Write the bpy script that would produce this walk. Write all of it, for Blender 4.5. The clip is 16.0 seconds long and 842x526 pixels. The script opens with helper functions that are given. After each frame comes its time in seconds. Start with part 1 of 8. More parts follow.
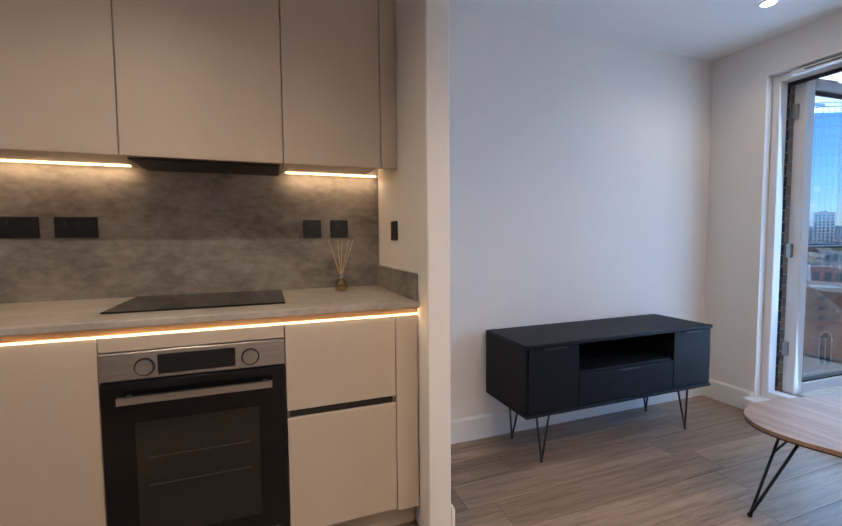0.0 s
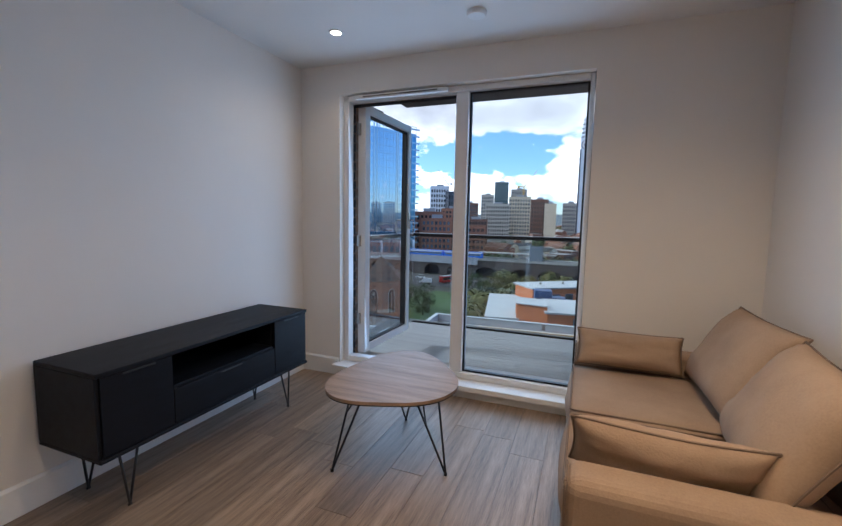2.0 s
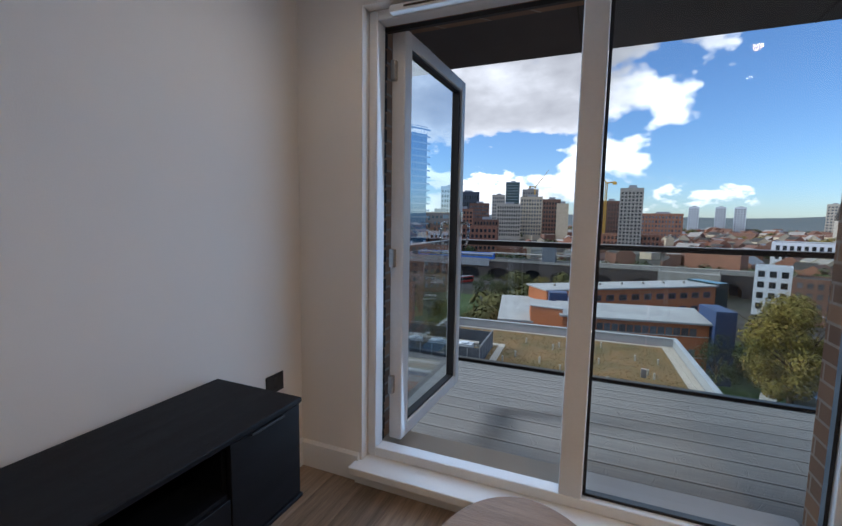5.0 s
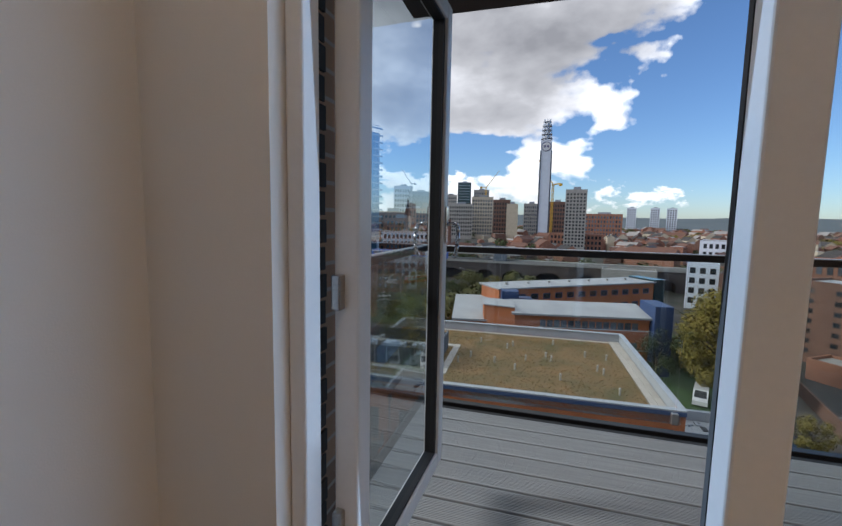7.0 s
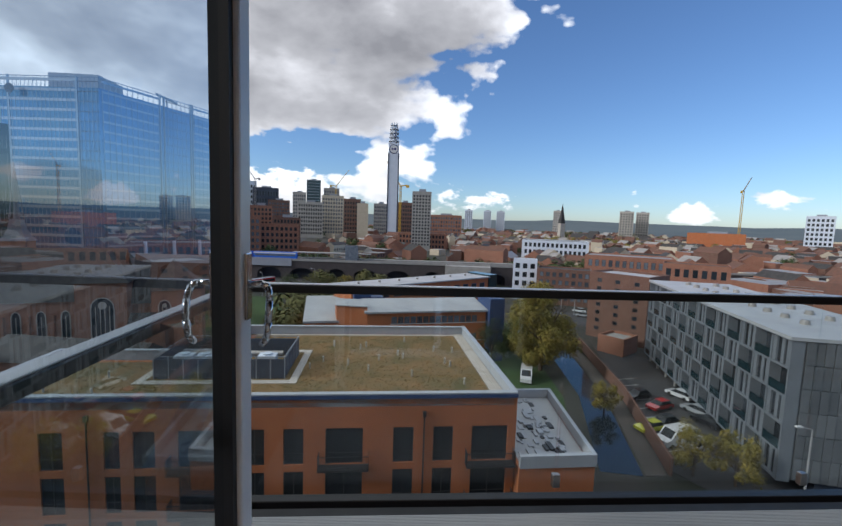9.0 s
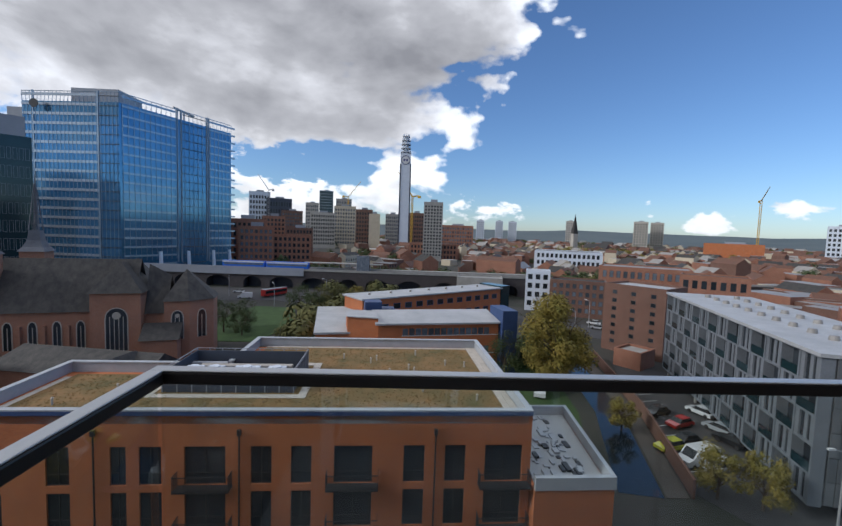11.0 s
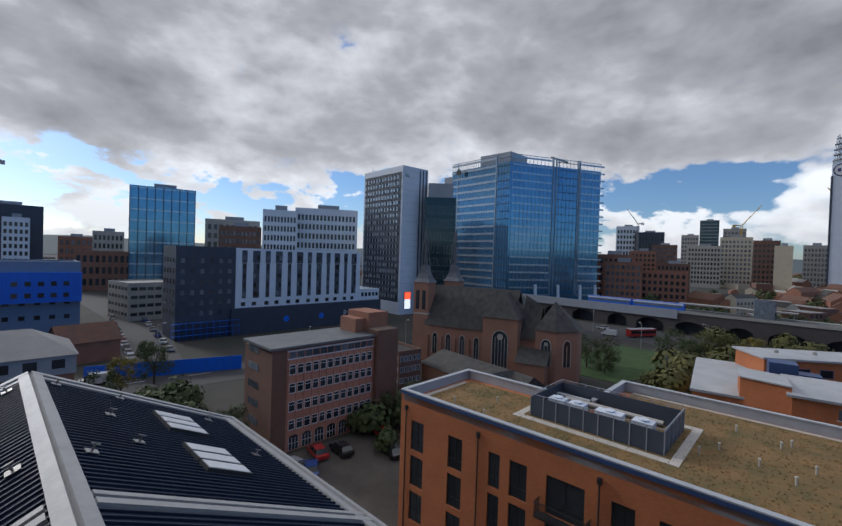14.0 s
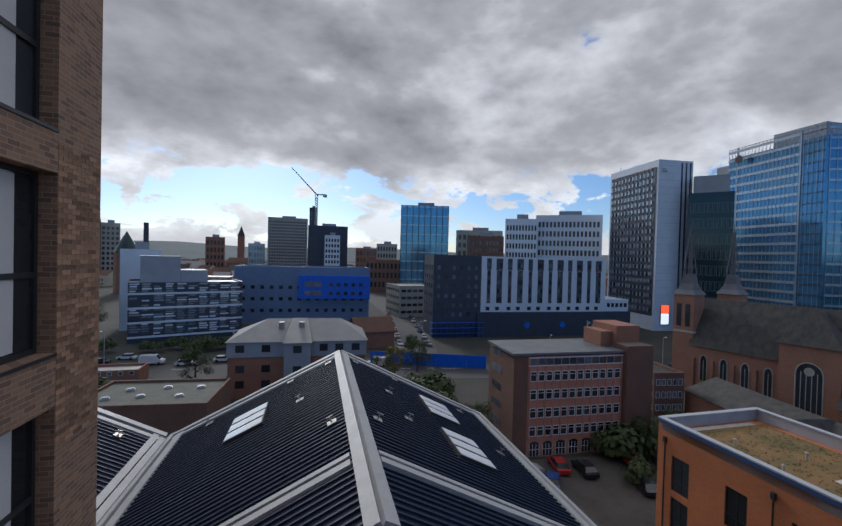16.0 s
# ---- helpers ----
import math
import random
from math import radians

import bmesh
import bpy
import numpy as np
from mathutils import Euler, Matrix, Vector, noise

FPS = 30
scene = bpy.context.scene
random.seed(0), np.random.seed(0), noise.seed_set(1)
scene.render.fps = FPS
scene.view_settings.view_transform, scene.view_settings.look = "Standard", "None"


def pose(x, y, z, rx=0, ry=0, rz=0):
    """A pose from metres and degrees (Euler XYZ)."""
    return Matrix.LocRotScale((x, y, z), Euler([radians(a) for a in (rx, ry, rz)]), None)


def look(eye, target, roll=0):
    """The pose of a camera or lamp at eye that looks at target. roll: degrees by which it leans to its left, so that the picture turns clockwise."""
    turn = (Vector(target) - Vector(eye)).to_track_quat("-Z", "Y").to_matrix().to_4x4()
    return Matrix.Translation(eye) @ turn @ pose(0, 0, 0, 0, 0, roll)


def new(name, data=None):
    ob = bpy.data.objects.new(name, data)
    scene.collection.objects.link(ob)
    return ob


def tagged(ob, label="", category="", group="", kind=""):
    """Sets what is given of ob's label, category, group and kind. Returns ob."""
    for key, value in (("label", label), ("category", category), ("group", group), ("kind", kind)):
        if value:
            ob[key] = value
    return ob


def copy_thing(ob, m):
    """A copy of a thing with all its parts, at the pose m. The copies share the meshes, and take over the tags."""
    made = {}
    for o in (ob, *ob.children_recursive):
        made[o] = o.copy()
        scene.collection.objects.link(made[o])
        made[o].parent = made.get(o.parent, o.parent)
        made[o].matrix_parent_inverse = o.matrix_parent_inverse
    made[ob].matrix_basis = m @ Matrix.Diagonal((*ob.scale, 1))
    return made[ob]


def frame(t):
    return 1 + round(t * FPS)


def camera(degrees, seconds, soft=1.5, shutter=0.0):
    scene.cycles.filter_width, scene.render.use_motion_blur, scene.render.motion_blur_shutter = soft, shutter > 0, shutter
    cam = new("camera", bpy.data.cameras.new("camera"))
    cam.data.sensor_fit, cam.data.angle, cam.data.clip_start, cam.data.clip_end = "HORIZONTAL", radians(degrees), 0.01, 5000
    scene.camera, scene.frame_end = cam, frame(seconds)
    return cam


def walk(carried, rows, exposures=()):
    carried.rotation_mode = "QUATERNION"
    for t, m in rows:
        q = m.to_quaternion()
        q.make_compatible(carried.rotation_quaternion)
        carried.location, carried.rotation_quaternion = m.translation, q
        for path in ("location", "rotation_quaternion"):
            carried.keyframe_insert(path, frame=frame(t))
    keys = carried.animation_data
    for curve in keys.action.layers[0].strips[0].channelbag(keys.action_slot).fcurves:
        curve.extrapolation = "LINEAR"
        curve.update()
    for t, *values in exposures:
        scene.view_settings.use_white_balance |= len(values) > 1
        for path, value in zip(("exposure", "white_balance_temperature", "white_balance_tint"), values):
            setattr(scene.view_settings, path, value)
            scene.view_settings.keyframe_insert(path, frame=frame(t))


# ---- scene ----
cam = camera(90.4, 16.0, soft=1.5)
PATH = [
    (0, (-2.985, -2.112, 1.167), (-2.29, -0.24, 1.047), -0.5),
    (0.5, (-2.94, -2.035, 1.144), (-1.73, -0.448, 1.009), 0.2),
    (1, (-2.913, -2.137, 1.213), (-1.379, -0.867, 1.024), 0.5),
    (1.5, (-2.879, -2.185, 1.221), (-1.146, -1.206, 1.025), 0.8),
    (2, (-2.795, -2.118, 1.252), (-0.942, -1.396, 1.042), 1.1),
    (2.5, (-2.649, -2.01, 1.237), (-0.759, -1.385, 1.044), 1.2),
    (3, (-2.492, -1.897, 1.229), (-0.611, -1.245, 1.038), 1.1),
    (3.5, (-2.292, -1.733, 1.24), (-0.434, -1.02, 1.042), 1.1),
    (4, (-2.093, -1.601, 1.263), (-0.247, -0.861, 1.059), 1.1),
    (6.5, (-0.974, -0.98, 1.248), (0.853, -0.193, 1.039), 0.73),
    (7, (-0.773, -0.913, 1.253), (1.136, -0.354, 1.046), 1.10),
    (7.5, (-0.551, -0.887, 1.273), (1.424, -0.649, 1.067), 1.41),
    (8, (-0.366, -0.894, 1.317), (1.623, -0.865, 1.110), 1.70),
    (8.5, (-0.200, -0.875, 1.362), (1.789, -0.932, 1.156), 1.79),
    (9, (0.000, -0.845, 1.395), (1.986, -0.980, 1.202), 1.95),
    (11.5, (0.961, -0.879, 1.565), (2.958, -0.904, 1.463), 1.98),
    (12, (1.200, -0.830, 1.590), (3.189, -0.648, 1.494), 2.05),
    (12.5, (1.400, -0.700, 1.590), (3.343, -0.235, 1.504), 2.23),
    (13, (1.520, -0.550, 1.580), (3.369, 0.209, 1.516), 2.18),
    (13.5, (1.580, -0.430, 1.570), (3.270, 0.639, 1.524), 2.08),
    (14, (1.580, -0.360, 1.560), (2.992, 1.056, 1.526), 1.87),
    (14.5, (1.560, -0.330, 1.560), (2.672, 1.332, 1.534), 1.80),
    (15, (1.530, -0.320, 1.560), (2.366, 1.497, 1.532), 1.71),
    (15.5, (1.490, -0.320, 1.560), (2.100, 1.585, 1.527), 1.65),
    (16, (1.450, -0.320, 1.560), (1.894, 1.630, 1.528), 1.50),
]
walk(cam, [(t, look(eye, target, roll)) for t, eye, target, roll in PATH],
     exposures=[(0, 1.78, 5050, 8), (0.5, 1.08, 5100, 8), (1, 1.12, 5150, 8), (1.5, 1.28, 5200, 8), (3, 1.1, 5250, 8), (4, 0.95, 5400, 9), (6.5, 0.62, 5800, 10), (8, 0.6, 5900, 10), (9, 0.5, 5850, 10), (11.5, 0.38, 5800, 10), (13, 0.2, 5800, 10), (16, 0.05, 5750, 10)])

# ---- sky and sun ----
world = bpy.data.worlds.new("world")
scene.world = world
world.use_nodes = True
wt = world.node_tree
SUN_EL, SUN_AZ = 27.0, 100.0     # degrees; azimuth counted from +x towards +y


def wnode(kind, **inputs):
    n = wt.nodes.new(kind)
    for k, v in inputs.items():
        n.inputs[k.replace("_", " ")].default_value = v
    return n


def wmath(op, a, b=None, clamp=False):
    n = wt.nodes.new("ShaderNodeMath")
    n.operation, n.use_clamp = op, clamp
    for i, v in enumerate((a, b)):
        if v is None:
            continue
        if isinstance(v, (int, float)):
            n.inputs[i].default_value = v
        else:
            wt.links.new(v, n.inputs[i])
    return n.outputs[0]


def wramp(fac, stops):
    n = wt.nodes.new("ShaderNodeValToRGB")
    while len(n.color_ramp.elements) < len(stops):
        n.color_ramp.elements.new(0.5)
    for e, (p, c) in zip(n.color_ramp.elements, stops):
        e.position = p
        e.color = (c, c, c, 1) if isinstance(c, (int, float)) else (*c, 1)
    wt.links.new(fac, n.inputs[0])
    return n.outputs[0]


sky = wt.nodes.new("ShaderNodeTexSky")
sky.sky_type = "NISHITA"
sky.sun_disc = False
sky.sun_elevation = radians(SUN_EL)
sky.sun_rotation = radians(90 - SUN_AZ)
sky.ozone_density = 3.4
sky.dust_density = 0.4
clear = wt.nodes["Background"]
clear.inputs[1].default_value = 0.086
co = wt.nodes.new("ShaderNodeTexCoord")
sep = wt.nodes.new("ShaderNodeSeparateXYZ")
wt.links.new(co.outputs["Generated"], sep.inputs[0])
dx, dy, dz = sep.outputs
# the clear part, a little deeper in colour than the model gives it
deep = wt.nodes.new("ShaderNodeMixRGB")
deep.blend_type = "MULTIPLY"
deep.inputs[0].default_value = 1.0
deep.inputs[2].default_value = (0.90, 0.965, 1.07, 1)
wt.links.new(sky.outputs[0], deep.inputs[1])
wt.links.new(deep.outputs[0], clear.inputs[0])


def cloud_space(lift):
    """Direction with its rise stretched, sampled a little higher by lift: clouds keep their round tops and flatter bases."""
    n = wt.nodes.new("ShaderNodeCombineXYZ")
    wt.links.new(dx, n.inputs[0])
    wt.links.new(dy, n.inputs[1])
    wt.links.new(wmath("MULTIPLY_ADD", dz, 1.9), n.inputs[2])
    n.inputs[2].links[0].from_node.inputs[2].default_value = lift
    return n


def cloud_noise(scale, detail, rough, shift, source, twist=0.3):
    mp = wt.nodes.new("ShaderNodeMapping")
    mp.inputs["Location"].default_value = shift
    wt.links.new(source.outputs[0], mp.inputs[0])
    n = wnode("ShaderNodeTexNoise", Scale=scale, Detail=detail, Roughness=rough, Distortion=twist)
    wt.links.new(mp.outputs[0], n.inputs["Vector"])
    return n.outputs["Fac"]


def heaps(source):
    """Heaped cloud: broad masses with round puffs on them and fine frayed edges."""
    mp = wt.nodes.new("ShaderNodeMapping")
    mp.inputs["Location"].default_value = (4.3, 0.7, 2.6)
    wt.links.new(source.outputs[0], mp.inputs[0])
    v = wt.nodes.new("ShaderNodeTexVoronoi")
    v.feature = "SMOOTH_F1"
    for k, q in (("Scale", 5.2), ("Detail", 3.0), ("Roughness", 0.55), ("Smoothness", 0.6)):
        v.inputs[k].default_value = q
    wt.links.new(mp.outputs[0], v.inputs["Vector"])
    mass = wmath("MULTIPLY", cloud_noise(2.3, 12, 0.58, (3.1, 1.7, 0.4), source, 0.45), 0.62)
    return wmath("ADD", mass, wmath("MULTIPLY", wmath("SUBTRACT", 0.92, v.outputs["Distance"]), 0.38))


here, above = cloud_space(0.0), cloud_space(0.085)
puff, puff_above = heaps(here), heaps(above)
fine = cloud_noise(8.5, 10, 0.60, (7.7, 2.2, 1.9), here)
# cover: heavy to the one side and overhead, clear to the other, broken near the skyline
lean = wmath("MULTIPLY", wmath("ADD", wmath("ADD", dy, wmath("MULTIPLY", dz, 0.85)), -0.05), 3.6)
lean = wmath("ADD", wmath("MAXIMUM", wmath("MINIMUM", lean, 1.1), -0.70), 0.42)
gap = wramp(dz, [(0.0, 0.30), (0.04, 0.62), (0.11, 0.84), (0.16, 0.72), (0.23, 0.0), (1.0, 0.0)])
gap = wmath("MULTIPLY", gap, wmath("SUBTRACT", 3.0, wmath("MULTIPLY", fine, 4.0)))
low = wramp(dz, [(0.0, 0.62), (0.04, 0.78), (0.07, 0.72), (0.12, 0.10), (0.15, 0.0)])
side = wmath("MULTIPLY", lean, 0.85, True)
dens = wmath("ADD", lean, wmath("MULTIPLY", wmath("SUBTRACT", puff, 0.385), 3.2))
dens = wmath("ADD", wmath("SUBTRACT", dens, wmath("MULTIPLY", gap, wmath("MULTIPLY", wmath("SUBTRACT", lean, 0.8), 1.8, True))), wmath("MULTIPLY", wmath("ADD", low, wmath("MULTIPLY", wmath("MULTIPLY", low, wmath("SUBTRACT", fine, 0.56)), 3.2)), wmath("SUBTRACT", 1.0, side)))
mask = wramp(dens, [(0.0, 0.0), (0.36, 0.0), (0.50, 0.85), (0.64, 1.0)])
# thick cloud is grey, thin edges, sunward flanks and the layer near the skyline are bright
flank = wmath("MULTIPLY", wmath("SUBTRACT", puff_above, puff), wmath("SUBTRACT", 1.15, wmath("MULTIPLY", side, 0.55)))
body = wmath("ADD", wmath("MULTIPLY", cloud_noise(2.9, 10, 0.56, (1.2, 9.4, 3.3), here), 0.70), wmath("MULTIPLY", fine, 0.22))
edge = wmath("MULTIPLY", wmath("MINIMUM", wmath("SUBTRACT", dens, 0.5), 1.0), 0.17)
high = wramp(dz, [(0.0, 0.02), (0.10, 0.04), (0.22, 0.15), (0.36, 0.185), (0.6, 0.16)])
thick = wmath("ADD", wmath("ADD", wmath("ADD", body, edge), flank), wmath("MULTIPLY", high, side))
tone = wramp(thick, [(0.0, (1.0, 0.99, 0.97)), (0.46, (1.0, 0.98, 0.95)), (0.57, (0.72, 0.69, 0.67)), (0.72, (0.46, 0.44, 0.43)), (0.95, (0.27, 0.26, 0.262))])
glow = wramp(dz, [(0.0, 0.55), (0.10, 0.45), (0.22, 0.0), (0.4, 0.0)])
warm = wt.nodes.new("ShaderNodeMixRGB")
warm.inputs[2].default_value = (1.0, 0.95, 0.86, 1)
wt.links.new(wmath("MULTIPLY", glow, 0.8), warm.inputs[0])
wt.links.new(tone, warm.inputs[1])
cloud = wnode("ShaderNodeBackground")
# an overcast layer is brightest overhead
zenith = wramp(dz, [(0.0, 0.31), (0.07, 0.34), (0.16, 0.385), (0.3, 0.34), (0.48, 0.36), (0.75, 0.52), (1.0, 0.60)])
wt.links.new(wmath("MULTIPLY", zenith, 2.5), cloud.inputs[1])
wt.links.new(warm.outputs[0], cloud.inputs[0])
mixed = wt.nodes.new("ShaderNodeMixShader")
wt.links.new(mask, mixed.inputs[0])
wt.links.new(clear.outputs[0], mixed.inputs[1])
wt.links.new(cloud.outputs[0], mixed.inputs[2])
wt.links.new(mixed.outputs[0], wt.nodes["World Output"].inputs[0])

sun = new("sun", bpy.data.lights.new("sun", "SUN"))
sun.data.energy, sun.data.angle, sun.data.color = 1.5, radians(12), (1.0, 0.93, 0.84)
sd = Vector((math.cos(radians(SUN_AZ)) * math.cos(radians(SUN_EL)), math.sin(radians(SUN_AZ)) * math.cos(radians(SUN_EL)), math.sin(radians(SUN_EL))))
sun.matrix_basis = look(sd * 60, (0, 0, 0))


# ---- materials ----
def surf(name, c1, c2=None, scale=3.0, rough=0.6, metal=0.0, bump=0.0, bscale=60.0, stretch=(1, 1, 1), vary=0.0, spec=0.5, coat=0.0, mix=1.0):
    """A surface with two colours blended by coarse and fine noise, uneven gloss, fine relief, and a tone that varies from object to object."""
    m = bpy.data.materials.new(name)
    m.use_nodes = True
    nt = m.node_tree
    b = nt.nodes["Principled BSDF"]
    c2 = c2 or tuple(min(1, c * 0.86) for c in c1)
    tc = nt.nodes.new("ShaderNodeTexCoord")
    mp = nt.nodes.new("ShaderNodeMapping")
    mp.inputs["Scale"].default_value = stretch
    nt.links.new(tc.outputs["Object"], mp.inputs[0])
    n1 = nt.nodes.new("ShaderNodeTexNoise")
    n1.inputs["Scale"].default_value, n1.inputs["Detail"].default_value, n1.inputs["Roughness"].default_value = scale, 6, 0.62
    n2 = nt.nodes.new("ShaderNodeTexNoise")
    n2.inputs["Scale"].default_value, n2.inputs["Detail"].default_value = bscale, 4
    for n in (n1, n2):
        nt.links.new(mp.outputs[0], n.inputs["Vector"])
    add = nt.nodes.new("ShaderNodeMath")
    add.operation = "MULTIPLY_ADD"
    add.inputs[1].default_value = 0.45
    nt.links.new(n2.outputs["Fac"], add.inputs[0])
    nt.links.new(n1.outputs["Fac"], add.inputs[2])
    ramp = nt.nodes.new("ShaderNodeMapRange")
    ramp.inputs["From Min"].default_value, ramp.inputs["From Max"].default_value = 0.52, 0.95
    ramp.inputs["To Max"].default_value = mix
    nt.links.new(add.outputs[0], ramp.inputs["Value"])
    mx = nt.nodes.new("ShaderNodeMixRGB")
    mx.inputs[1].default_value, mx.inputs[2].default_value = (*c1, 1), (*c2, 1)
    nt.links.new(ramp.outputs[0], mx.inputs[0])
    out = mx.outputs[0]
    if vary:
        info = nt.nodes.new("ShaderNodeObjectInfo")
        mr = nt.nodes.new("ShaderNodeMapRange")
        mr.inputs["To Min"].default_value, mr.inputs["To Max"].default_value = 1 - vary, 1 + vary
        nt.links.new(info.outputs["Random"], mr.inputs["Value"])
        hsv = nt.nodes.new("ShaderNodeHueSaturation")
        nt.links.new(mr.outputs[0], hsv.inputs["Value"])
        nt.links.new(out, hsv.inputs["Color"])
        out = hsv.outputs[0]
    nt.links.new(out, b.inputs["Base Color"])
    rr = nt.nodes.new("ShaderNodeMapRange")
    rr.inputs["To Min"].default_value, rr.inputs["To Max"].default_value = max(0.02, rough - 0.08), min(1, rough + 0.1)
    nt.links.new(n1.outputs["Fac"], rr.inputs["Value"])
    nt.links.new(rr.outputs[0], b.inputs["Roughness"])
    b.inputs["Metallic"].default_value = metal
    b.inputs["Specular IOR Level"].default_value = spec
    b.inputs["Coat Weight"].default_value = coat
    if bump:
        bp = nt.nodes.new("ShaderNodeBump")
        bp.inputs["Strength"].default_value, bp.inputs["Distance"].default_value = bump, 0.004
        nt.links.new(n2.outputs["Fac"], bp.inputs["Height"])
        nt.links.new(bp.outputs[0], b.inputs["Normal"])
    return m


def lamp_mat(name, colour, power):
    m = bpy.data.materials.new(name)
    m.use_nodes = True
    b = m.node_tree.nodes["Principled BSDF"]
    b.inputs["Base Color"].default_value = (*colour, 1)
    b.inputs["Emission Color"].default_value = (*colour, 1)
    b.inputs["Emission Strength"].default_value = power
    return m


def clear_glass(name, tint=(0.96, 0.985, 0.98), rough=0.0, power=4.2, base=0.045):
    """Thin pane: clear with a mirror that grows towards grazing."""
    m = bpy.data.materials.new(name)
    m.use_nodes = True
    nt = m.node_tree
    nt.nodes.remove(nt.nodes["Principled BSDF"])
    tr = nt.nodes.new("ShaderNodeBsdfTransparent")
    tr.inputs[0].default_value = (*tint, 1)
    gl = nt.nodes.new("ShaderNodeBsdfGlossy")
    gl.inputs["Roughness"].default_value = rough
    fr = nt.nodes.new("ShaderNodeLayerWeight")
    fr.inputs[0].default_value = 0.5
    pw = nt.nodes.new("ShaderNodeMath")
    pw.operation = "POWER"
    pw.inputs[1].default_value = power
    nt.links.new(fr.outputs["Facing"], pw.inputs[0])
    ml = nt.nodes.new("ShaderNodeMath")
    ml.operation, ml.inputs[1].default_value, ml.inputs[2].default_value = "MULTIPLY_ADD", 0.92, base
    nt.links.new(pw.outputs[0], ml.inputs[0])
    mx = nt.nodes.new("ShaderNodeMixShader")
    nt.links.new(ml.outputs[0], mx.inputs[0])
    nt.links.new(tr.outputs[0], mx.inputs[1])
    nt.links.new(gl.outputs[0], mx.inputs[2])
    nt.links.new(mx.outputs[0], nt.nodes["Material Output"].inputs[0])
    return m


def brickwork(name, c1, c2, mortar, scale=1.0, rough=0.85):
    """Brick in running bond at true size, for walls that stay far off; the mapping follows the wall's local length and height."""
    m = bpy.data.materials.new(name)
    m.use_nodes = True
    nt = m.node_tree
    b = nt.nodes["Principled BSDF"]
    tc = nt.nodes.new("ShaderNodeTexCoord")
    sp = nt.nodes.new("ShaderNodeSeparateXYZ")
    nt.links.new(tc.outputs["Object"], sp.inputs[0])
    ad = nt.nodes.new("ShaderNodeMath")
    nt.links.new(sp.outputs[0], ad.inputs[0])
    nt.links.new(sp.outputs[1], ad.inputs[1])
    cb = nt.nodes.new("ShaderNodeCombineXYZ")
    nt.links.new(ad.outputs[0], cb.inputs[0])
    nt.links.new(sp.outputs[2], cb.inputs[1])
    br = nt.nodes.new("ShaderNodeTexBrick")
    br.inputs["Scale"].default_value = 1.0
    br.inputs["Brick Width"].default_value, br.inputs["Row Height"].default_value = 0.225 * scale, 0.075 * scale
    br.inputs["Mortar Size"].default_value = 0.006 * scale
    for k, c in (("Color1", c1), ("Color2", c2), ("Mortar", mortar)):
        br.inputs[k].default_value = (*c, 1)
    nt.links.new(cb.outputs[0], br.inputs["Vector"])
    ns = nt.nodes.new("ShaderNodeTexNoise")
    ns.inputs["Scale"].default_value, ns.inputs["Detail"].default_value = 0.35, 7
    nt.links.new(tc.outputs["Object"], ns.inputs["Vector"])
    mr = nt.nodes.new("ShaderNodeMapRange")
    mr.inputs["To Min"].default_value, mr.inputs["To Max"].default_value = 0.72, 1.25
    nt.links.new(ns.outputs["Fac"], mr.inputs["Value"])
    hs = nt.nodes.new("ShaderNodeHueSaturation")
    nt.links.new(br.outputs["Color"], hs.inputs["Color"])
    nt.links.new(mr.outputs[0], hs.inputs["Value"])
    nt.links.new(hs.outputs[0], b.inputs["Base Color"])
    b.inputs["Roughness"].default_value = rough
    bp = nt.nodes.new("ShaderNodeBump")
    bp.inputs["Strength"].default_value, bp.inputs["Distance"].default_value = 0.5, 0.006
    bp.invert = True
    nt.links.new(br.outputs["Fac"], bp.inputs["Height"])
    nt.links.new(bp.outputs[0], b.inputs["Normal"])
    return m


PAINT = surf("wall_paint", (0.80, 0.77, 0.73), (0.77, 0.74, 0.70), 1.2, 0.75, bump=0.12, bscale=220, spec=0.25)
CEIL = surf("ceiling_paint", (0.80, 0.79, 0.77), (0.77, 0.76, 0.74), 0.8, 0.85, bump=0.06, bscale=160, spec=0.2)
GLOSS = surf("white_gloss_paint", (0.82, 0.82, 0.81), (0.78, 0.78, 0.77), 2, 0.35, bump=0.03)
UPVC = surf("white_frame_coating", (0.80, 0.80, 0.80), (0.75, 0.75, 0.75), 3, 0.32)
SEAL = surf("black_gasket", (0.012, 0.012, 0.014), None, 8, 0.55)
PLANK = surf("oak_vinyl_plank", (0.36, 0.265, 0.185), (0.10, 0.068, 0.046), 1.7, 0.34, bump=0.35, bscale=16, stretch=(0.8, 15, 15), vary=0.28)
GAP = surf("joint_shadow", (0.05, 0.035, 0.025), None, 4, 0.8)
CASHMERE = surf("matt_cashmere_door", (0.52, 0.44, 0.35), (0.48, 0.405, 0.32), 2.2, 0.5, bump=0.05, bscale=180)
CONCRETE = surf("concrete_laminate", (0.34, 0.31, 0.27), (0.12, 0.105, 0.09), 3.6, 0.5, bump=0.08, bscale=26, stretch=(1, 1, 1.7))
WORKTOP = surf("stone_worktop", (0.44, 0.40, 0.35), (0.29, 0.26, 0.225), 4.5, 0.38, bump=0.06, bscale=40)
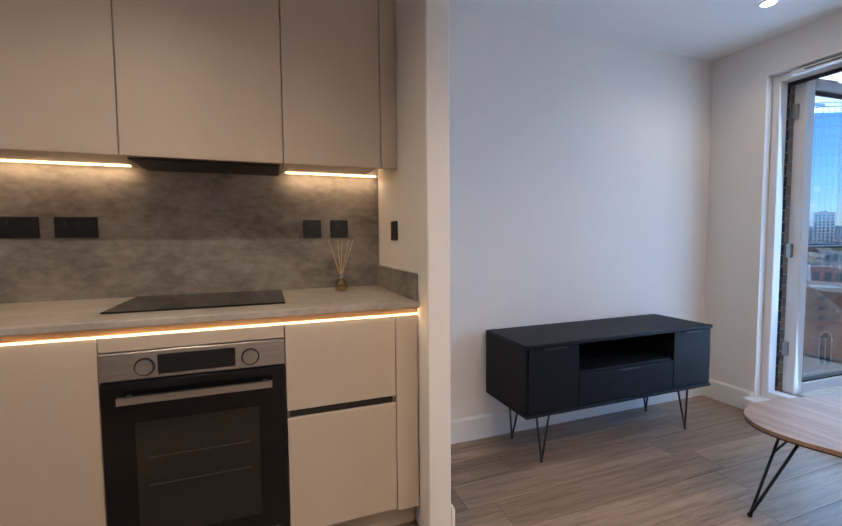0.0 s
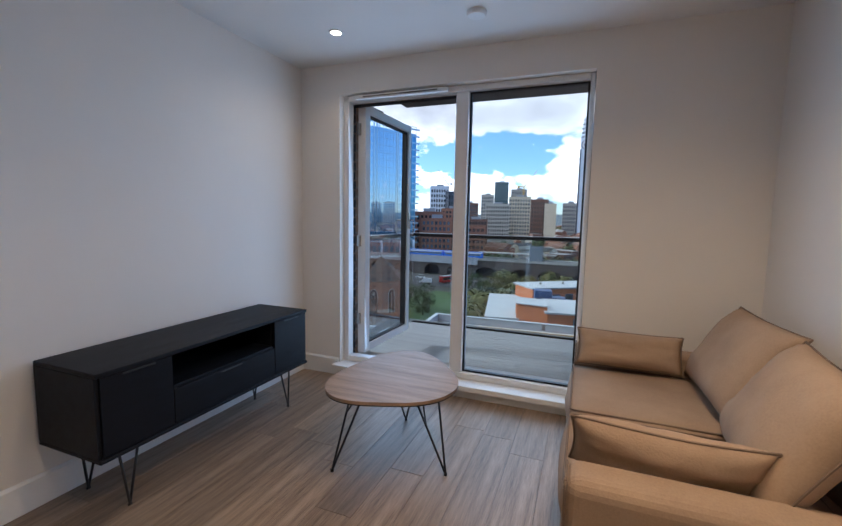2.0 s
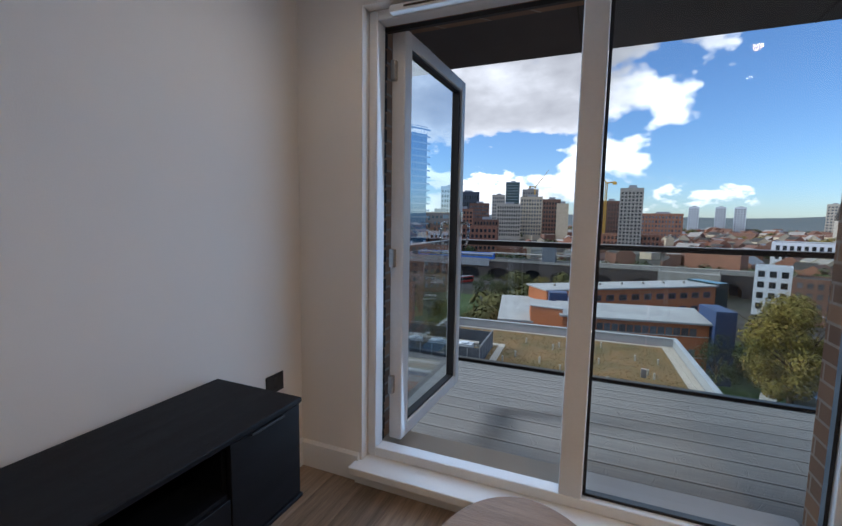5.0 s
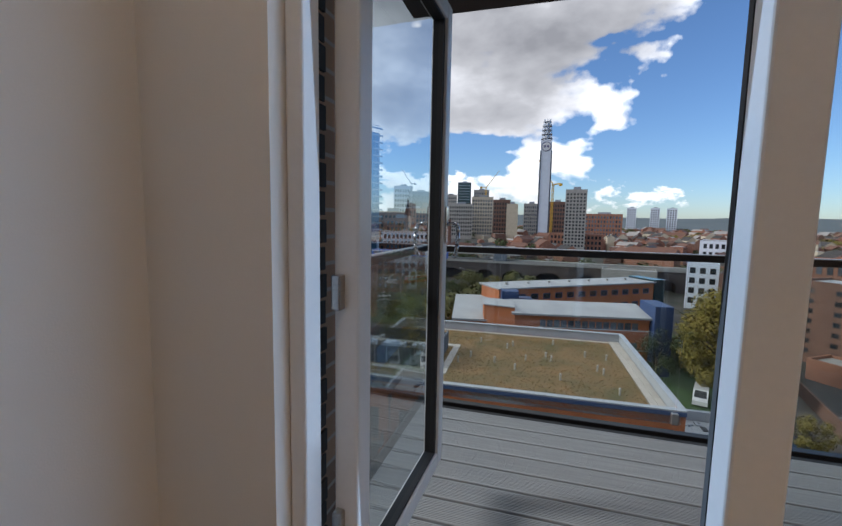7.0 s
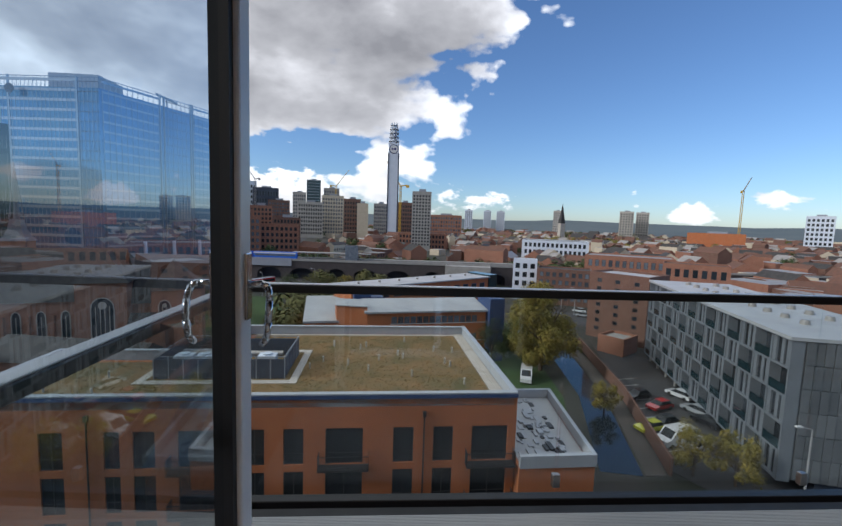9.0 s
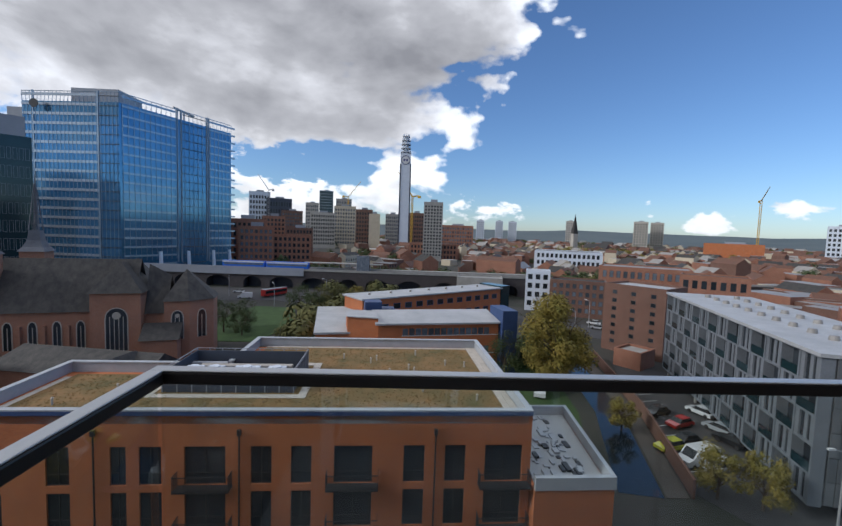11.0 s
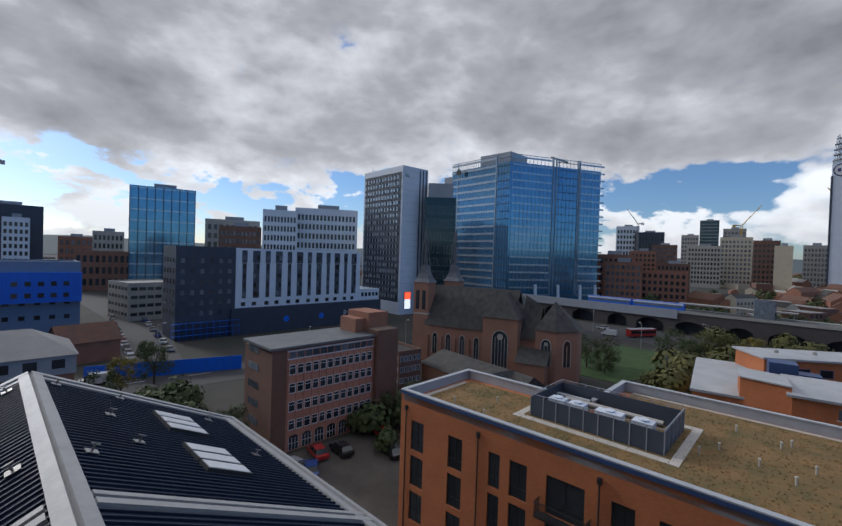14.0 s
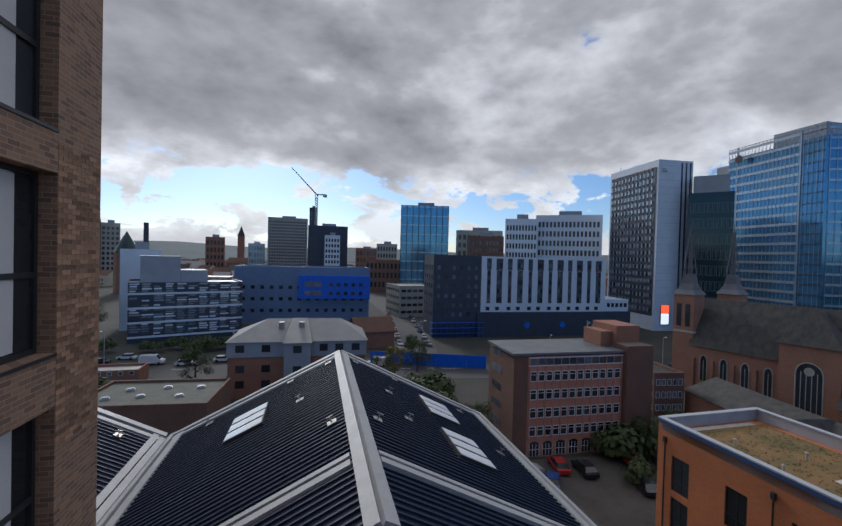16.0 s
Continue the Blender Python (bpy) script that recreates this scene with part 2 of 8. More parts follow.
BRASSY = surf("brushed_bronze_channel", (0.42, 0.30, 0.18), (0.36, 0.25, 0.15), 2, 0.4, metal=0.7, stretch=(1, 30, 30))
STEEL = surf("brushed_steel", (0.46, 0.43, 0.40), (0.36, 0.34, 0.32), 3, 0.3, metal=1.0, stretch=(1, 40, 40))
BLACKGLASS = surf("black_glass", (0.006, 0.006, 0.007), None, 4, 0.1, spec=0.35)
BLACKPLATE = surf("black_socket_plastic", (0.012, 0.012, 0.013), None, 6, 0.35)
NAVYBLACK = surf("black_ash_board", (0.006, 0.0075, 0.012), (0.004, 0.0045, 0.007), 2.5, 0.5, spec=0.2, bump=0.25, bscale=45, stretch=(1.2, 9, 9))
IRON = surf("black_powder_coat", (0.014, 0.014, 0.016), None, 8, 0.4, bump=0.05)
OAKTOP = surf("limed_oak_top", (0.36, 0.245, 0.16), (0.19, 0.125, 0.078), 2.2, 0.45, bump=0.35, bscale=26, stretch=(13, 1.0, 13))
SUEDE = surf("tan_suede", (0.38, 0.275, 0.19), (0.30, 0.21, 0.145), 3.4, 0.92, bump=0.25, bscale=150, spec=0.15)
PIPING = surf("tan_piping", (0.19, 0.135, 0.095), None, 6, 0.85, bump=0.1)
CANE = surf("woven_cane", (0.52, 0.40, 0.25), (0.4, 0.29, 0.17), 8, 0.7)
REED = surf("reed_stick", (0.62, 0.45, 0.26), None, 8, 0.7)
CHROME = surf("chrome", (0.72, 0.72, 0.73), None, 5, 0.12, metal=1.0)
DECKING = surf("grey_composite_board", (0.38, 0.40, 0.41), (0.30, 0.32, 0.335), 2.2, 0.6, bump=0.3, bscale=34, stretch=(26, 0.8, 6), vary=0.07)
SOFFIT = surf("dark_grey_panel", (0.045, 0.047, 0.052), (0.035, 0.037, 0.04), 1.5, 0.5, metal=0.2)
RAILTOP = surf("anodised_handrail", (0.50, 0.52, 0.55), (0.44, 0.46, 0.49), 4, 0.38, metal=0.35)
RAILBLACK = surf("dark_bronze_rail", (0.018, 0.017, 0.018), None, 4, 0.35, metal=0.3)
PANE = clear_glass("window_glass")
DOORPANE = clear_glass("coated_door_glass", (0.84, 0.95, 1.0), 0.0, 2.4, 0.15)
BALGLASS = clear_glass("balustrade_glass", (0.93, 0.965, 0.955))
LED = lamp_mat("led_strip", (1.0, 0.56, 0.20), 4.5)
DOWN = lamp_mat("downlight_lens", (1.0, 0.80, 0.55), 14.0)

ORANGE = brickwork("orange_brick", (0.47, 0.155, 0.055), (0.40, 0.125, 0.045), (0.36, 0.17, 0.09))
BUFF = brickwork("multi_brick", (0.38, 0.22, 0.13), (0.19, 0.115, 0.08), (0.36, 0.30, 0.25))
BRICKS = surf("mottled_brick_face", (0.40, 0.24, 0.145), (0.23, 0.135, 0.09), 5, 0.85, bump=0.4, bscale=60, vary=0.5)
SHADEBRICK = surf("shaded_brick", (0.035, 0.030, 0.030), (0.02, 0.018, 0.018), 8, 0.8, bump=0.3, vary=0.3)
REDB = brickwork("red_brick", (0.30, 0.13, 0.082), (0.23, 0.10, 0.066), (0.30, 0.19, 0.13))
PINKB = brickwork("pink_brick", (0.52, 0.24, 0.16), (0.42, 0.185, 0.125), (0.40, 0.26, 0.2))
BROWNB = brickwork("brown_brick", (0.17, 0.085, 0.06), (0.13, 0.065, 0.048), (0.18, 0.13, 0.10))
CHURCHB = brickwork("church_brick", (0.36, 0.175, 0.11), (0.27, 0.13, 0.085), (0.30, 0.21, 0.16))
BLUEBRICK = brickwork("blue_brick", (0.065, 0.055, 0.055), (0.05, 0.043, 0.045), (0.09, 0.08, 0.075), 1.6)
# white with the blue cast of its shaded faces put into the colour
WHITECLAD = surf("shade_blue_white_cladding", (0.62, 0.67, 0.75), (0.54, 0.59, 0.67), 0.25, 0.5, bscale=3)
BLUEGREY = surf("blue_grey_cladding", (0.15, 0.21, 0.33), (0.12, 0.17, 0.28), 0.3, 0.5, bscale=4)
ENDPANEL = surf("dark_grey_panel_cladding", (0.15, 0.16, 0.17), (0.11, 0.12, 0.13), 0.4, 0.5, bscale=4, vary=0.2)
GREYCLAD = surf("grey_cladding", (0.30, 0.32, 0.36), (0.25, 0.27, 0.31), 0.3, 0.5, bscale=4)
DARKCLAD = surf("charcoal_cladding", (0.042, 0.052, 0.080), (0.030, 0.038, 0.060), 0.3, 0.5, bscale=4)
BLUECLAD = surf("bright_blue_cladding", (0.015, 0.15, 0.70), (0.01, 0.10, 0.55), 0.8, 0.4, bscale=5, stretch=(6, 6, 0.4))
NAVY = surf("navy_render", (0.04, 0.075, 0.19), (0.03, 0.06, 0.155), 0.5, 0.5, bscale=5)
CREAM = surf("cream_render", (0.55, 0.48, 0.36), (0.47, 0.41, 0.31), 0.3, 0.8, bscale=3)
STONE = surf("pale_stone", (0.46, 0.43, 0.38), (0.37, 0.345, 0.30), 0.3, 0.8, bscale=3)
CONC = surf("weathered_concrete", (0.34, 0.33, 0.31), (0.25, 0.245, 0.23), 0.35, 0.85, bump=0.1, bscale=6)
COPING = surf("grey_coping", (0.42, 0.44, 0.47), (0.34, 0.36, 0.39), 0.8, 0.45, bscale=8)
SLATE = surf("slate_roof", (0.055, 0.050, 0.045), (0.017, 0.018, 0.020), 0.55, 0.7, bump=0.6, bscale=4.5, stretch=(1.6, 1.6, 0.7))
LEAD = surf("pale_sheet_roof", (0.30, 0.285, 0.265), (0.22, 0.21, 0.20), 0.25, 0.5, bscale=5)
WHITEROOF = surf("white_membrane_roof", (0.44, 0.45, 0.46), (0.32, 0.33, 0.345), 0.22, 0.6, bscale=4)
SEDUM = surf("sedum_roof", (0.24, 0.135, 0.05), (0.095, 0.085, 0.03), 0.45, 0.95, bump=0.8, bscale=9)
SLAB = surf("paving_slab", (0.50, 0.46, 0.41), (0.41, 0.375, 0.33), 1.2, 0.85, bscale=18, vary=0.1)
SEAM = surf("dark_seamed_roof", (0.017, 0.026, 0.055), (0.011, 0.018, 0.040), 0.8, 0.5, spec=0.3, bscale=9)
FLASH = surf("grey_ridge_flashing", (0.36, 0.36, 0.36), (0.29, 0.29, 0.295), 1.2, 0.5, bscale=10)
ASPHALT = surf("asphalt", (0.042, 0.042, 0.045), (0.060, 0.058, 0.057), 0.12, 0.85, bscale=4)
EARTH = surf("city_ground", (0.052, 0.046, 0.042), (0.024, 0.030, 0.018), 0.05, 0.95, bscale=0.11)
PAVE = surf("pavement", (0.095, 0.082, 0.07), (0.06, 0.054, 0.048), 0.3, 0.9, bscale=4)
GRASS = surf("lawn", (0.042, 0.085, 0.018), (0.026, 0.052, 0.013), 0.3, 0.95, bscale=5)
WATER = surf("canal_water", (0.012, 0.02, 0.028), None, 0.3, 0.06, bump=0.06, bscale=0.7)
SKYWHITE = surf("white_sky_reflection", (0.78, 0.79, 0.80), (0.70, 0.71, 0.73), 1.5, 0.12, bscale=8)
PAINTLINE = surf("road_paint", (0.65, 0.65, 0.62), None, 1, 0.7)
DARKWIN = surf("dark_window", (0.022, 0.027, 0.034), (0.035, 0.042, 0.05), 0.4, 0.07, bscale=1.2, vary=0.5)
PALEWIN = surf("pale_window", (0.14, 0.16, 0.19), (0.05, 0.065, 0.085), 0.6, 0.12, bscale=1.5, vary=0.5)
BLUEGLASS = surf("blue_curtain_glass", (0.11, 0.265, 0.44), (0.07, 0.19, 0.34), 0.12, 0.05, metal=0.6, bscale=0.6)
GREENGLASS = surf("dark_green_glass", (0.02, 0.05, 0.06), (0.015, 0.035, 0.045), 0.2, 0.06, metal=0.3, bscale=1)
SILVERBAND = surf("pale_silver_spandrel", (0.46, 0.50, 0.54), (0.34, 0.39, 0.44), 0.2, 0.2, metal=0.55, bscale=2)
PALEFIN = surf("pale_metal_fin", (0.20, 0.22, 0.245), (0.14, 0.155, 0.175), 0.3, 0.45, bscale=4)
PALEBAND = surf("silver_spandrel", (0.34, 0.42, 0.50), (0.26, 0.34, 0.42), 0.2, 0.22, metal=0.5, bscale=2)
WFRAME = surf("white_window_frame", (0.66, 0.67, 0.68), None, 1, 0.45)
DFRAME = surf("dark_window_frame", (0.03, 0.032, 0.036), None, 1, 0.45)
BARK = surf("bark", (0.085, 0.06, 0.04), (0.05, 0.036, 0.026), 5, 0.9, bump=0.5, bscale=20)
LEAF_G = surf("green_leaves", (0.055, 0.075, 0.018), (0.03, 0.05, 0.014), 0.5, 0.8, bscale=4)
LEAF_Y = surf("yellowing_leaves", (0.25, 0.18, 0.025), (0.11, 0.11, 0.018), 0.42, 0.8, bscale=4)
LEAF_O = surf("olive_leaves", (0.12, 0.11, 0.025), (0.055, 0.065, 0.018), 0.4, 0.8, bscale=3)
TYRE = surf("tyre", (0.012, 0.012, 0.012), None, 4, 0.8)
CARGLASS = surf("car_glass", (0.015, 0.018, 0.02), None, 2, 0.06)
CARS = {k: surf("car_paint_" + k, c, None, 1, 0.22, metal=0.1, coat=0.6) for k, c in
        dict(white=(0.72, 0.73, 0.74), silver=(0.38, 0.40, 0.42), black=(0.015, 0.016, 0.018), red=(0.42, 0.03, 0.025), blue=(0.03, 0.07, 0.25), yellow=(0.55, 0.56, 0.05)).items()}
ROOFTILE = surf("tile_roof", (0.16, 0.072, 0.045), (0.10, 0.06, 0.046), 0.5, 0.85, bscale=4)
SCREENRED = lamp_mat("advert_screen_red", (0.9, 0.09, 0.03), 1.3)
SCREENWHITE = lamp_mat("advert_screen_white", (0.85, 0.85, 0.9), 0.9)
CRANE_Y = surf("crane_yellow", (0.55, 0.33, 0.03), None, 1, 0.6)
CRANE_W = surf("crane_grey", (0.35, 0.35, 0.36), None, 1, 0.6)
# distance haze is mixed into the hills' base colour as grey-blue
HAZE = surf("haze_tinted_hills", (0.10, 0.125, 0.13), (0.075, 0.10, 0.11), 0.004, 1.0, bscale=0.02)


# ---- mesh helpers ----
class Shape:
    """Vertices and faces gathered for one mesh; each face keeps a material slot."""
    def __init__(self):
        self.v, self.f, self.m = [], [], []

    def face(self, pts, mi=0):
        n = len(self.v)
        self.v.extend(tuple(p) for p in pts)
        self.f.append(tuple(range(n, n + len(pts))))
        self.m.append(mi)
        return self

    def box(self, x0, y0, z0, x1, y1, z1, mi=0):
        n = len(self.v)
        self.v += [(x0, y0, z0), (x1, y0, z0), (x1, y1, z0), (x0, y1, z0), (x0, y0, z1), (x1, y0, z1), (x1, y1, z1), (x0, y1, z1)]
        for q in ((3, 2, 1, 0), (4, 5, 6, 7), (0, 1, 5, 4), (1, 2, 6, 5), (2, 3, 7, 6), (3, 0, 4, 7)):
            self.f.append(tuple(n + i for i in q))
            self.m.append(mi)
        return self

    def prism(self, poly, z0, z1, mi=0):
        n, k = len(self.v), len(poly)
        self.v += [(x, y, z0) for x, y in poly] + [(x, y, z1) for x, y in poly]
        self.f += [tuple(n + i for i in reversed(range(k))), tuple(n + k + i for i in range(k))]
        self.f += [(n + i, n + (i + 1) % k, n + k + (i + 1) % k, n + k + i) for i in range(k)]
        self.m += [mi] * (k + 2)
        return self

    def tube(self, p, q, r0, r1=None, k=8, mi=0):
        p, q = Vector(p), Vector(q)
        r1 = r0 if r1 is None else r1
        t = (q - p).normalized().to_track_quat("Z", "Y").to_matrix()
        n = len(self.v)
        for c, r in ((p, r0), (q, r1)):
            for i in range(k):
                a = 2 * math.pi * i / k
                self.v.append(tuple(c + t @ Vector((r * math.cos(a), r * math.sin(a), 0))))
        self.f += [(n + i, n + (i + 1) % k, n + k + (i + 1) % k, n + k + i) for i in range(k)]
        self.f += [tuple(n + i for i in reversed(range(k))), tuple(n + k + i for i in range(k))]
        self.m += [mi] * (k + 2)
        return self

    def pyramid(self, poly, z0, apex, mi=0):
        for i in range(len(poly)):
            a, b = poly[i], poly[(i + 1) % len(poly)]
            self.face([(*a, z0), (*b, z0), apex], mi)
        return self


def make_mesh(name, sh, mats, smooth=False):
    me = bpy.data.meshes.new(name)
    me.from_pydata(sh.v, [], sh.f)
    for m in mats if isinstance(mats, (list, tuple)) else [mats]:
        me.materials.append(m)
    me.polygons.foreach_set("material_index", sh.m)
    if smooth:
        me.polygons.foreach_set("use_smooth", [True] * len(sh.f))
    me.update()
    return me


def part(name, sh, mats, parent=None, label="", smooth=False):
    """One mesh object out of a Shape, a bmesh or a mesh, under a thing where parent is given."""
    if isinstance(sh, Shape):
        me = make_mesh(name, sh, mats, smooth)
    elif isinstance(sh, bmesh.types.BMesh):
        me = bpy.data.meshes.new(name)
        if smooth:
            for f in sh.faces:
                f.smooth = True
        sh.to_mesh(me)
        sh.free()
        for m in mats if isinstance(mats, (list, tuple)) else [mats]:
            me.materials.append(m)
    else:
        me = sh
    ob = new(name, me)
    if parent is not None:
        ob.parent = parent
    if label:
        tagged(ob, label)
    return ob


def thing(name, label, category, at=(0, 0, 0), turn=0.0, group="", kind=""):
    ob = new(name)
    ob.empty_display_size = 0.2
    ob.matrix_basis = pose(*at, 0, 0, turn)
    return tagged(ob, label, category, group, kind)


def solid(name, sh, mats, label, category="", kind="", smooth=False, group=""):
    return tagged(part(name, sh, mats, None, "", smooth), label, category, group, kind)


def rounded(x0, y0, z0, x1, y1, z1, r=0.01, seg=2):
    bm = bmesh.new()
    bmesh.ops.create_cube(bm, size=1)
    bmesh.ops.scale(bm, vec=(x1 - x0, y1 - y0, z1 - z0), verts=bm.verts)
    bmesh.ops.translate(bm, vec=((x0 + x1) / 2, (y0 + y1) / 2, (z0 + z1) / 2), verts=bm.verts)
    bmesh.ops.bevel(bm, geom=bm.edges[:] + bm.verts[:], offset=r, segments=seg, profile=0.5, affect="EDGES")
    return bm


def pierced(axis, at, thick, u0, u1, z0, z1, holes):
    """A wall slab that stands across one axis ('x' or 'y') at a place, thick along that axis, with rectangular openings (u0, z0, u1, z1) through it."""
    us = sorted({u0, u1, *[h[0] for h in holes], *[h[2] for h in holes]})
    zs = sorted({z0, z1, *[h[1] for h in holes], *[h[3] for h in holes]})
    us, zs = [u for u in us if u0 <= u <= u1], [z for z in zs if z0 <= z <= z1]

    def full(i, j):
        if not (0 <= i < len(us) - 1 and 0 <= j < len(zs) - 1):
            return False
        u, z = (us[i] + us[i + 1]) / 2, (zs[j] + zs[j + 1]) / 2
        return not any(h[0] < u < h[2] and h[1] < z < h[3] for h in holes)

    def p(u, z, d):
        return (at + d, u, z) if axis == "x" else (u, at + d, z)
    s = Shape()
    for i in range(len(us) - 1):
        for j in range(len(zs) - 1):
            if not full(i, j):
                continue
            a, b, c, d = us[i], us[i + 1], zs[j], zs[j + 1]
            for k in (0, thick):
                q = [p(a, c, k), p(b, c, k), p(b, d, k), p(a, d, k)]
                s.face(q if (k == 0) == (axis == "y") else q[::-1])
            for (di, dj), (e, f) in (((-1, 0), ((a, c), (a, d))), ((1, 0), ((b, c), (b, d))), ((0, -1), ((a, c), (b, c))), ((0, 1), ((a, d), (b, d)))):
                if not full(i + di, j + dj):
                    s.face([p(*e, 0), p(*f, 0), p(*f, thick), p(*e, thick)])
    return s

# ================= the city outside =================
G = -27.0
ground = solid("ground", Shape().box(-3500, -3500, G - 1.2, 4500, 4500, G), EARTH, "city ground with patches of earth and scrub reaching the horizon", "ground", "structure")
rc = random.Random(11)
SPIRE = surf("weathered_lead_spire", (0.12, 0.13, 0.155), (0.075, 0.08, 0.10), 0.5, 0.6, bscale=5)


def wins_on(parent, face, nx, nz, u0, u1, z0, z1, ww, wh, glass, frame, depth=0.12, bars=1, name="window"):
    """A grid of windows on a facade frame (origin, unit along, outward normal): each a frame and a glass, sharing meshes."""
    o, al, no = face
    key = Shape()
    t = max(0.05, min(0.12, ww * 0.08))
    a, b = ww / 2, ww / 2 - t
    o4 = [(-a, 0), (a, 0), (a, wh), (-a, wh)]
    i4 = [(-b, t), (b, t), (b, wh - t), (-b, wh - t)]
    key.v += [(x, -depth, z) for x, z in o4] + [(x, 0.05, z) for x, z in o4] + [(x, 0.05, z) for x, z in i4] + [(x, 0.01, z) for x, z in i4]
    for k in range(4):
        n = (k + 1) % 4
        for r in (0, 4, 8):
            key.f.append((r + n, r + k, r + 4 + k, r + 4 + n))
            key.m.append(1)
    key.f.append((15, 14, 13, 12))
    key.m.append(0)
    me = make_mesh(name, key, [glass, frame])
    ang = math.atan2(al[1], al[0])
    for i in range(nx):
        for j in range(nz):
            u = u0 + (u1 - u0) * (i + 0.5) / nx
            z = z0 + (z1 - z0) * (j + 0.5) / nz - wh / 2
            w = part(name, me, None, parent)
            # mesh looks along +y of its own frame; turn it so that +y is the outward normal
            w.matrix_basis = Matrix.Translation((o[0] + al[0] * u, o[1] + al[1] * u, z)) @ Matrix.Rotation(math.atan2(no[1], no[0]) - math.pi / 2, 4, "Z")


def faces_of(w, d):
    """The four sides of a block w by d centred on its origin."""
    return {"S": ((-w / 2, -d / 2), (1, 0), (0, -1), w), "N": ((w / 2, d / 2), (-1, 0), (0, 1), w), "E": ((w / 2, -d / 2), (0, 1), (1, 0), d), "W": ((-w / 2, d / 2), (0, -1), (-1, 0), d)}


def block(name, label, x, y, turn, w, d, top, wall, roof, base=G, parapet=0.6, windows=(), group="", category="building"):
    """A building block: walls, flat roof behind a parapet, and rows of windows (side, columns, rows, width, height, glass, frame, z0, z1)."""
    t = thing(name, label, category, (x, y, base), turn, group)
    h = top - base
    part("wall", Shape().box(-w / 2, -d / 2, 0, w / 2, d / 2, h - parapet), wall, t)
    s = Shape()
    e = min(0.35, w * 0.05)
    for b in ((-w / 2, -d / 2, h - parapet, w / 2, -d / 2 + e, h), (-w / 2, d / 2 - e, h - parapet, w / 2, d / 2, h), (-w / 2, -d / 2 + e, h - parapet, -w / 2 + e, d / 2 - e, h), (w / 2 - e, -d / 2 + e, h - parapet, w / 2, d / 2 - e, h)):
        s.box(*b)
    part("parapet", s, wall, t)
    part("roof", Shape().box(-w / 2 + e, -d / 2 + e, h - parapet, w / 2 - e, d / 2 - e, h - parapet + 0.08), roof, t)
    fs = faces_of(w, d)
    for side, nx, nz, ww, wh, gl, fr, z0, z1 in windows:
        o, al, no, ln = fs[side]
        wins_on(t, (o, al, no), nx, nz, ln * 0.03, ln * 0.97, z0, z1, ww, wh, gl, fr)
    return t


# ---- nearest: the orange brick block with a planted roof ----
ob = thing("apartment_block", "orange brick apartment block with a brown sedum roof", "building", (31.6, -11.1, G), 2.2)
L, DR, DL_, STEP = 41.4, 21.0, 11.2, 14.5   # length, depth at the one end, depth at the other, place of the step
Hb = 15.2
rows_z = [(9.55, 12.45), (6.1, 9.0), (2.65, 5.5)]
cols = [(-0.0 + 0.68, 3.6, 1), (5.1, 6.7, 0), (8.25, 9.85, 0), (12.2, 15.05, 1), (16.7, 18.2, 0), (19.6, 21.1, 0), (22.9, 25.8, 1), (27.4, 28.95, 0), (29.85, 30.95, 0), (33.7, 35.3, 0), (38.3, 39.95, 0)]
holes = [(a, z0, b, z1) for a, b, _ in cols for z0, z1 in rows_z]
part("front_wall", pierced("x", 0.0, 0.3, 0.0, L, 0.0, Hb - 0.25, holes), ORANGE, ob)
core = Shape().prism([(0.301, 0.3), (DR, 0.3), (DR, L - STEP - 12), (DR - 1.0, L - STEP), (DL_, L - STEP), (DL_, L - 0.02), (0.301, L - 0.02)], 0, Hb - 1.05)
part("core", core, ORANGE, ob)
part("side_wall", Shape().box(0.301, 0.0, 0, DR, 0.299, Hb - 0.25), ORANGE, ob)
part("side_wall", Shape().box(0.301, L - 0.019, 0, DL_, L, Hb - 0.25), ORANGE, ob)
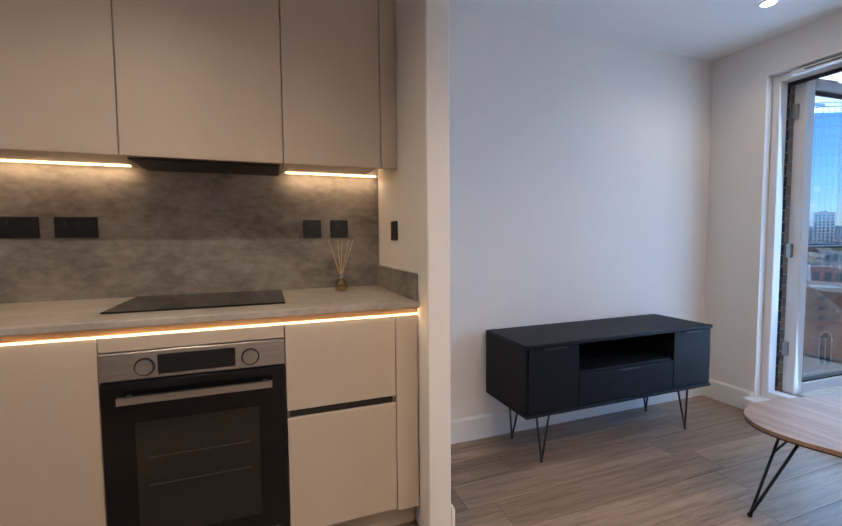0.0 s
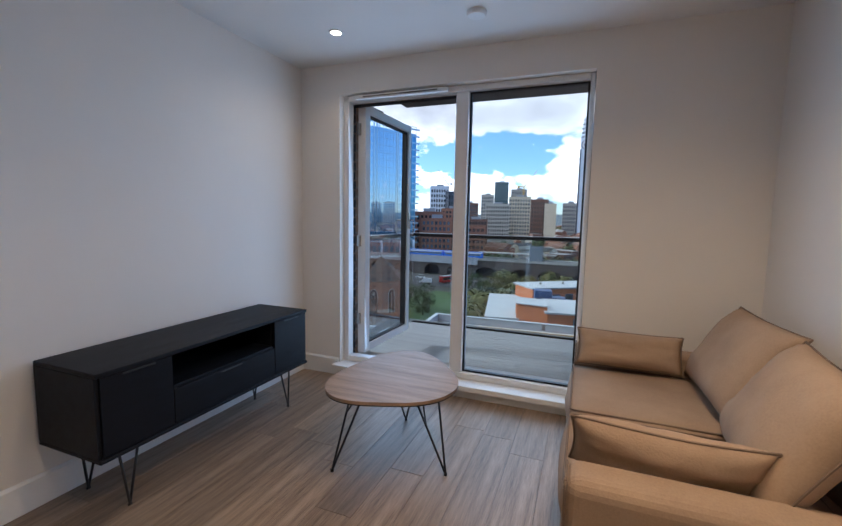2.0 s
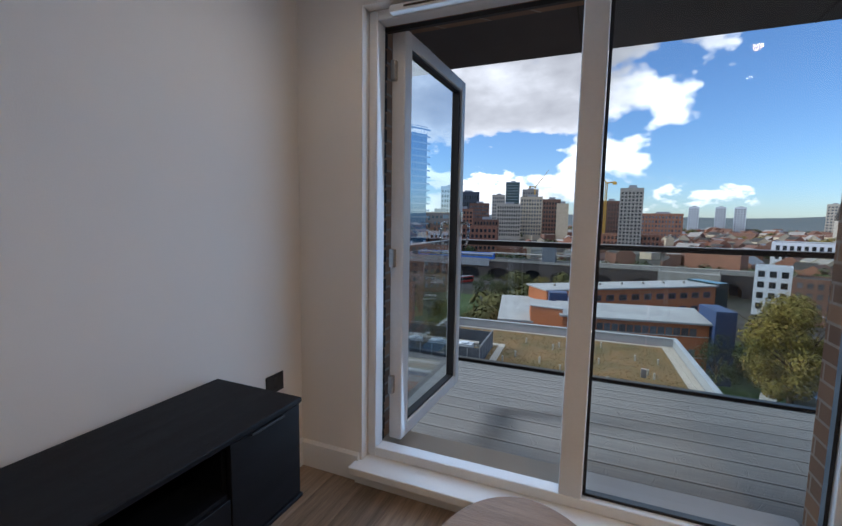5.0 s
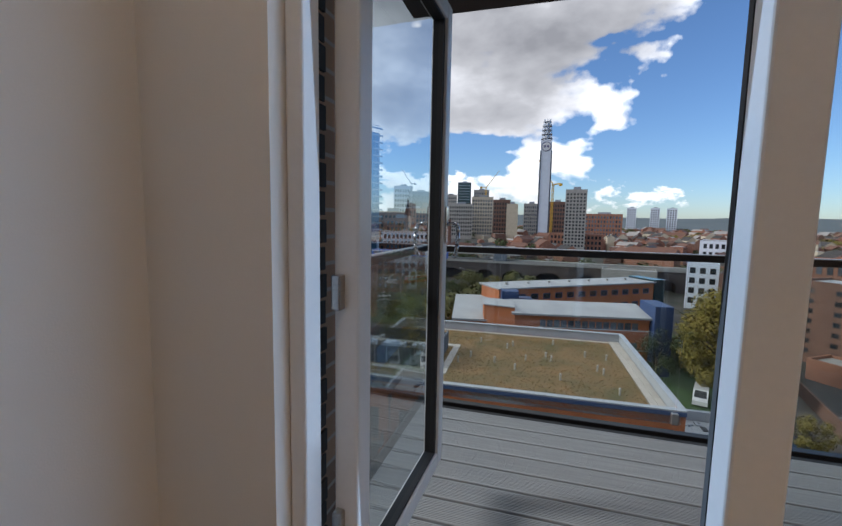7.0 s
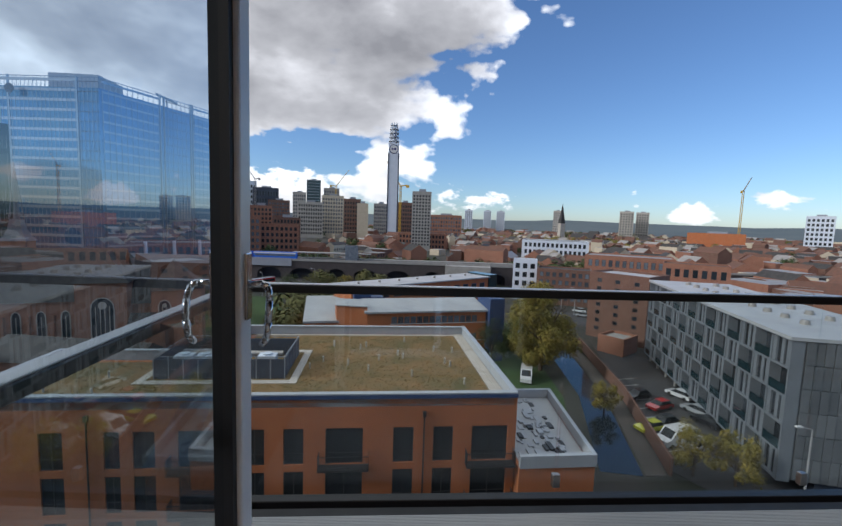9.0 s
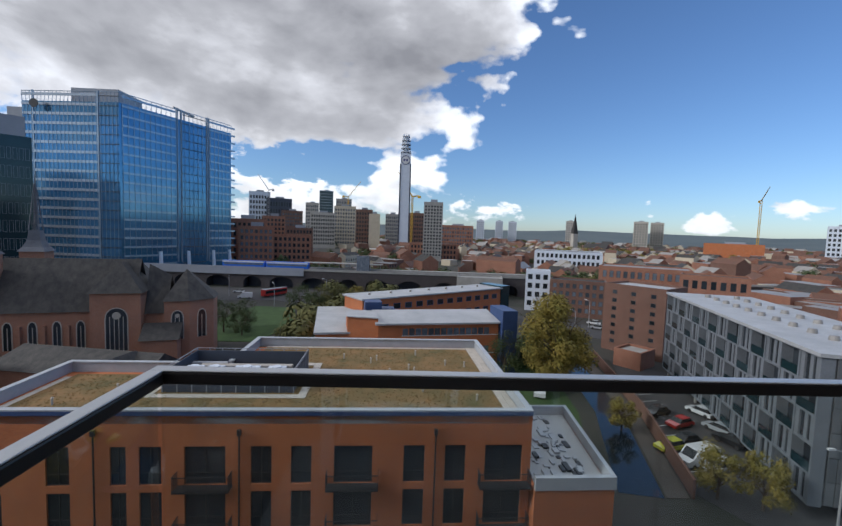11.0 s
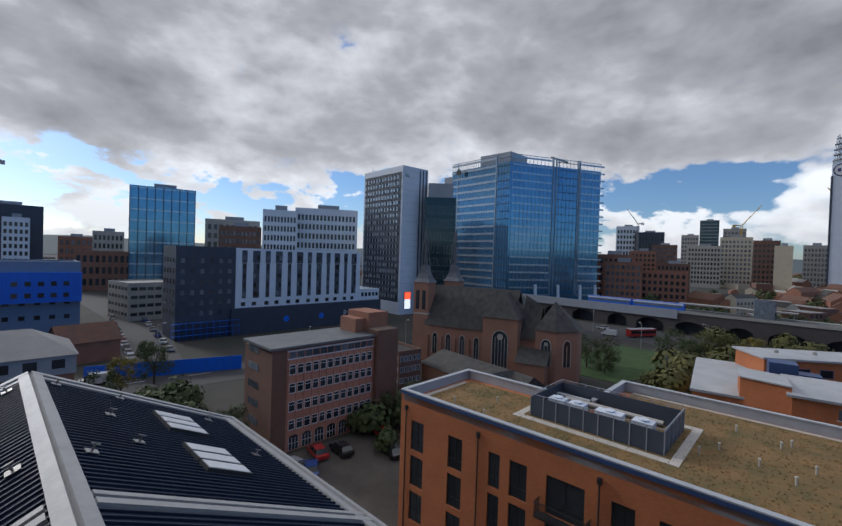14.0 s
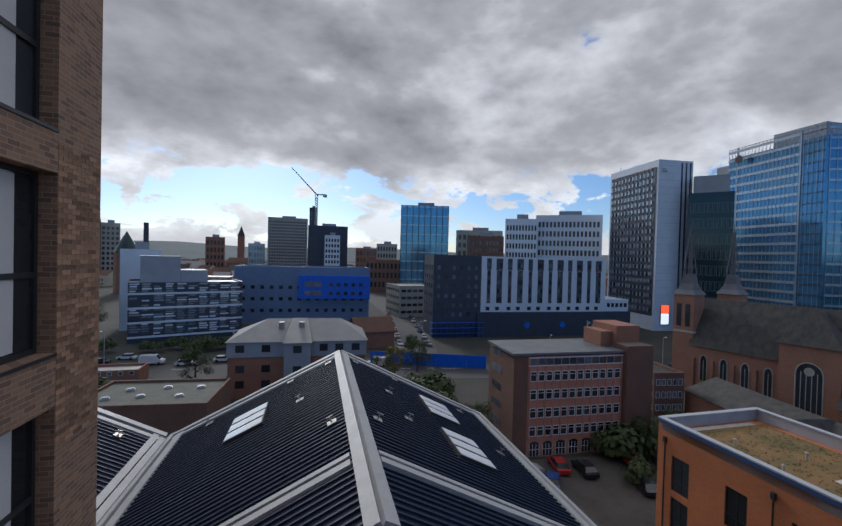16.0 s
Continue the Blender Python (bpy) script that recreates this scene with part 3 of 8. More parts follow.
for z0, z1 in rows_z:
    for a, b, kind in cols:
        w = part("window", Shape().box(0.16, a + 0.06, z0 + 0.06, 0.2, b - 0.06, z1 - 0.06), DARKWIN, ob)
        fr = Shape()
        m = (a + b) / 2
        for q in ((0.12, a, z0, 0.22, a + 0.06, z1), (0.12, b - 0.06, z0, 0.22, b, z1), (0.12, a + 0.06, z0, 0.22, b - 0.06, z0 + 0.06), (0.12, a + 0.06, z1 - 0.06, 0.22, b - 0.06, z1), (0.12, m - 0.03, z0 + 0.06, 0.22, m + 0.03, z1 - 0.06), (0.12, a + 0.06, z0 + 0.8, 0.22, b - 0.06, z0 + 0.85)):
            fr.box(*q)
        part("frame", fr, DFRAME, w)
        if kind:
            bc = Shape()
            bc.box(-0.9, a - 0.5, z0 - 0.16, -0.002, b + 0.5, z0 - 0.02)
            for q in ((-0.9, a - 0.5, z0 + 1.02, -0.85, b + 0.5, z0 + 1.07), (-0.9, a - 0.5, z0 + 1.02, -0.002, a - 0.46, z0 + 1.07), (-0.9, b + 0.46, z0 + 1.02, -0.002, b + 0.5, z0 + 1.07)):
                bc.box(*q)
            n = 26
            for i in range(n + 1):
                y_ = a - 0.5 + (b - a + 0.96) * i / n
                bc.box(-0.89, y_, z0 - 0.02, -0.865, y_ + 0.025, z0 + 1.02)
            for i in range(8):
                for y_ in (a - 0.49, b + 0.465):
                    bc.box(-0.85 + i * 0.11, y_, z0 - 0.02, -0.825 + i * 0.11, y_ + 0.025, z0 + 1.02)
            part("balcony", bc, DFRAME, ob, "black railed balcony")
# parapet upstands with grey coping, blue-black eaves line
up = Shape()
edge = [((0.0, 0.0), (0.0, L)), ((0.0, 0.0), (DR, 0.0)), ((DR, 0.0), (DR, L - STEP)), ((DL_, L - STEP), (DR, L - STEP)), ((DL_, L - STEP), (DL_, L)), ((0.0, L), (DL_, L))]
for (x0, y0), (x1, y1) in edge:
    ax, ay, bx, by = min(x0, x1), min(y0, y1), max(x0, x1), max(y0, y1)
    if ax == bx:
        s_ = 0.301 if ax == 0 else -0.3
        up.box(min(ax, ax + s_), ay + 0.3, Hb - 1.05, max(ax, ax + s_), by - 0.3, Hb - 0.08)
        cp = Shape().box(ax - 0.08 if ax == 0 else ax - 0.42, ay - 0.05, Hb - 0.10, ax + 0.42 if ax == 0 else ax + 0.08, by + 0.05, Hb)
    else:
        s_ = 0.3 if ay == 0 else -0.3
        up.box(ax + 0.3, min(ay, ay + s_), Hb - 1.05, bx - 0.3, max(ay, ay + s_), Hb - 0.08)
        cp = Shape().box(ax + 0.42, ay - 0.08 if ay == 0 else ay - 0.42, Hb - 0.096, bx - 0.3, ay + 0.42 if ay == 0 else ay + 0.08, Hb + 0.004)
    part("coping", cp, COPING, ob, "pale grey metal coping")
part("parapet", up, COPING, ob, "grey lined parapet")
part("eaves_band", Shape().box(-0.1, -0.02, Hb - 0.42, -0.003, L + 0.02, Hb - 0.13), NAVY, ob, "dark blue band under the coping")
gr = Shape()
gr.prism([(1.4, 1.6), (DR - 1.3, 1.6), (DR - 1.3, L - STEP - 1.4), (DL_ - 1.2, L - STEP - 1.4), (DL_ - 1.2, L - 1.4), (1.0, L - 1.4), (1.0, 1.6)], Hb - 1.049, Hb - 0.93)
part("planting", gr, SEDUM, ob, "brown and green sedum planting")
tuft = Shape()
for i in range(5200):
    x_, y_ = rc.uniform(1.2, DR - 1.5), rc.uniform(1.8, L - 1.6)
    if x_ > DL_ - 1.4 and y_ > L - STEP - 1.6:
        continue
    r_ = rc.uniform(0.06, 0.17)
    h_ = rc.uniform(0.03, 0.10)
    a_ = rc.uniform(0, 3)
    tuft.pyramid([(x_ + r_ * math.cos(a_ + k_), y_ + r_ * math.sin(a_ + k_)) for k_ in (0, 2.1, 4.2)], Hb - 0.932, (x_, y_, Hb - 0.93 + h_))
tagged(part("groundcover", tuft, SEDUM, ob), kind="stuff")
slabm = make_mesh("slab", Shape().box(0.01, 0.01, Hb - 1.048, 0.59, 0.59, Hb - 0.955), SLAB)
def slabs(x0, y0, nx, ny):
    for i in range(nx):
        for j in range(ny):
            p_ = part("slab", slabm, None, ob)
            p_.location = (x0 + 0.6 * i, y0 + 0.6 * j, 0)
slabs(1.4, 0.35, 32, 2)
slabs(DR - 1.28, 1.6, 1, 40)
slabs(0.95, L - 1.38, 14, 1)
# plant enclosure on the roof
pe = thing("plant_enclosure", "dark blue-grey louvred roof plant enclosure with white units inside", "roof plant", (31.6, -11.1, G + Hb - 0.93), 2.2)
PX0, PX1, PY0, PY1 = 5.6, 12.2, 19.3, 30.2
for nm, q in (("panel", (PX0, PY0, 0.0, PX0 + 0.08, PY1, 1.75)), ("panel", (PX1 - 0.08, PY0, 0.0, PX1, PY1, 1.75)), ("panel", (PX0 + 0.081, PY0, 0.0, PX1 - 0.081, PY0 + 0.08, 1.75)), ("panel", (PX0 + 0.081, PY1 - 0.08, 0, PX1 - 0.081, PY1, 1.75))):
    part(nm, Shape().box(*q), surf("plant_panel", (0.055, 0.07, 0.10), (0.045, 0.058, 0.085), 0.6, 0.5, bscale=5), pe)
ps = Shape()
for i in range(10):
    y_ = PY0 + (PY1 - PY0) * i / 9
    ps.box(PX0 - 0.03, y_ - 0.04, 0, PX0 - 0.002, y_ + 0.04, 1.95).box(PX1 + 0.002, y_ - 0.04, 0, PX1 + 0.03, y_ + 0.04, 1.95)
for i in range(6):
    x_ = PX0 + (PX1 - PX0) * i / 5
    ps.box(x_ - 0.04, PY0 - 0.03, 0, x_ + 0.04, PY0 - 0.002, 1.95).box(x_ - 0.04, PY1 + 0.002, 0, x_ + 0.04, PY1 + 0.03, 1.95)
ps.box(PX0 - 0.03, PY0 - 0.03, 1.95, PX0 + 0.03, PY1 + 0.03, 2.0).box(PX1 - 0.03, PY0 - 0.03, 1.95, PX1 + 0.03, PY1 + 0.03, 2.0).box(PX0 + 0.03, PY0 - 0.03, 1.951, PX1 - 0.03, PY0 + 0.03, 1.999).box(PX0 + 0.03, PY1 - 0.03, 1.951, PX1 - 0.03, PY1 + 0.03, 1.999)
part("frame", ps, GREYCLAD, pe, "grey steel frame")
for y_, w_ in ((20.6, 1.6), (23.0, 2.2), (26.2, 1.4), (28.0, 1.5)):
    un = Shape().box(PX0 + 2.0, y_, 0.15, PX0 + 3.2, y_ + w_, 1.35)
    un.tube((PX0 + 2.6, y_ + w_ / 2, 1.35), (PX0 + 2.6, y_ + w_ / 2, 1.5), 0.42, 0.42, 16)
    part("unit", un, WHITECLAD, pe, "white air handling unit")
part("duct", Shape().tube((PX0 + 4.2, PY0 + 1, 0.9), (PX0 + 4.2, PY1 - 1.5, 0.9), 0.3, k=12), STEEL, pe, "silver duct")
sm_ = Shape()
for i in range(19):
    for j in range(12):
        x_, y_ = PX0 - 1.2 + j * 0.78, PY0 - 1.2 + i * 0.7
        if x_ + 0.76 < PX0 or y_ + 0.68 < PY0 or x_ > PX1 or y_ > PY1:
            sm_.box(x_, y_, 0.002, x_ + 0.76, y_ + 0.68, 0.05)
tagged(part("slab_margin", sm_, SLAB, pe, "pale paving slab margin"), kind="stuff")
for x_, y_ in ((4, 3.5), (8.5, 4.0), (9.4, 4.4), (13, 3), (13.5, 5), (6, 8), (11, 8.5), (12, 9), (10.5, 11), (7.5, 12), (9, 14), (14, 13), (15, 12.4), (15.5, 16), (10, 16.5), (8, 17.5), (17, 8), (2.2, 33), (3.0, 37), (6.0, 34)):
    v_ = thing("roof_vent", "small pale roof vent pipe standing in the sedum", "vent pipe", (31.6, -11.1, G + Hb - 0.93), 2.2, "roof vents")
    part("pipe", Shape().tube((x_, y_, 0), (x_, y_, 0.55), 0.075, k=10).tube((x_, y_, 0.55), (x_, y_, 0.62), 0.13, 0.05, 10), STONE, v_)
for y_ in (7.45, 21.9, 32.0, 40.6):
    d_ = Shape().tube((-0.10, y_, 0.0), (-0.10, y_, 13.3), 0.06, k=8).box(-0.22, y_ - 0.13, 13.3, -0.002, y_ + 0.13, 13.75)
    part("drainpipe", d_, DFRAME, ob, "dark drainpipe with hopper")
ax_ = thing("annex", "low orange brick annex with a white cluttered flat roof", "building", (30.6, -11.2, G), 2.2)
part("wall", Shape().prism([(0.0, -6.3), (13.2, -8.0), (13.2, -0.02), (0.0, -0.02)], 0, 9.4), ORANGE, ax_)
part("roof", Shape().prism([(0.3, -6.0), (12.8, -7.6), (12.8, -0.3), (0.3, -0.3)], 9.401, 9.5), WHITEROOF, ax_)
pp = Shape().prism([(-0.1, -6.4), (13.3, -8.1), (13.3, -7.75), (-0.1, -6.05)], 9.401, 10.4).prism([(-0.1, -6.04), (0.3, -6.04), (0.3, -0.05), (-0.1, -0.05)], 9.401, 10.4).prism([(12.9, -7.74), (13.3, -7.74), (13.3, -0.05), (12.9, -0.05)], 9.401, 10.4)
part("parapet", pp, COPING, ax_, "grey parapet coping")
jk = Shape()
for i in range(90):
    x_, y_ = rc.uniform(0.8, 12), rc.uniform(-5.6, -0.8)
    s_ = rc.uniform(0.12, 0.5)
    jk.box(x_, y_, 9.5, x_ + s_ * rc.uniform(0.6, 3), y_ + s_, 9.5 + rc.uniform(0.03, 0.22), rc.choice((0, 0, 1)))
tagged(part("roof_clutter", jk, [COPING, DFRAME], ax_, "scattered roofing material"), kind="stuff")

# ---- the dark pitched roof below the balcony's end ----
pr = thing("pitched_roof_house", "brick wing under a dark standing-seam pitched roof with pale ridge flashing", "building", (2.55, 28.1, -5.0), 1.2)
HW, DROP, RL = 10.0, 4.9, 18.5
part("wall", Shape().box(-HW + 0.6, -RL + 0.4, -22, HW - 0.6, -0.3, -DROP - 0.25), BUFF, pr)
rf = Shape()
for s_ in (-1, 1):
    rf.face([(0, 0, 0), (0, -RL, 0), (s_ * HW, -RL, -DROP), (s_ * HW, 0, -DROP)])
    rf.face([(0, 0, -0.25), (0, -RL, -0.25), (s_ * HW, -RL, -DROP - 0.25), (s_ * HW, 0, -DROP - 0.25)])
rf.face([(0, 0, 0), (HW, 0, -DROP), (HW, 0, -DROP - 0.25), (0, 0, -0.25), (-HW, 0, -DROP - 0.25), (-HW, 0, -DROP)])
rf.face([(0, -0.05, -0.25), (HW, -0.05, -DROP - 0.25), (-HW, -0.05, -DROP - 0.25)])
part("roof", rf, SEAM, pr, "dark metal roof sheets")
sl = math.atan2(DROP, HW)
seam = Shape().box(-0.035, 0, 0.0, 0.035, math.hypot(HW, DROP) - 0.5, 0.10)
ribs = {s_: make_mesh("seam", Shape().box(min(0.3 * s_, 10.3 * s_), -0.03, 0.0, max(0.3 * s_, 10.3 * s_), 0.03, 0.075), SEAM) for s_ in (-1, 1)}
for s_ in (-1, 1):
    for i in range(50):
        p_ = part("seam", ribs[s_], None, pr)
        p_.matrix_basis = Matrix.Translation((0, -1.15 - i * 0.345, 0)) @ Matrix.Rotation(s_ * sl, 4, "Y")
for s_ in (-1, 1):
    n_ = Vector((s_ * math.sin(sl), 0, math.cos(sl)))
    d_ = Vector((s_ * math.cos(sl), 0, -math.sin(sl)))
    def strip(a, b, y0, y1, h0, mi=0):
        fl = Shape()
        p0, p1 = d_ * a + n_ * h0, d_ * b + n_ * h0
        q0, q1 = d_ * a, d_ * b
        fl.face([(p0.x, y0, p0.z), (p1.x, y0, p1.z), (p1.x, y1, p1.z), (p0.x, y1, p0.z)], mi)
        for (u_, w_) in ((p0, q0), (p1, q1)):
            fl.face([(u_.x, y0, u_.z), (u_.x, y1, u_.z), (w_.x, y1, w_.z), (w_.x, y0, w_.z)], mi)
        for yy in (y0, y1):
            fl.face([(p0.x, yy, p0.z), (p1.x, yy, p1.z), (q1.x, yy, q1.z), (q0.x, yy, q0.z)], mi)
        part("flashing", fl, FLASH, pr, "pale grey metal flashing strip")
    LN = math.hypot(HW, DROP)
    strip(0, 0.42, -RL, 0.02, 0.16)
    strip(0, LN, -0.36, 0.06, 0.17)
    strip(0.4, LN, -0.95, -0.62, 0.12)
    strip(LN - 0.85, LN - 0.35, -RL, -0.4, 0.13)
    strip(0.5, LN, -15.1, -14.75, 0.14)
    strip(0.5, LN, -14.55, -14.3, 0.14)
    strip(LN - 0.2, LN + 0.12, -RL, 0.06, 0.2)
for s_, k0, y0 in ((-1, 4.6, -4.6), (1, 5.2, -4.0), (1, 5.1, -9.2)):
    for i in range(3):
        rl_ = thing("roof_light", "pale framed sloping roof light set in the dark roof", "skylight", (2.55, 28.1, -5.0), 1.2, "roof lights")
        c_ = Shape()
        c_.box(-1.0, -0.96, 0.0, 1.0, 0.0, 0.20, 0)
        # the pane's white colour stands in for the sky it reflects
        c_.box(-0.93, -0.87, 0.2005, 0.93, -0.07, 0.22, 1)
        w_ = part("casing", c_, [DFRAME, SKYWHITE], rl_, "dark casing with glass coloured white as reflected sky")
        f_ = k0 + 0.9
        w_.matrix_basis = Matrix.Translation((s_ * f_ * math.cos(sl), y0 + 0.9 - i * 1.04, -f_ * math.sin(sl))) @ Matrix.Rotation(s_ * sl, 4, "Y")
for s_, k0, y0 in ((-1, 0.9, -1.6), (1, 0.9, -1.6), (-1, 3.4, -1.5), (1, 3.8, -1.5), (1, 8.6, -2.2), (-1, 8.4, -1.7), (-1, 1.0, -11.0), (1, 1.0, -11.0), (-1, 2.6, -6), (1, 2.6, -5.5), (1, 3.0, -9), (1, 8.9, -8)):
    an = thing("roof_anchor", "small steel roof anchor plate on the dark roof", "roof anchor", (2.55, 28.1, -5.0), 1.2, "roof anchors")
    w_ = part("plate", Shape().box(-0.2, -0.2, 0.10, 0.2, 0.2, 0.13).tube((0, 0, 0.13), (0, 0, 0.36), 0.04, k=8).box(-0.14, -0.03, 0.34, 0.14, 0.03, 0.38), STEEL, an)
    w_.matrix_basis = Matrix.Translation((s_ * k0 * math.cos(sl), y0, -k0 * math.sin(sl))) @ Matrix.Rotation(s_ * sl, 4, "Y")
# the neighbouring parallel roof, met in a valley gutter
cw = thing("parallel_wing", "neighbouring brick wing with dark seamed roof and pale valley gutter", "building", (2.55, 28.1, -5.0), 1.2)
part("wall", Shape().box(-HW - 18, -RL + 0.4, -22, -HW - 0.6, -0.3, -DROP - 0.25), BUFF, cw)
cr_ = Shape()
for o_ in (0, -0.25):
    cr_.face([(-HW - 0.3, 0, -DROP + o_), (-HW - 0.3, -RL, -DROP + o_), (-2 * HW - 0.3, -RL, o_), (-2 * HW - 0.3, 0, o_)])
    cr_.face([(-3 * HW - 0.3, 0, -DROP + o_), (-3 * HW - 0.3, -RL, -DROP + o_), (-2 * HW - 0.3, -RL, o_), (-2 * HW - 0.3, 0, o_)])
cr_.face([(-HW - 0.3, 0, -DROP), (-2 * HW - 0.3, 0, 0), (-3 * HW - 0.3, 0, -DROP), (-3 * HW - 0.3, 0, -DROP - 0.25), (-2 * HW - 0.3, 0, -0.25), (-HW - 0.3, 0, -DROP - 0.25)])
part("roof", cr_, SEAM, cw, "dark metal roof sheets")
for i in range(50):
    p_ = part("seam", ribs[-1], None, cw)
    p_.matrix_basis = Matrix.Translation((-HW - 0.3, -1.15 - i * 0.345, -DROP)) @ Matrix.Rotation(sl, 4, "Y")
LV = math.hypot(HW, DROP)
for q_ in ((-LV, -0.36, 0, -0.1, 0.06, 0.17), (-LV, -0.95, 0, -0.3, -0.62, 0.12), (-0.75, -RL, 0.0, -0.40, -0.4, 0.13), (-0.34, -RL, 0.0, 0.0, -0.4, 0.10)):
    p_ = part("flashing", Shape().box(*q_), FLASH, cw, "pale grey metal flashing strip")
    p_.matrix_basis = Matrix.Translation((-HW - 0.3, 0, -DROP)) @ Matrix.Rotation(sl, 4, "Y")
for k0, y0 in ((2.2, -1.9), (5.0, -1.8)):
    an = thing("roof_anchor", "small steel roof anchor plate on the dark roof", "roof anchor", (2.55, 28.1, -5.0), 1.2, "roof anchors")
    w_ = part("plate", Shape().box(-0.2, -0.2, 0.10, 0.2, 0.2, 0.13).tube((0, 0, 0.13), (0, 0, 0.36), 0.04, k=8).box(-0.14, -0.03, 0.34, 0.14, 0.03, 0.38), STEEL, an)
    w_.matrix_basis = Matrix.Translation((-HW - 0.3 - k0 * math.cos(sl), y0, -DROP + k0 * math.sin(sl))) @ Matrix.Rotation(sl, 4, "Y")

# ---- own building: the brick wing further along ----
wg = thing("wall_wing", "mottled brown brick wing of the building with tall dark-framed windows", "wall", kind="structure")
WX = -2.28
WING_END = 7.78
wing_holes = [(3.0, -6.3, 6.62, -3.4 - 0.6), (3.0, -0.75 - 2.6 + 0.35, 6.62, -0.72), (3.0, 0.05, 6.62, 2.60), (3.0, 3.22, 6.62, 5.8), (3.0, 6.4, 6.62, 9.0)]
part("brick_skin", pierced("x", WX - 0.35, 0.35, 0.6, WING_END, G, 14.0, wing_holes), BUFF, wg)
part("end_wall", Shape().box(-12, WING_END - 0.34, G, WX - 0.351, WING_END, 14.0), BUFF, wg)
for a, z0, b, z1 in wing_holes:
    w = part("window_pane", Shape().box(WX - 0.30, a + 0.05, z0 + 0.05, WX - 0.27, b - 0.05, z1 - 0.05), DARKWIN, wg)
    fr = Shape()
    for q in ((a, z0, a + 0.07, z1), (b - 0.07, z0, b, z1), (a + 0.07, z0, b - 0.07, z0 + 0.07), (a + 0.07, z1 - 0.07, b - 0.07, z1), (a + 0.07, z0 + (z1 - z0) * 0.42, b - 0.07, z0 + (z1 - z0) * 0.42 + 0.08)):
        fr.box(WX - 0.32, q[0], q[1], WX - 0.23, q[2], q[3])
    part("frame", fr, DFRAME, w, "dark window frame")
    part("blind", Shape().box(WX - 0.262, a + 0.1, z0 + 0.1, WX - 0.258, b - 0.42, z1 - 0.1), WFRAME, w, "white sheet before part of the pane")
    part("sill", Shape().box(WX - 0.3, a, z0 - 0.05, WX + 0.02, b, z0 - 0.001), DFRAME, wg, "dark window sill")
solid("wall_side", Shape().box(-2.629, 0.2005, G, 0.131, 0.42, 14.0), BUFF, "brown brick side wall of the building", "wall", "structure")
solid("wall_lower", Shape().box(0.132, -40, G, 0.372, 0.42, -3.201), BUFF, "brown brick outer wall of the storeys below", "wall", "structure")
solid("wall_upper", Shape().box(0.132, -40, 6.001, 0.372, 0.42, 14.0), BUFF, "brown brick outer wall of the storeys above", "wall", "structure")
solid("wall_beyond", Shape().box(0.132, -40, -3.2, 0.372, -9.001, 6.0), BUFF, "brown brick outer wall beside the flat", "wall", "structure")


# ---- hotel with brown and silver grid ----
ht = block("hotel_tower", "tall white-edged hotel tower with a dark gridded face", 144.4, 163.6, -4, 16.0, 33.0, 44.4, WHITECLAD, GREYCLAD, parapet=1.2)
s = Shape()
s.box(-8.06, -15.2, 6, -8.001, 15.6, 68.5)
part("dark_face", s, DARKCLAD, ht, "charcoal face")
pane_m = make_mesh("window", Shape().box(-0.05, -0.62, 0, 0.0, 0.62, 1.75), DARKWIN)
# paler panes: bright reflections are put into the window colour
pale_m = make_mesh("window", Shape().box(-0.05, -0.62, 0, 0.0, 0.62, 1.75), PALEWIN)
panel_m = make_mesh("facing_panel", Shape().box(-0.14, -0.42, 0, 0.0, 0.42, 1.75), SILVERBAND)
for i in range(12):
    for j in range(20):
        y_, z_ = -13.9 + i * 2.5, 7.6 + j * 3.03
        w_ = part("window", pale_m if rc.random() < 0.45 else pane_m, None, ht)
        w_.location = (-8.065, y_, z_)
        w_ = part("facing_panel", panel_m, None, ht)
        w_.location = (-8.065, y_ + 1.12, z_)
for i in range(13):
    part("pier", Shape().box(-8.2, -15.28 + i * 2.5 - 0.09, 6, -8.061, -15.28 + i * 2.5 + 0.09, 68.5), DARKCLAD, ht)
for x_ in (2.4, 4.4, 6.4):
    part("stripe", Shape().box(x_, -16.56, 8, x_ + 0.75, -16.502, 70.5), DARKCLAD, ht, "dark vertical stripe")
for z_ in range(9, 70, 3):
    part("panel_joint", Shape().box(-7.9, -16.53, z_, 2.2, -16.502, z_ + 0.07), GREYCLAD, ht)
ad = part("advert_screen", Shape().box(-5.2, -16.9, 2.6, -1.2, -16.55, 11.0), DFRAME, ht, "lit street advertisement screen")
part("screen_panel", Shape().box(-5.0, -16.96, 7.4, -1.4, -16.905, 10.8), SCREENRED, ad)
part("screen_panel", Shape().box(-5.0, -16.96, 2.8, -1.4, -16.905, 7.3), SCREENWHITE, ad)
part("roof_mast", Shape().tube((-6, 12, 71), (-6, 12, 74), 0.12).tube((-4, 13, 71), (-4, 13, 73.4), 0.1), CRANE_W, ht)
lg_ = Shape()
for i in range(5):
    lg_.box(-6.5 + i * 0.5, -16.56, 66.2, -6.2 + i * 0.5, -16.503, 67.0)
part("sign", lg_.box(-6.5, -16.56, 67.4, -4.6, -16.503, 67.7), surf("sign_green", (0.03, 0.22, 0.16), None, 1, 0.5), ht, "small green sign")

# ---- white hotel with dark bays ----
wh = thing("white_hotel", "long white hotel block with dark window bays over podium", "building", (56.4, 142, G - 2), 0)
WB, WT = 11.0, 31.2
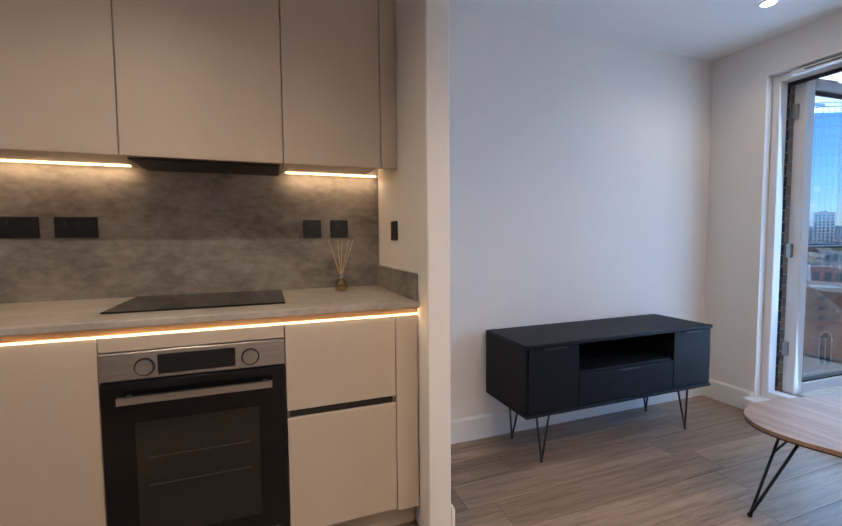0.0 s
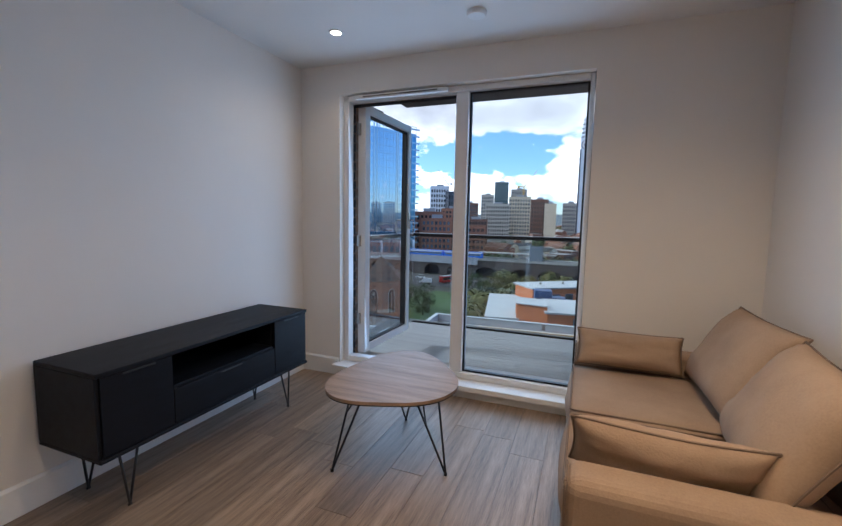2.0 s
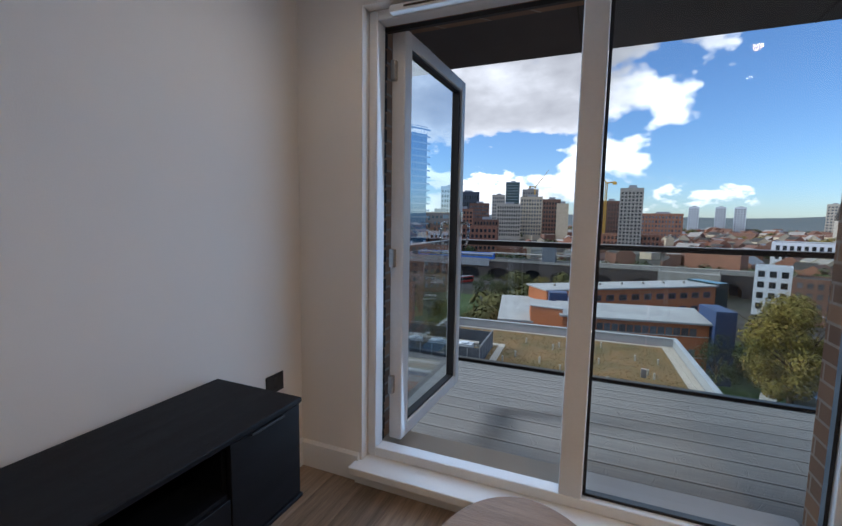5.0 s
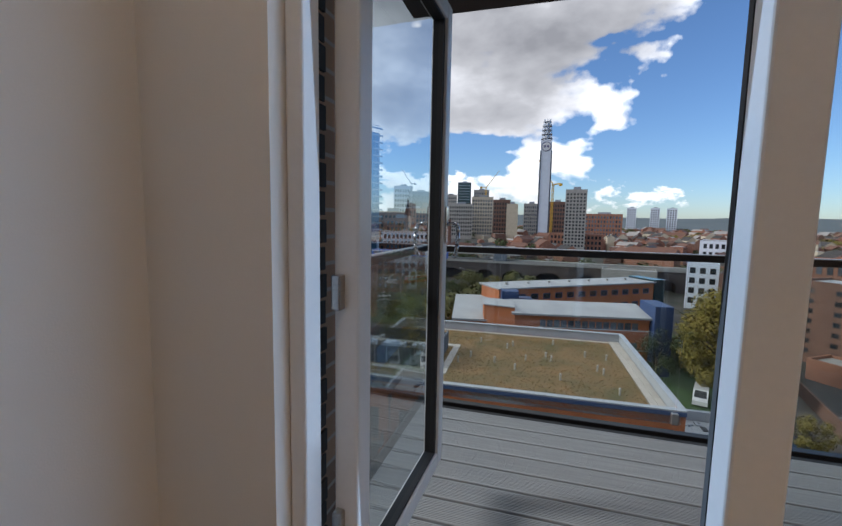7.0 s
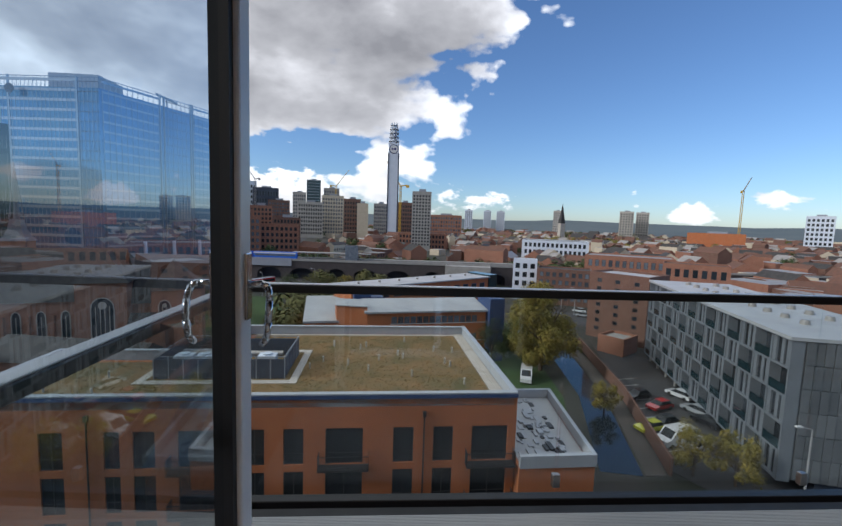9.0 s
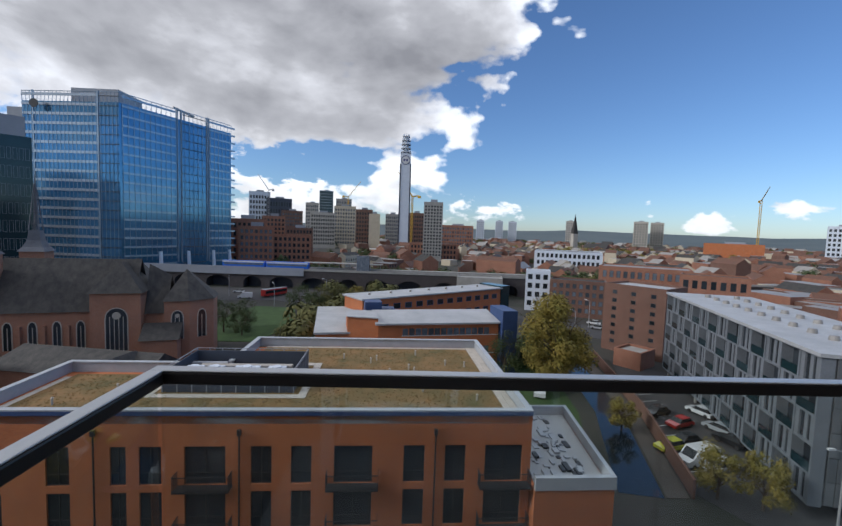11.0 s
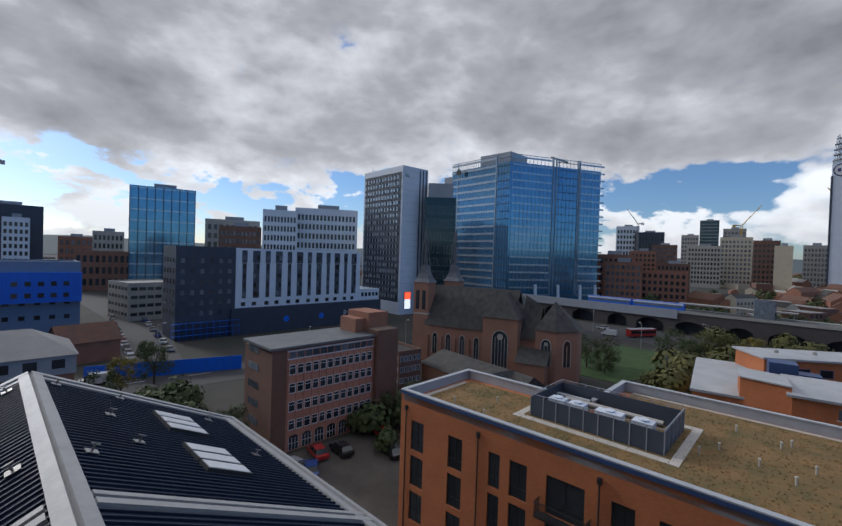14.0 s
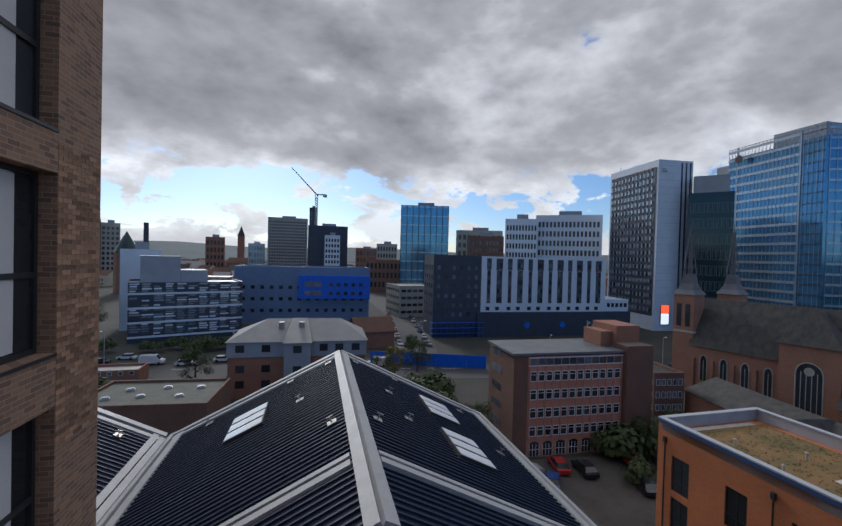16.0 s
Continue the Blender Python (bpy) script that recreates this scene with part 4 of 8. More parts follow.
part("wall", Shape().box(0, 0, WB, 51.2, 15, WT - 0.8), WHITECLAD, wh)
part("parapet", Shape().box(0, 0, WT - 0.799, 51.2, 0.4, WT).box(0, 14.6, WT - 0.799, 51.2, 15, WT).box(50.8, 0.4, WT - 0.799, 51.2, 14.6, WT), WHITECLAD, wh)
part("roof", Shape().box(0, 0.4, WT - 0.799, 50.8, 14.6, WT - 0.7), GREYCLAD, wh)
nb = 12
bayw = [1.35, 2.15] * 6
x_ = 2.2
for i in range(nb):
    w_ = bayw[i]
    bay = part("bay", Shape().box(x_, -0.06, WB + 3.2, x_ + w_, -0.002, WT - 5.0).box(x_ - 0.2, -0.1, WT - 4.9, x_ + w_ + 0.2, -0.002, WT - 0.7), DARKCLAD, wh, "dark window bay")
    for j in range(5):
        z_ = WB + 3.7 + j * 3.15
        for k_ in range(1 if w_ < 2 else 2):
            part("window", Shape().box(x_ + 0.15 + k_ * 0.98, -0.12, z_, x_ + (1.2 if w_ < 2 else 1.02) + k_ * 0.98, -0.065, z_ + 1.6), PALEWIN if rc.random() < 0.5 else DARKWIN, wh)
    part("window", Shape().box(x_ - 0.3, -0.05, WB + 0.6, x_ + 1.2, -0.002, WB + 1.9), DARKWIN, wh)
    x_ += w_ + (51.2 - 4.4 - sum(bayw)) / (nb - 1)
part("podium", Shape().box(-1.5, -1.0, 0, 62, 16, WB - 0.01), DARKCLAD, wh, "dark podium")
part("podium_wing", Shape().box(51.21, 0.5, WB, 62, 15, WB + 4.6), WHITECLAD, wh, "low white link")
for i in range(5):
    part("window", Shape().box(52.5 + i * 1.9, 0.42, WB + 1.6, 53.7 + i * 1.9, 0.499, WB + 3.2), DARKWIN, wh)
for x_ in (18.0, 32.5):
    part("disc_sign", Shape().tube((x_, -1.06, 6.2), (x_, -1.002, 6.2), 1.1, k=24), BLUECLAD, wh, "round blue sign")
part("script_sign", Shape().tube((43, -1.06, 5.4), (43, -1.06, 7.6), 0.14).tube((43, -1.06, 7.4), (44.4, -1.06, 6.9), 0.14).tube((44.4, -1.06, 6.9), (43.2, -1.06, 6.2), 0.14).box(45, -1.1, 5.8, 49.5, -1.04, 6.3), WFRAME, wh, "white sign lettering as plain bars")
dk = block("dark_apartments", "charcoal apartment block with scattered pale windows", 47.4, 149, 0, 17.8, 14, 2.3, DARKCLAD, GREYCLAD, G - 2, windows=[("S", 6, 6, 1.4, 1.7, PALEWIN, DFRAME, 8.5, 28.5), ("W", 4, 6, 1.4, 1.7, DARKWIN, DFRAME, 8.5, 28.5)])
sc = Shape()
for i in range(11):
    sc.tube((-10 + i * 2, -8.2, 0), (-10 + i * 2, -8.2, 7.5), 0.06, k=6)
for j in range(4):
    sc.box(-10, -8.3, 1.6 + j * 1.9, 10.5, -7.4, 1.68 + j * 1.9)
part("scaffold", sc, BLUECLAD, dk, "blue netted scaffold round the base")

# ---- slab office of pink brick with white window bands ----
of = thing("office_slab", "six-storey pink brick office slab with rows of white windows", "building", (27.8, 54.3, G), 0)
OW, OD, OH = 17.9, 9.0, 15.6
part("wall", Shape().box(0.0, 0.05, 0, OW, OD, OH - 1.2), BROWNB, of)
part("front", Shape().box(2.2, 0.0, 0, OW, 0.049, OH - 1.0), PINKB, of, "pink brick front")
part("corner", Shape().box(0.0, -0.06, 0, 2.2, 0.049, OH - 0.8), BROWNB, of)
part("roof", Shape().box(-0.3, -0.3, OH - 0.799, OW + 0.2, OD + 0.2, OH - 0.45), ENDPANEL, of)
part("stair_tower", Shape().box(OW, -0.8, 0, OW + 4.6, OD, OH + 0.3), BROWNB, of, "brown brick stair tower")
part("roof_house", Shape().box(OW + 0.2, 2, OH + 0.301, OW + 4.4, OD - 1, OH + 2.9).box(OW - 1.8, 3, OH - 0.44, OW + 0.19, OD - 1.5, OH + 1.9), REDB, of, "brick lift housing")
n = 12
zr = [3.1, 5.75, 8.4, 11.05]
for i in range(n):
    for z_ in zr:
        xx = 2.6 + (OW - 2.9) * i / n
        w = part("window", Shape().box(xx, -0.07, z_, xx + 0.98, -0.002, z_ + 1.35), DARKWIN, of)
        fr = Shape()
        for q in ((xx - 0.05, z_ - 0.06, xx + 0.05, z_ + 1.41), (xx + 0.93, z_ - 0.06, xx + 1.03, z_ + 1.41), (xx + 0.05, z_ - 0.06, xx + 0.93, z_ + 0.04), (xx + 0.05, z_ + 1.31, xx + 0.93, z_ + 1.41), (xx + 0.05, z_ + 0.9, xx + 0.93, z_ + 0.96)):
            fr.box(q[0], -0.13, q[1], q[2], -0.0705, q[3])
        part("frame", fr, WFRAME, w)
    part("window", Shape().box(2.6 + (OW - 2.9) * i / n, -0.07, OH - 2.25, 3.68 + (OW - 2.9) * i / n, -0.002, OH - 1.3), PALEWIN, of)
part("top_band", Shape().box(2.3, -0.09, OH - 2.4, OW - 0.1, -0.0015, OH - 2.27).box(2.3, -0.09, OH - 1.28, OW - 0.1, -0.0015, OH - 1.1), WFRAME, of)
for i in range(n + 1):
    part("pilaster", Shape().box(2.42 + (OW - 2.9) * i / n, -0.16, 2.6, 2.56 + (OW - 2.9) * i / n, -0.002, OH - 2.5), PINKB, of)
for i in range(7):
    xx = 2.7 + (OW - 3.2) * i / 7
    ar_ = Shape().box(xx, -0.05, 0.2, xx + 1.6, -0.002, 1.7)
    ar_.prism([(xx, -0.05), (xx + 1.6, -0.05), (xx + 1.6, -0.002), (xx, -0.002)], 1.701, 1.75)
    for k_ in range(5):
        a0, a1 = math.pi * k_ / 5, math.pi * (k_ + 1) / 5
        ar_.face([(xx + 0.8, -0.051, 1.75), (xx + 0.8 + 0.8 * math.cos(a0), -0.051, 1.75 + 0.55 * math.sin(a0)), (xx + 0.8 + 0.8 * math.cos(a1), -0.051, 1.75 + 0.55 * math.sin(a1))])
    part("arch_window", ar_, DARKWIN, of, "dark arched ground-floor window")
    bars = Shape()
    for k_ in range(4):
        bars.box(xx + k_ * 0.51, -0.10, 0.2, xx + k_ * 0.51 + 0.06, -0.0515, 1.9)
    part("frame", bars.box(xx, -0.10, 1.1, xx + 1.6, -0.052, 1.16), WFRAME, of)
for z_ in zr + [13.6]:
    part("side_window", Shape().box(-0.06, 4.2, z_, -0.002, 7.6, z_ + 1.0), PALEWIN, of)
lo = block("low_office", "dark low office behind the church hall", 64.5, 69.5, -6, 6, 10, -18.8, BROWNB, SLATE, windows=[("S", 5, 3, 0.8, 1.2, PALEWIN, WFRAME, 0.6, 7.6), ("W", 9, 3, 0.8, 1.2, PALEWIN, WFRAME, 0.6, 7.6)])

# ---- church ----
chh = thing("church", "red brick church with slate roofs and pale traceried windows", "church", (80.0, 75.6, G), -73)
NL, NW, EH, RH = 19.0, 12.0, 11.0, 20.8
nv = Shape().box(0, 0, 0, NL, NW, EH)
part("nave_wall", nv, CHURCHB, chh)
ro = Shape()
ro.face([(-0.4, -0.6, EH - 0.2), (NL + 4, -0.6, EH - 0.2), (NL + 4, NW / 2, RH), (-0.4, NW / 2, RH)])
ro.face([(-0.4, NW + 0.6, EH - 0.2), (NL + 4, NW + 0.6, EH - 0.2), (NL + 4, NW / 2, RH), (-0.4, NW / 2, RH)])
part("nave_roof", ro, SLATE, chh, "dark slate nave roof")
part("gable", Shape().face([(0, 0, EH), (0, NW, EH), (0, NW / 2, RH - 0.2)]), CHURCHB, chh)


def gothic(parent, o, al, no, w, h, z, mull):
    """Pointed window with pale stone tracery."""
    def P(u, v, d):
        return (o[0] + al[0] * u + no[0] * d, o[1] + al[1] * u + no[1] * d, z + v)
    g_, st_ = Shape(), Shape()
    arc = [(w / 2 * math.cos(a), h * 0.72 + h * 0.28 * math.sin(a) ** 0.8 if math.sin(a) > 0 else h * 0.72) for a in [math.pi * i / 10 for i in range(11)]]
    g_.face([P(-w / 2, 0, 0.03), P(w / 2, 0, 0.03)] + [P(u, v, 0.03) for u, v in arc])
    for (u0, v0), (u1, v1) in zip(arc, arc[1:]):
        st_.tube(P(u0, v0, 0.05), P(u1, v1, 0.05), 0.11, k=5)
    for u in (-w / 2, w / 2):
        st_.tube(P(u, 0, 0.05), P(u, h * 0.72, 0.05), 0.11, k=5)
    for i in range(mull):
        u = -w / 2 + w * (i + 1) / (mull + 1)
        st_.tube(P(u, 0, 0.05), P(u, h * 0.8, 0.05), 0.07, k=5)
    if mull > 1:
        st_.tube(P(0, h * 0.82, 0.03), P(0, h * 0.82, 0.09), w * 0.2, k=10)
    wn_ = part("window", g_, DARKWIN, parent)
    part("tracery", st_, STONE, wn_, "pale stone tracery")


for i in range(4):
    gothic(chh, (2.6 + i * 3.8, 0), (1, 0), (0, -1), 1.4, 5.4, 3.6, 1)
    part("buttress", Shape().box(0.4 + i * 3.8, -0.7, 0, 0.95 + i * 3.8, -0.002, 8.2), CHURCHB, chh)
# transept with hipped slate roof, and polygonal apse
part("transept_wall", Shape().box(NL - 3, -1.5, 0, NL + 5.5, NW + 2, EH + 3.6), CHURCHB, chh)
TX0, TX1, TY0 = NL - 3.5, NL + 6.0, -2.0
tr_ = Shape().face([(TX0, TY0, EH + 3.5), (TX1, TY0, EH + 3.5), ((TX0 + TX1) / 2, TY0 + 4.5, RH - 0.4)])
tr_.face([(TX0, TY0, EH + 3.5), ((TX0 + TX1) / 2, TY0 + 4.5, RH - 0.4), ((TX0 + TX1) / 2, NW + 2, RH - 0.4), (TX0, NW + 3, EH + 3.5)])
tr_.face([(TX1, TY0, EH + 3.5), ((TX0 + TX1) / 2, TY0 + 4.5, RH - 0.4), ((TX0 + TX1) / 2, NW + 2, RH - 0.4), (TX1, NW + 3, EH + 3.5)])
part("transept_roof", tr_, SLATE, chh, "hipped slate transept roof")
gothic(chh, (NL + 1.4, -1.5), (1, 0), (0, -1), 3.8, 8.6, 3.0, 4)
ap = [(NL + 9.4, -0.6), (NL + 14, -0.4), (NL + 18.2, 2.6), (NL + 18.2, 9), (NL + 14, 12), (NL + 9.4, 12)]
part("apse_wall", Shape().prism(ap, 0, EH + 1.6), CHURCHB, chh)
part("link_wall", Shape().box(NL + 5.51, 1.4, 0, NL + 9.39, 11, EH - 1.0), CHURCHB, chh)
part("link_roof", Shape().face([(NL + 5.4, 0.9, EH - 1.2), (NL + 9.6, 0.9, EH - 1.2), (NL + 9.6, 6, RH - 3.5), (NL + 5.4, 6, RH - 1.0)]).face([(NL + 5.4, 11.4, EH - 1.2), (NL + 9.6, 11.4, EH - 1.2), (NL + 9.6, 6, RH - 3.5), (NL + 5.4, 6, RH - 1.0)]), SLATE, chh, "slate link roof")
cx = sum(p[0] for p in ap) / 6
big_ap = [(cx + (x - cx) * 1.07, 5.2 + (y - 5.2) * 1.08) for x, y in ap]
part("apse_roof", Shape().pyramid(big_ap, EH + 1.55, (NL + 12.6, 5.2, RH - 2.0)), SLATE, chh, "faceted slate apse roof")
gothic(chh, (NL + 11.8, -0.52), (1, 0.04), (0, -1), 2.2, 6.0, 4.6, 2)
al_ = Vector((4.2, 3.0, 0)).normalized()
gothic(chh, (NL + 16.1, 1.1), (al_.x, al_.y), (al_.y, -al_.x), 1.8, 6.0, 4.6, 1)
part("vestry", Shape().box(NL + 6.2, -4.6, 0, NL + 12.5, -0.65, 5.6), CHURCHB, chh, "low brick vestry")
vr = Shape().face([(NL + 5.8, -5.0, 5.5), (NL + 12.9, -5.0, 5.5), (NL + 12.9, -0.62, 8.2), (NL + 5.8, -0.62, 8.2)]).face([(NL + 5.8, -5.0, 5.5), (NL + 5.8, -0.62, 8.2), (NL + 5.8, -0.62, 5.5)]).face([(NL + 12.9, -5.0, 5.5), (NL + 12.9, -0.62, 5.5), (NL + 12.9, -0.62, 8.2)])
part("vestry_roof", vr, SLATE, chh, "slate lean-to roof")
for tx, ty in ((-2.0, 2.4), (0.9, 15.2)):
    tw = part("tower", Shape().box(tx - 2.15, ty - 2.15, 0, tx + 2.15, ty + 2.15, 21.6), CHURCHB, chh, "square brick bell tower")
    op = Shape()
    for o_ in (-1.45, 0.4):
        op.box(tx + o_, ty - 2.21, 14.5, tx + o_ + 1.05, ty - 2.155, 19.5).box(tx - 2.21, ty + o_, 14.5, tx - 2.155, ty + o_ + 1.05, 19.5)
    part("belfry_opening", op, DARKWIN, tw)
    part("string_course", Shape().box(tx - 2.3, ty - 2.3, 13.2, tx + 2.3, ty + 2.3, 13.6), STONE, tw, "pale stone string course")
    rings = ((2.45, 21.605), (1.75, 22.6), (1.2, 24.0), (0.9, 26.2), (0.58, 30.0), (0.10, 36.2))
    sk_ = Shape()
    for (r0, z0), (r1, z1) in zip(rings[:4], rings[1:4]):
        for q_ in range(4):
            c0, c1 = ((-1, -1), (1, -1), (1, 1), (-1, 1))[q_], ((1, -1), (1, 1), (-1, 1), (-1, -1))[q_]
            sk_.face([(tx + c0[0] * r0, ty + c0[1] * r0, z0), (tx + c1[0] * r0, ty + c1[1] * r0, z0), (tx + c1[0] * r1, ty + c1[1] * r1, z1), (tx + c0[0] * r1, ty + c0[1] * r1, z1)])
    part("spire_skirt", sk_, SPIRE, tw, "flared lead spire skirt")
    sp_ = Shape()
    for sx_, sy_ in ((-1, -1), (1, -1), (1, 1), (-1, 1)):
        for (r0, z0), (r1, z1) in zip(rings[3:], rings[4:]):
            sp_.tube((tx + sx_ * r0, ty + sy_ * r0, z0), (tx + sx_ * r1, ty + sy_ * r1, z1), 0.13, 0.09, 6)
    for z0, r0 in ((27.5, 0.86), (30.0, 0.62), (32.2, 0.44)):
        sp_.box(tx - r0, ty - r0, z0, tx + r0, ty + r0, z0 + 0.14)
    sp_.tube((tx, ty, 26.2), (tx, ty, 38.2), 0.3, 0.05, 6)
    part("spire_frame", sp_, SPIRE, tw, "slender open spire")
hl_ = thing("church_hall", "low church hall with a long mossy slate roof", "building", (73.3, 65.3, G), -99)
part("wall", Shape().box(0.4, -4.6, 0, 27, 4.6, 4.6), CHURCHB, hl_)
hr_ = Shape().face([(0, -5, 4.5), (28, -5, 4.5), (28, 0, 7.5), (2.2, 0, 7.5)]).face([(0, 5, 4.5), (28, 5, 4.5), (28, 0, 7.5), (2.2, 0, 7.5)]).face([(0, -5, 4.5), (0, 5, 4.5), (2.2, 0, 7.5)]).face([(28, -5, 4.5), (28, 5, 4.5), (28, 0, 7.5)])
hr_.face([(20, -6.4, 4.5), (20, 0, 4.5), (23, 0, 7.7), (23, -5.4, 7.7)]).face([(26, -6.4, 4.5), (26, 0, 4.5), (23, 0, 7.7), (23, -5.4, 7.7)]).face([(20, -6.4, 4.5), (26, -6.4, 4.5), (23, -5.4, 7.7)])
part("roof", hr_, SLATE, hl_, "mossy slate roof")
part("porch_wall", Shape().box(20.4, -6.0, 0, 25.6, -4.61, 4.5), CHURCHB, hl_)

# ---- blue glass office tower ----
gt = thing("glass_tower", "tall blue glass office tower with silver floor bands", "building", (205.0, 134.0, G), 0)
C = Vector((0, 0))
A_ = Vector((4.0, 47.0))
B_ = Vector((57.0, -28.0))
GH = 88.0
body = [(0, 0), (B_.x, B_.y), (B_.x + 22, B_.y + 40), (A_.x + 20, A_.y), (A_.x, A_.y)]
part("wall", Shape().prism(body, 0, GH - 4), BLUEGLASS, gt, "blue curtain wall glass")
nfl = 20
na, nb_ = Vector((-A_.y, A_.x)).normalized(), Vector((B_.y, -B_.x)).normalized()
for f_ in range(2, nfl + 1):
    z_ = f_ * GH / nfl - 1.5
    for (p0, p1, nn, a0, a1, mt) in ((C, A_, na, 0.22, 0.88, SILVERBAND), (C, A_, na, 0.89, 1.0, SILVERBAND), (C, B_, nb_, 0.02, 0.44, PALEBAND), (C, B_, nb_, 0.76, 1.04, PALEBAND)):
        s0, s1 = p0 + (p1 - p0) * a0, p0 + (p1 - p0) * a1
        o_ = nn * 0.35
        part("spandrel", Shape().prism([(s0.x, s0.y), (s0.x + o_.x, s0.y + o_.y), (s1.x + o_.x, s1.y + o_.y), (s1.x, s1.y)], z_, z_ + (1.25 if mt == SILVERBAND else 0.95)), mt, gt)
    for (p0, p1, nn, a0, a1) in ((C, A_, na, 0.0, 0.21), (C, B_, nb_, 0.5, 0.72)):
        s0, s1 = p0 + (p1 - p0) * a0, p0 + (p1 - p0) * a1
        o_ = nn * 0.3
        part("glass_band", Shape().prism([(s0.x, s0.y), (s0.x + o_.x, s0.y + o_.y), (s1.x + o_.x, s1.y + o_.y), (s1.x, s1.y)], z_, z_ + 0.35), DFRAME, gt)
for p0, p1, nn, fr_ in ((C, A_, na, 0.215), (C, A_, na, 0.885), (C, B_, nb_, 0.455), (C, B_, nb_, 0.49), (C, B_, nb_, 0.735), (C, B_, nb_, 0.755)):
    q_ = p0 + (p1 - p0) * fr_
    part("fin", Shape().box(q_.x - 0.35, q_.y - 0.35, 8, q_.x + 0.35, q_.y + 0.35, GH + 1), PALEBAND, gt, "silver vertical fin")
for i in range(24):
    for p0, p1, nn in ((C, A_, na), (C, B_, nb_)):
        q_ = p0 + (p1 - p0) * ((i + 0.5) / 24) + nn * 0.36
        part("mullion", Shape().box(q_.x - 0.07, q_.y - 0.07, 10, q_.x + 0.07, q_.y + 0.07, GH - 3), PALEBAND, gt)
crn = Shape()
for (p0, p1) in ((C, A_), (C, B_)):
    for i in range(26):
        q_ = p0 + (p1 - p0) * (i / 25)
        crn.tube((q_.x, q_.y, GH - 4), (q_.x, q_.y, GH + 0.6), 0.12, k=5)
    crn.tube((p0.x, p0.y, GH + 0.6), (p1.x, p1.y, GH + 0.6), 0.2, k=5)
part("roof_screen", crn, PALEBAND, gt, "open roof screen")
part("penthouse", Shape().box(6, 4, GH - 4, 24, 26, GH + 3.5), GREYCLAD, gt)
part("cradle", Shape().tube((38, -10, GH - 3), (38, -10, GH + 2), 0.5).tube((33, -7, GH + 3.5), (43, -13, GH + 1.4), 0.7), CRANE_W, gt, "window cleaning cradle arm")
for f_ in (0.3, 0.55, 0.8, 0.98):
    q_ = C + (B_ - C) * f_
    part("column", Shape().tube((q_.x + nb_.x * 1.2, q_.y + nb_.y * 1.2, 0), (q_.x, q_.y, 14), 0.9, k=8), WHITECLAD, gt, "white raking column")
part("side_wing", Shape().box(4.1, 47.1, 0, 24, 54, GH - 7), GREYCLAD, gt, "grey stepped wing")
part("emblem", Shape().tube((-0.4, 38, GH - 6), (-0.2, 38, GH - 6), 2.0, k=20), DFRAME, gt, "round dark emblem")
dg = block("dark_glass_office", "dark green glass office block with a pale roof storey", 155.0, 141.5, -45, 15, 14, 30, GREENGLASS, GREYCLAD, windows=[("S", 9, 8, 1.1, 4.0, GREENGLASS, PALEFIN, 4, 54), ("W", 9, 8, 1.0, 4.0, GREENGLASS, PALEFIN, 4, 54)])
part("top_storey", Shape().box(-6, -5.5, 56.5, 6, 5.5, 64), GREYCLAD, dg, "set-back grey roof storey")

# ---- grey apartment block by the car park ----
ga = thing("grey_apartments", "long grey panelled apartment block with dark recessed balconies", "building", (87.0, -57.2, G - 1.5), 163.8)
AL, AD, AH = 47.7, 15.0, 19.2
part("wall", Shape().box(0.0, 1.2, 3.0, AL, AD, AH - 0.5), ENDPANEL, ga)
part("roof", Shape().box(-0.3, -0.3, AH - 0.499, AL + 0.3, AD + 0.3, AH - 0.1), WHITEROOF, ga, "pale sheet roof")
part("undercroft", Shape().box(1, 4, 0, AL - 0.5, AD, 2.999), DARKCLAD, ga)
nbay, nst = 14, 5
bw_ = AL / nbay
sh_ = (AH - 3.5) / nst
for i in range(nbay + 1):
    part("fin", Shape().box(i * bw_ - 0.12, -0.06, 2.8, i * bw_ + 0.12, 1.199, AH - 0.5), PALEFIN, ga)
for j in range(nst + 1):
    part("floor_edge", Shape().box(0, -0.02, 2.8 + j * sh_, AL, 1.198, 3.05 + j * sh_), PALEFIN, ga)
pan = Shape()
for j in range(nst):
    for i in range(nbay):
        z_ = 3.06 + j * sh_
        x0_, x1_ = i * bw_ + 0.13, (i + 1) * bw_ - 0.13
        if (i + j) % 2 == 0:
            part("balcony_recess", Shape().box(x0_, 1.15, z_, x1_, 1.198, z_ + sh_ - 0.28), DARKWIN, ga)
            part("balcony_glass", Shape().box(x0_, 0.0, z_, x1_, 0.04, z_ + 1.05), GREENGLASS, ga)
        else:
            for k_, (u0, u1) in enumerate(((0.0, 0.2), (0.21, 0.42), (0.43, 0.6), (0.61, 0.79), (0.8, 1.0))):
                a_, b_ = x0_ + (x1_ - x0_) * u0, x0_ + (x1_ - x0_) * u1
                if k_ in (1, 3):
                    part("window", Shape().box(a_, 0.25, z_, b_, 0.3, z_ + sh_ - 0.28), DARKWIN, ga)
                else:
                    part("panel", Shape().box(a_, 0.06 + 0.05 * (k_ % 4), z_, b_, 0.32, z_ + sh_ - 0.28), PALEFIN, ga)
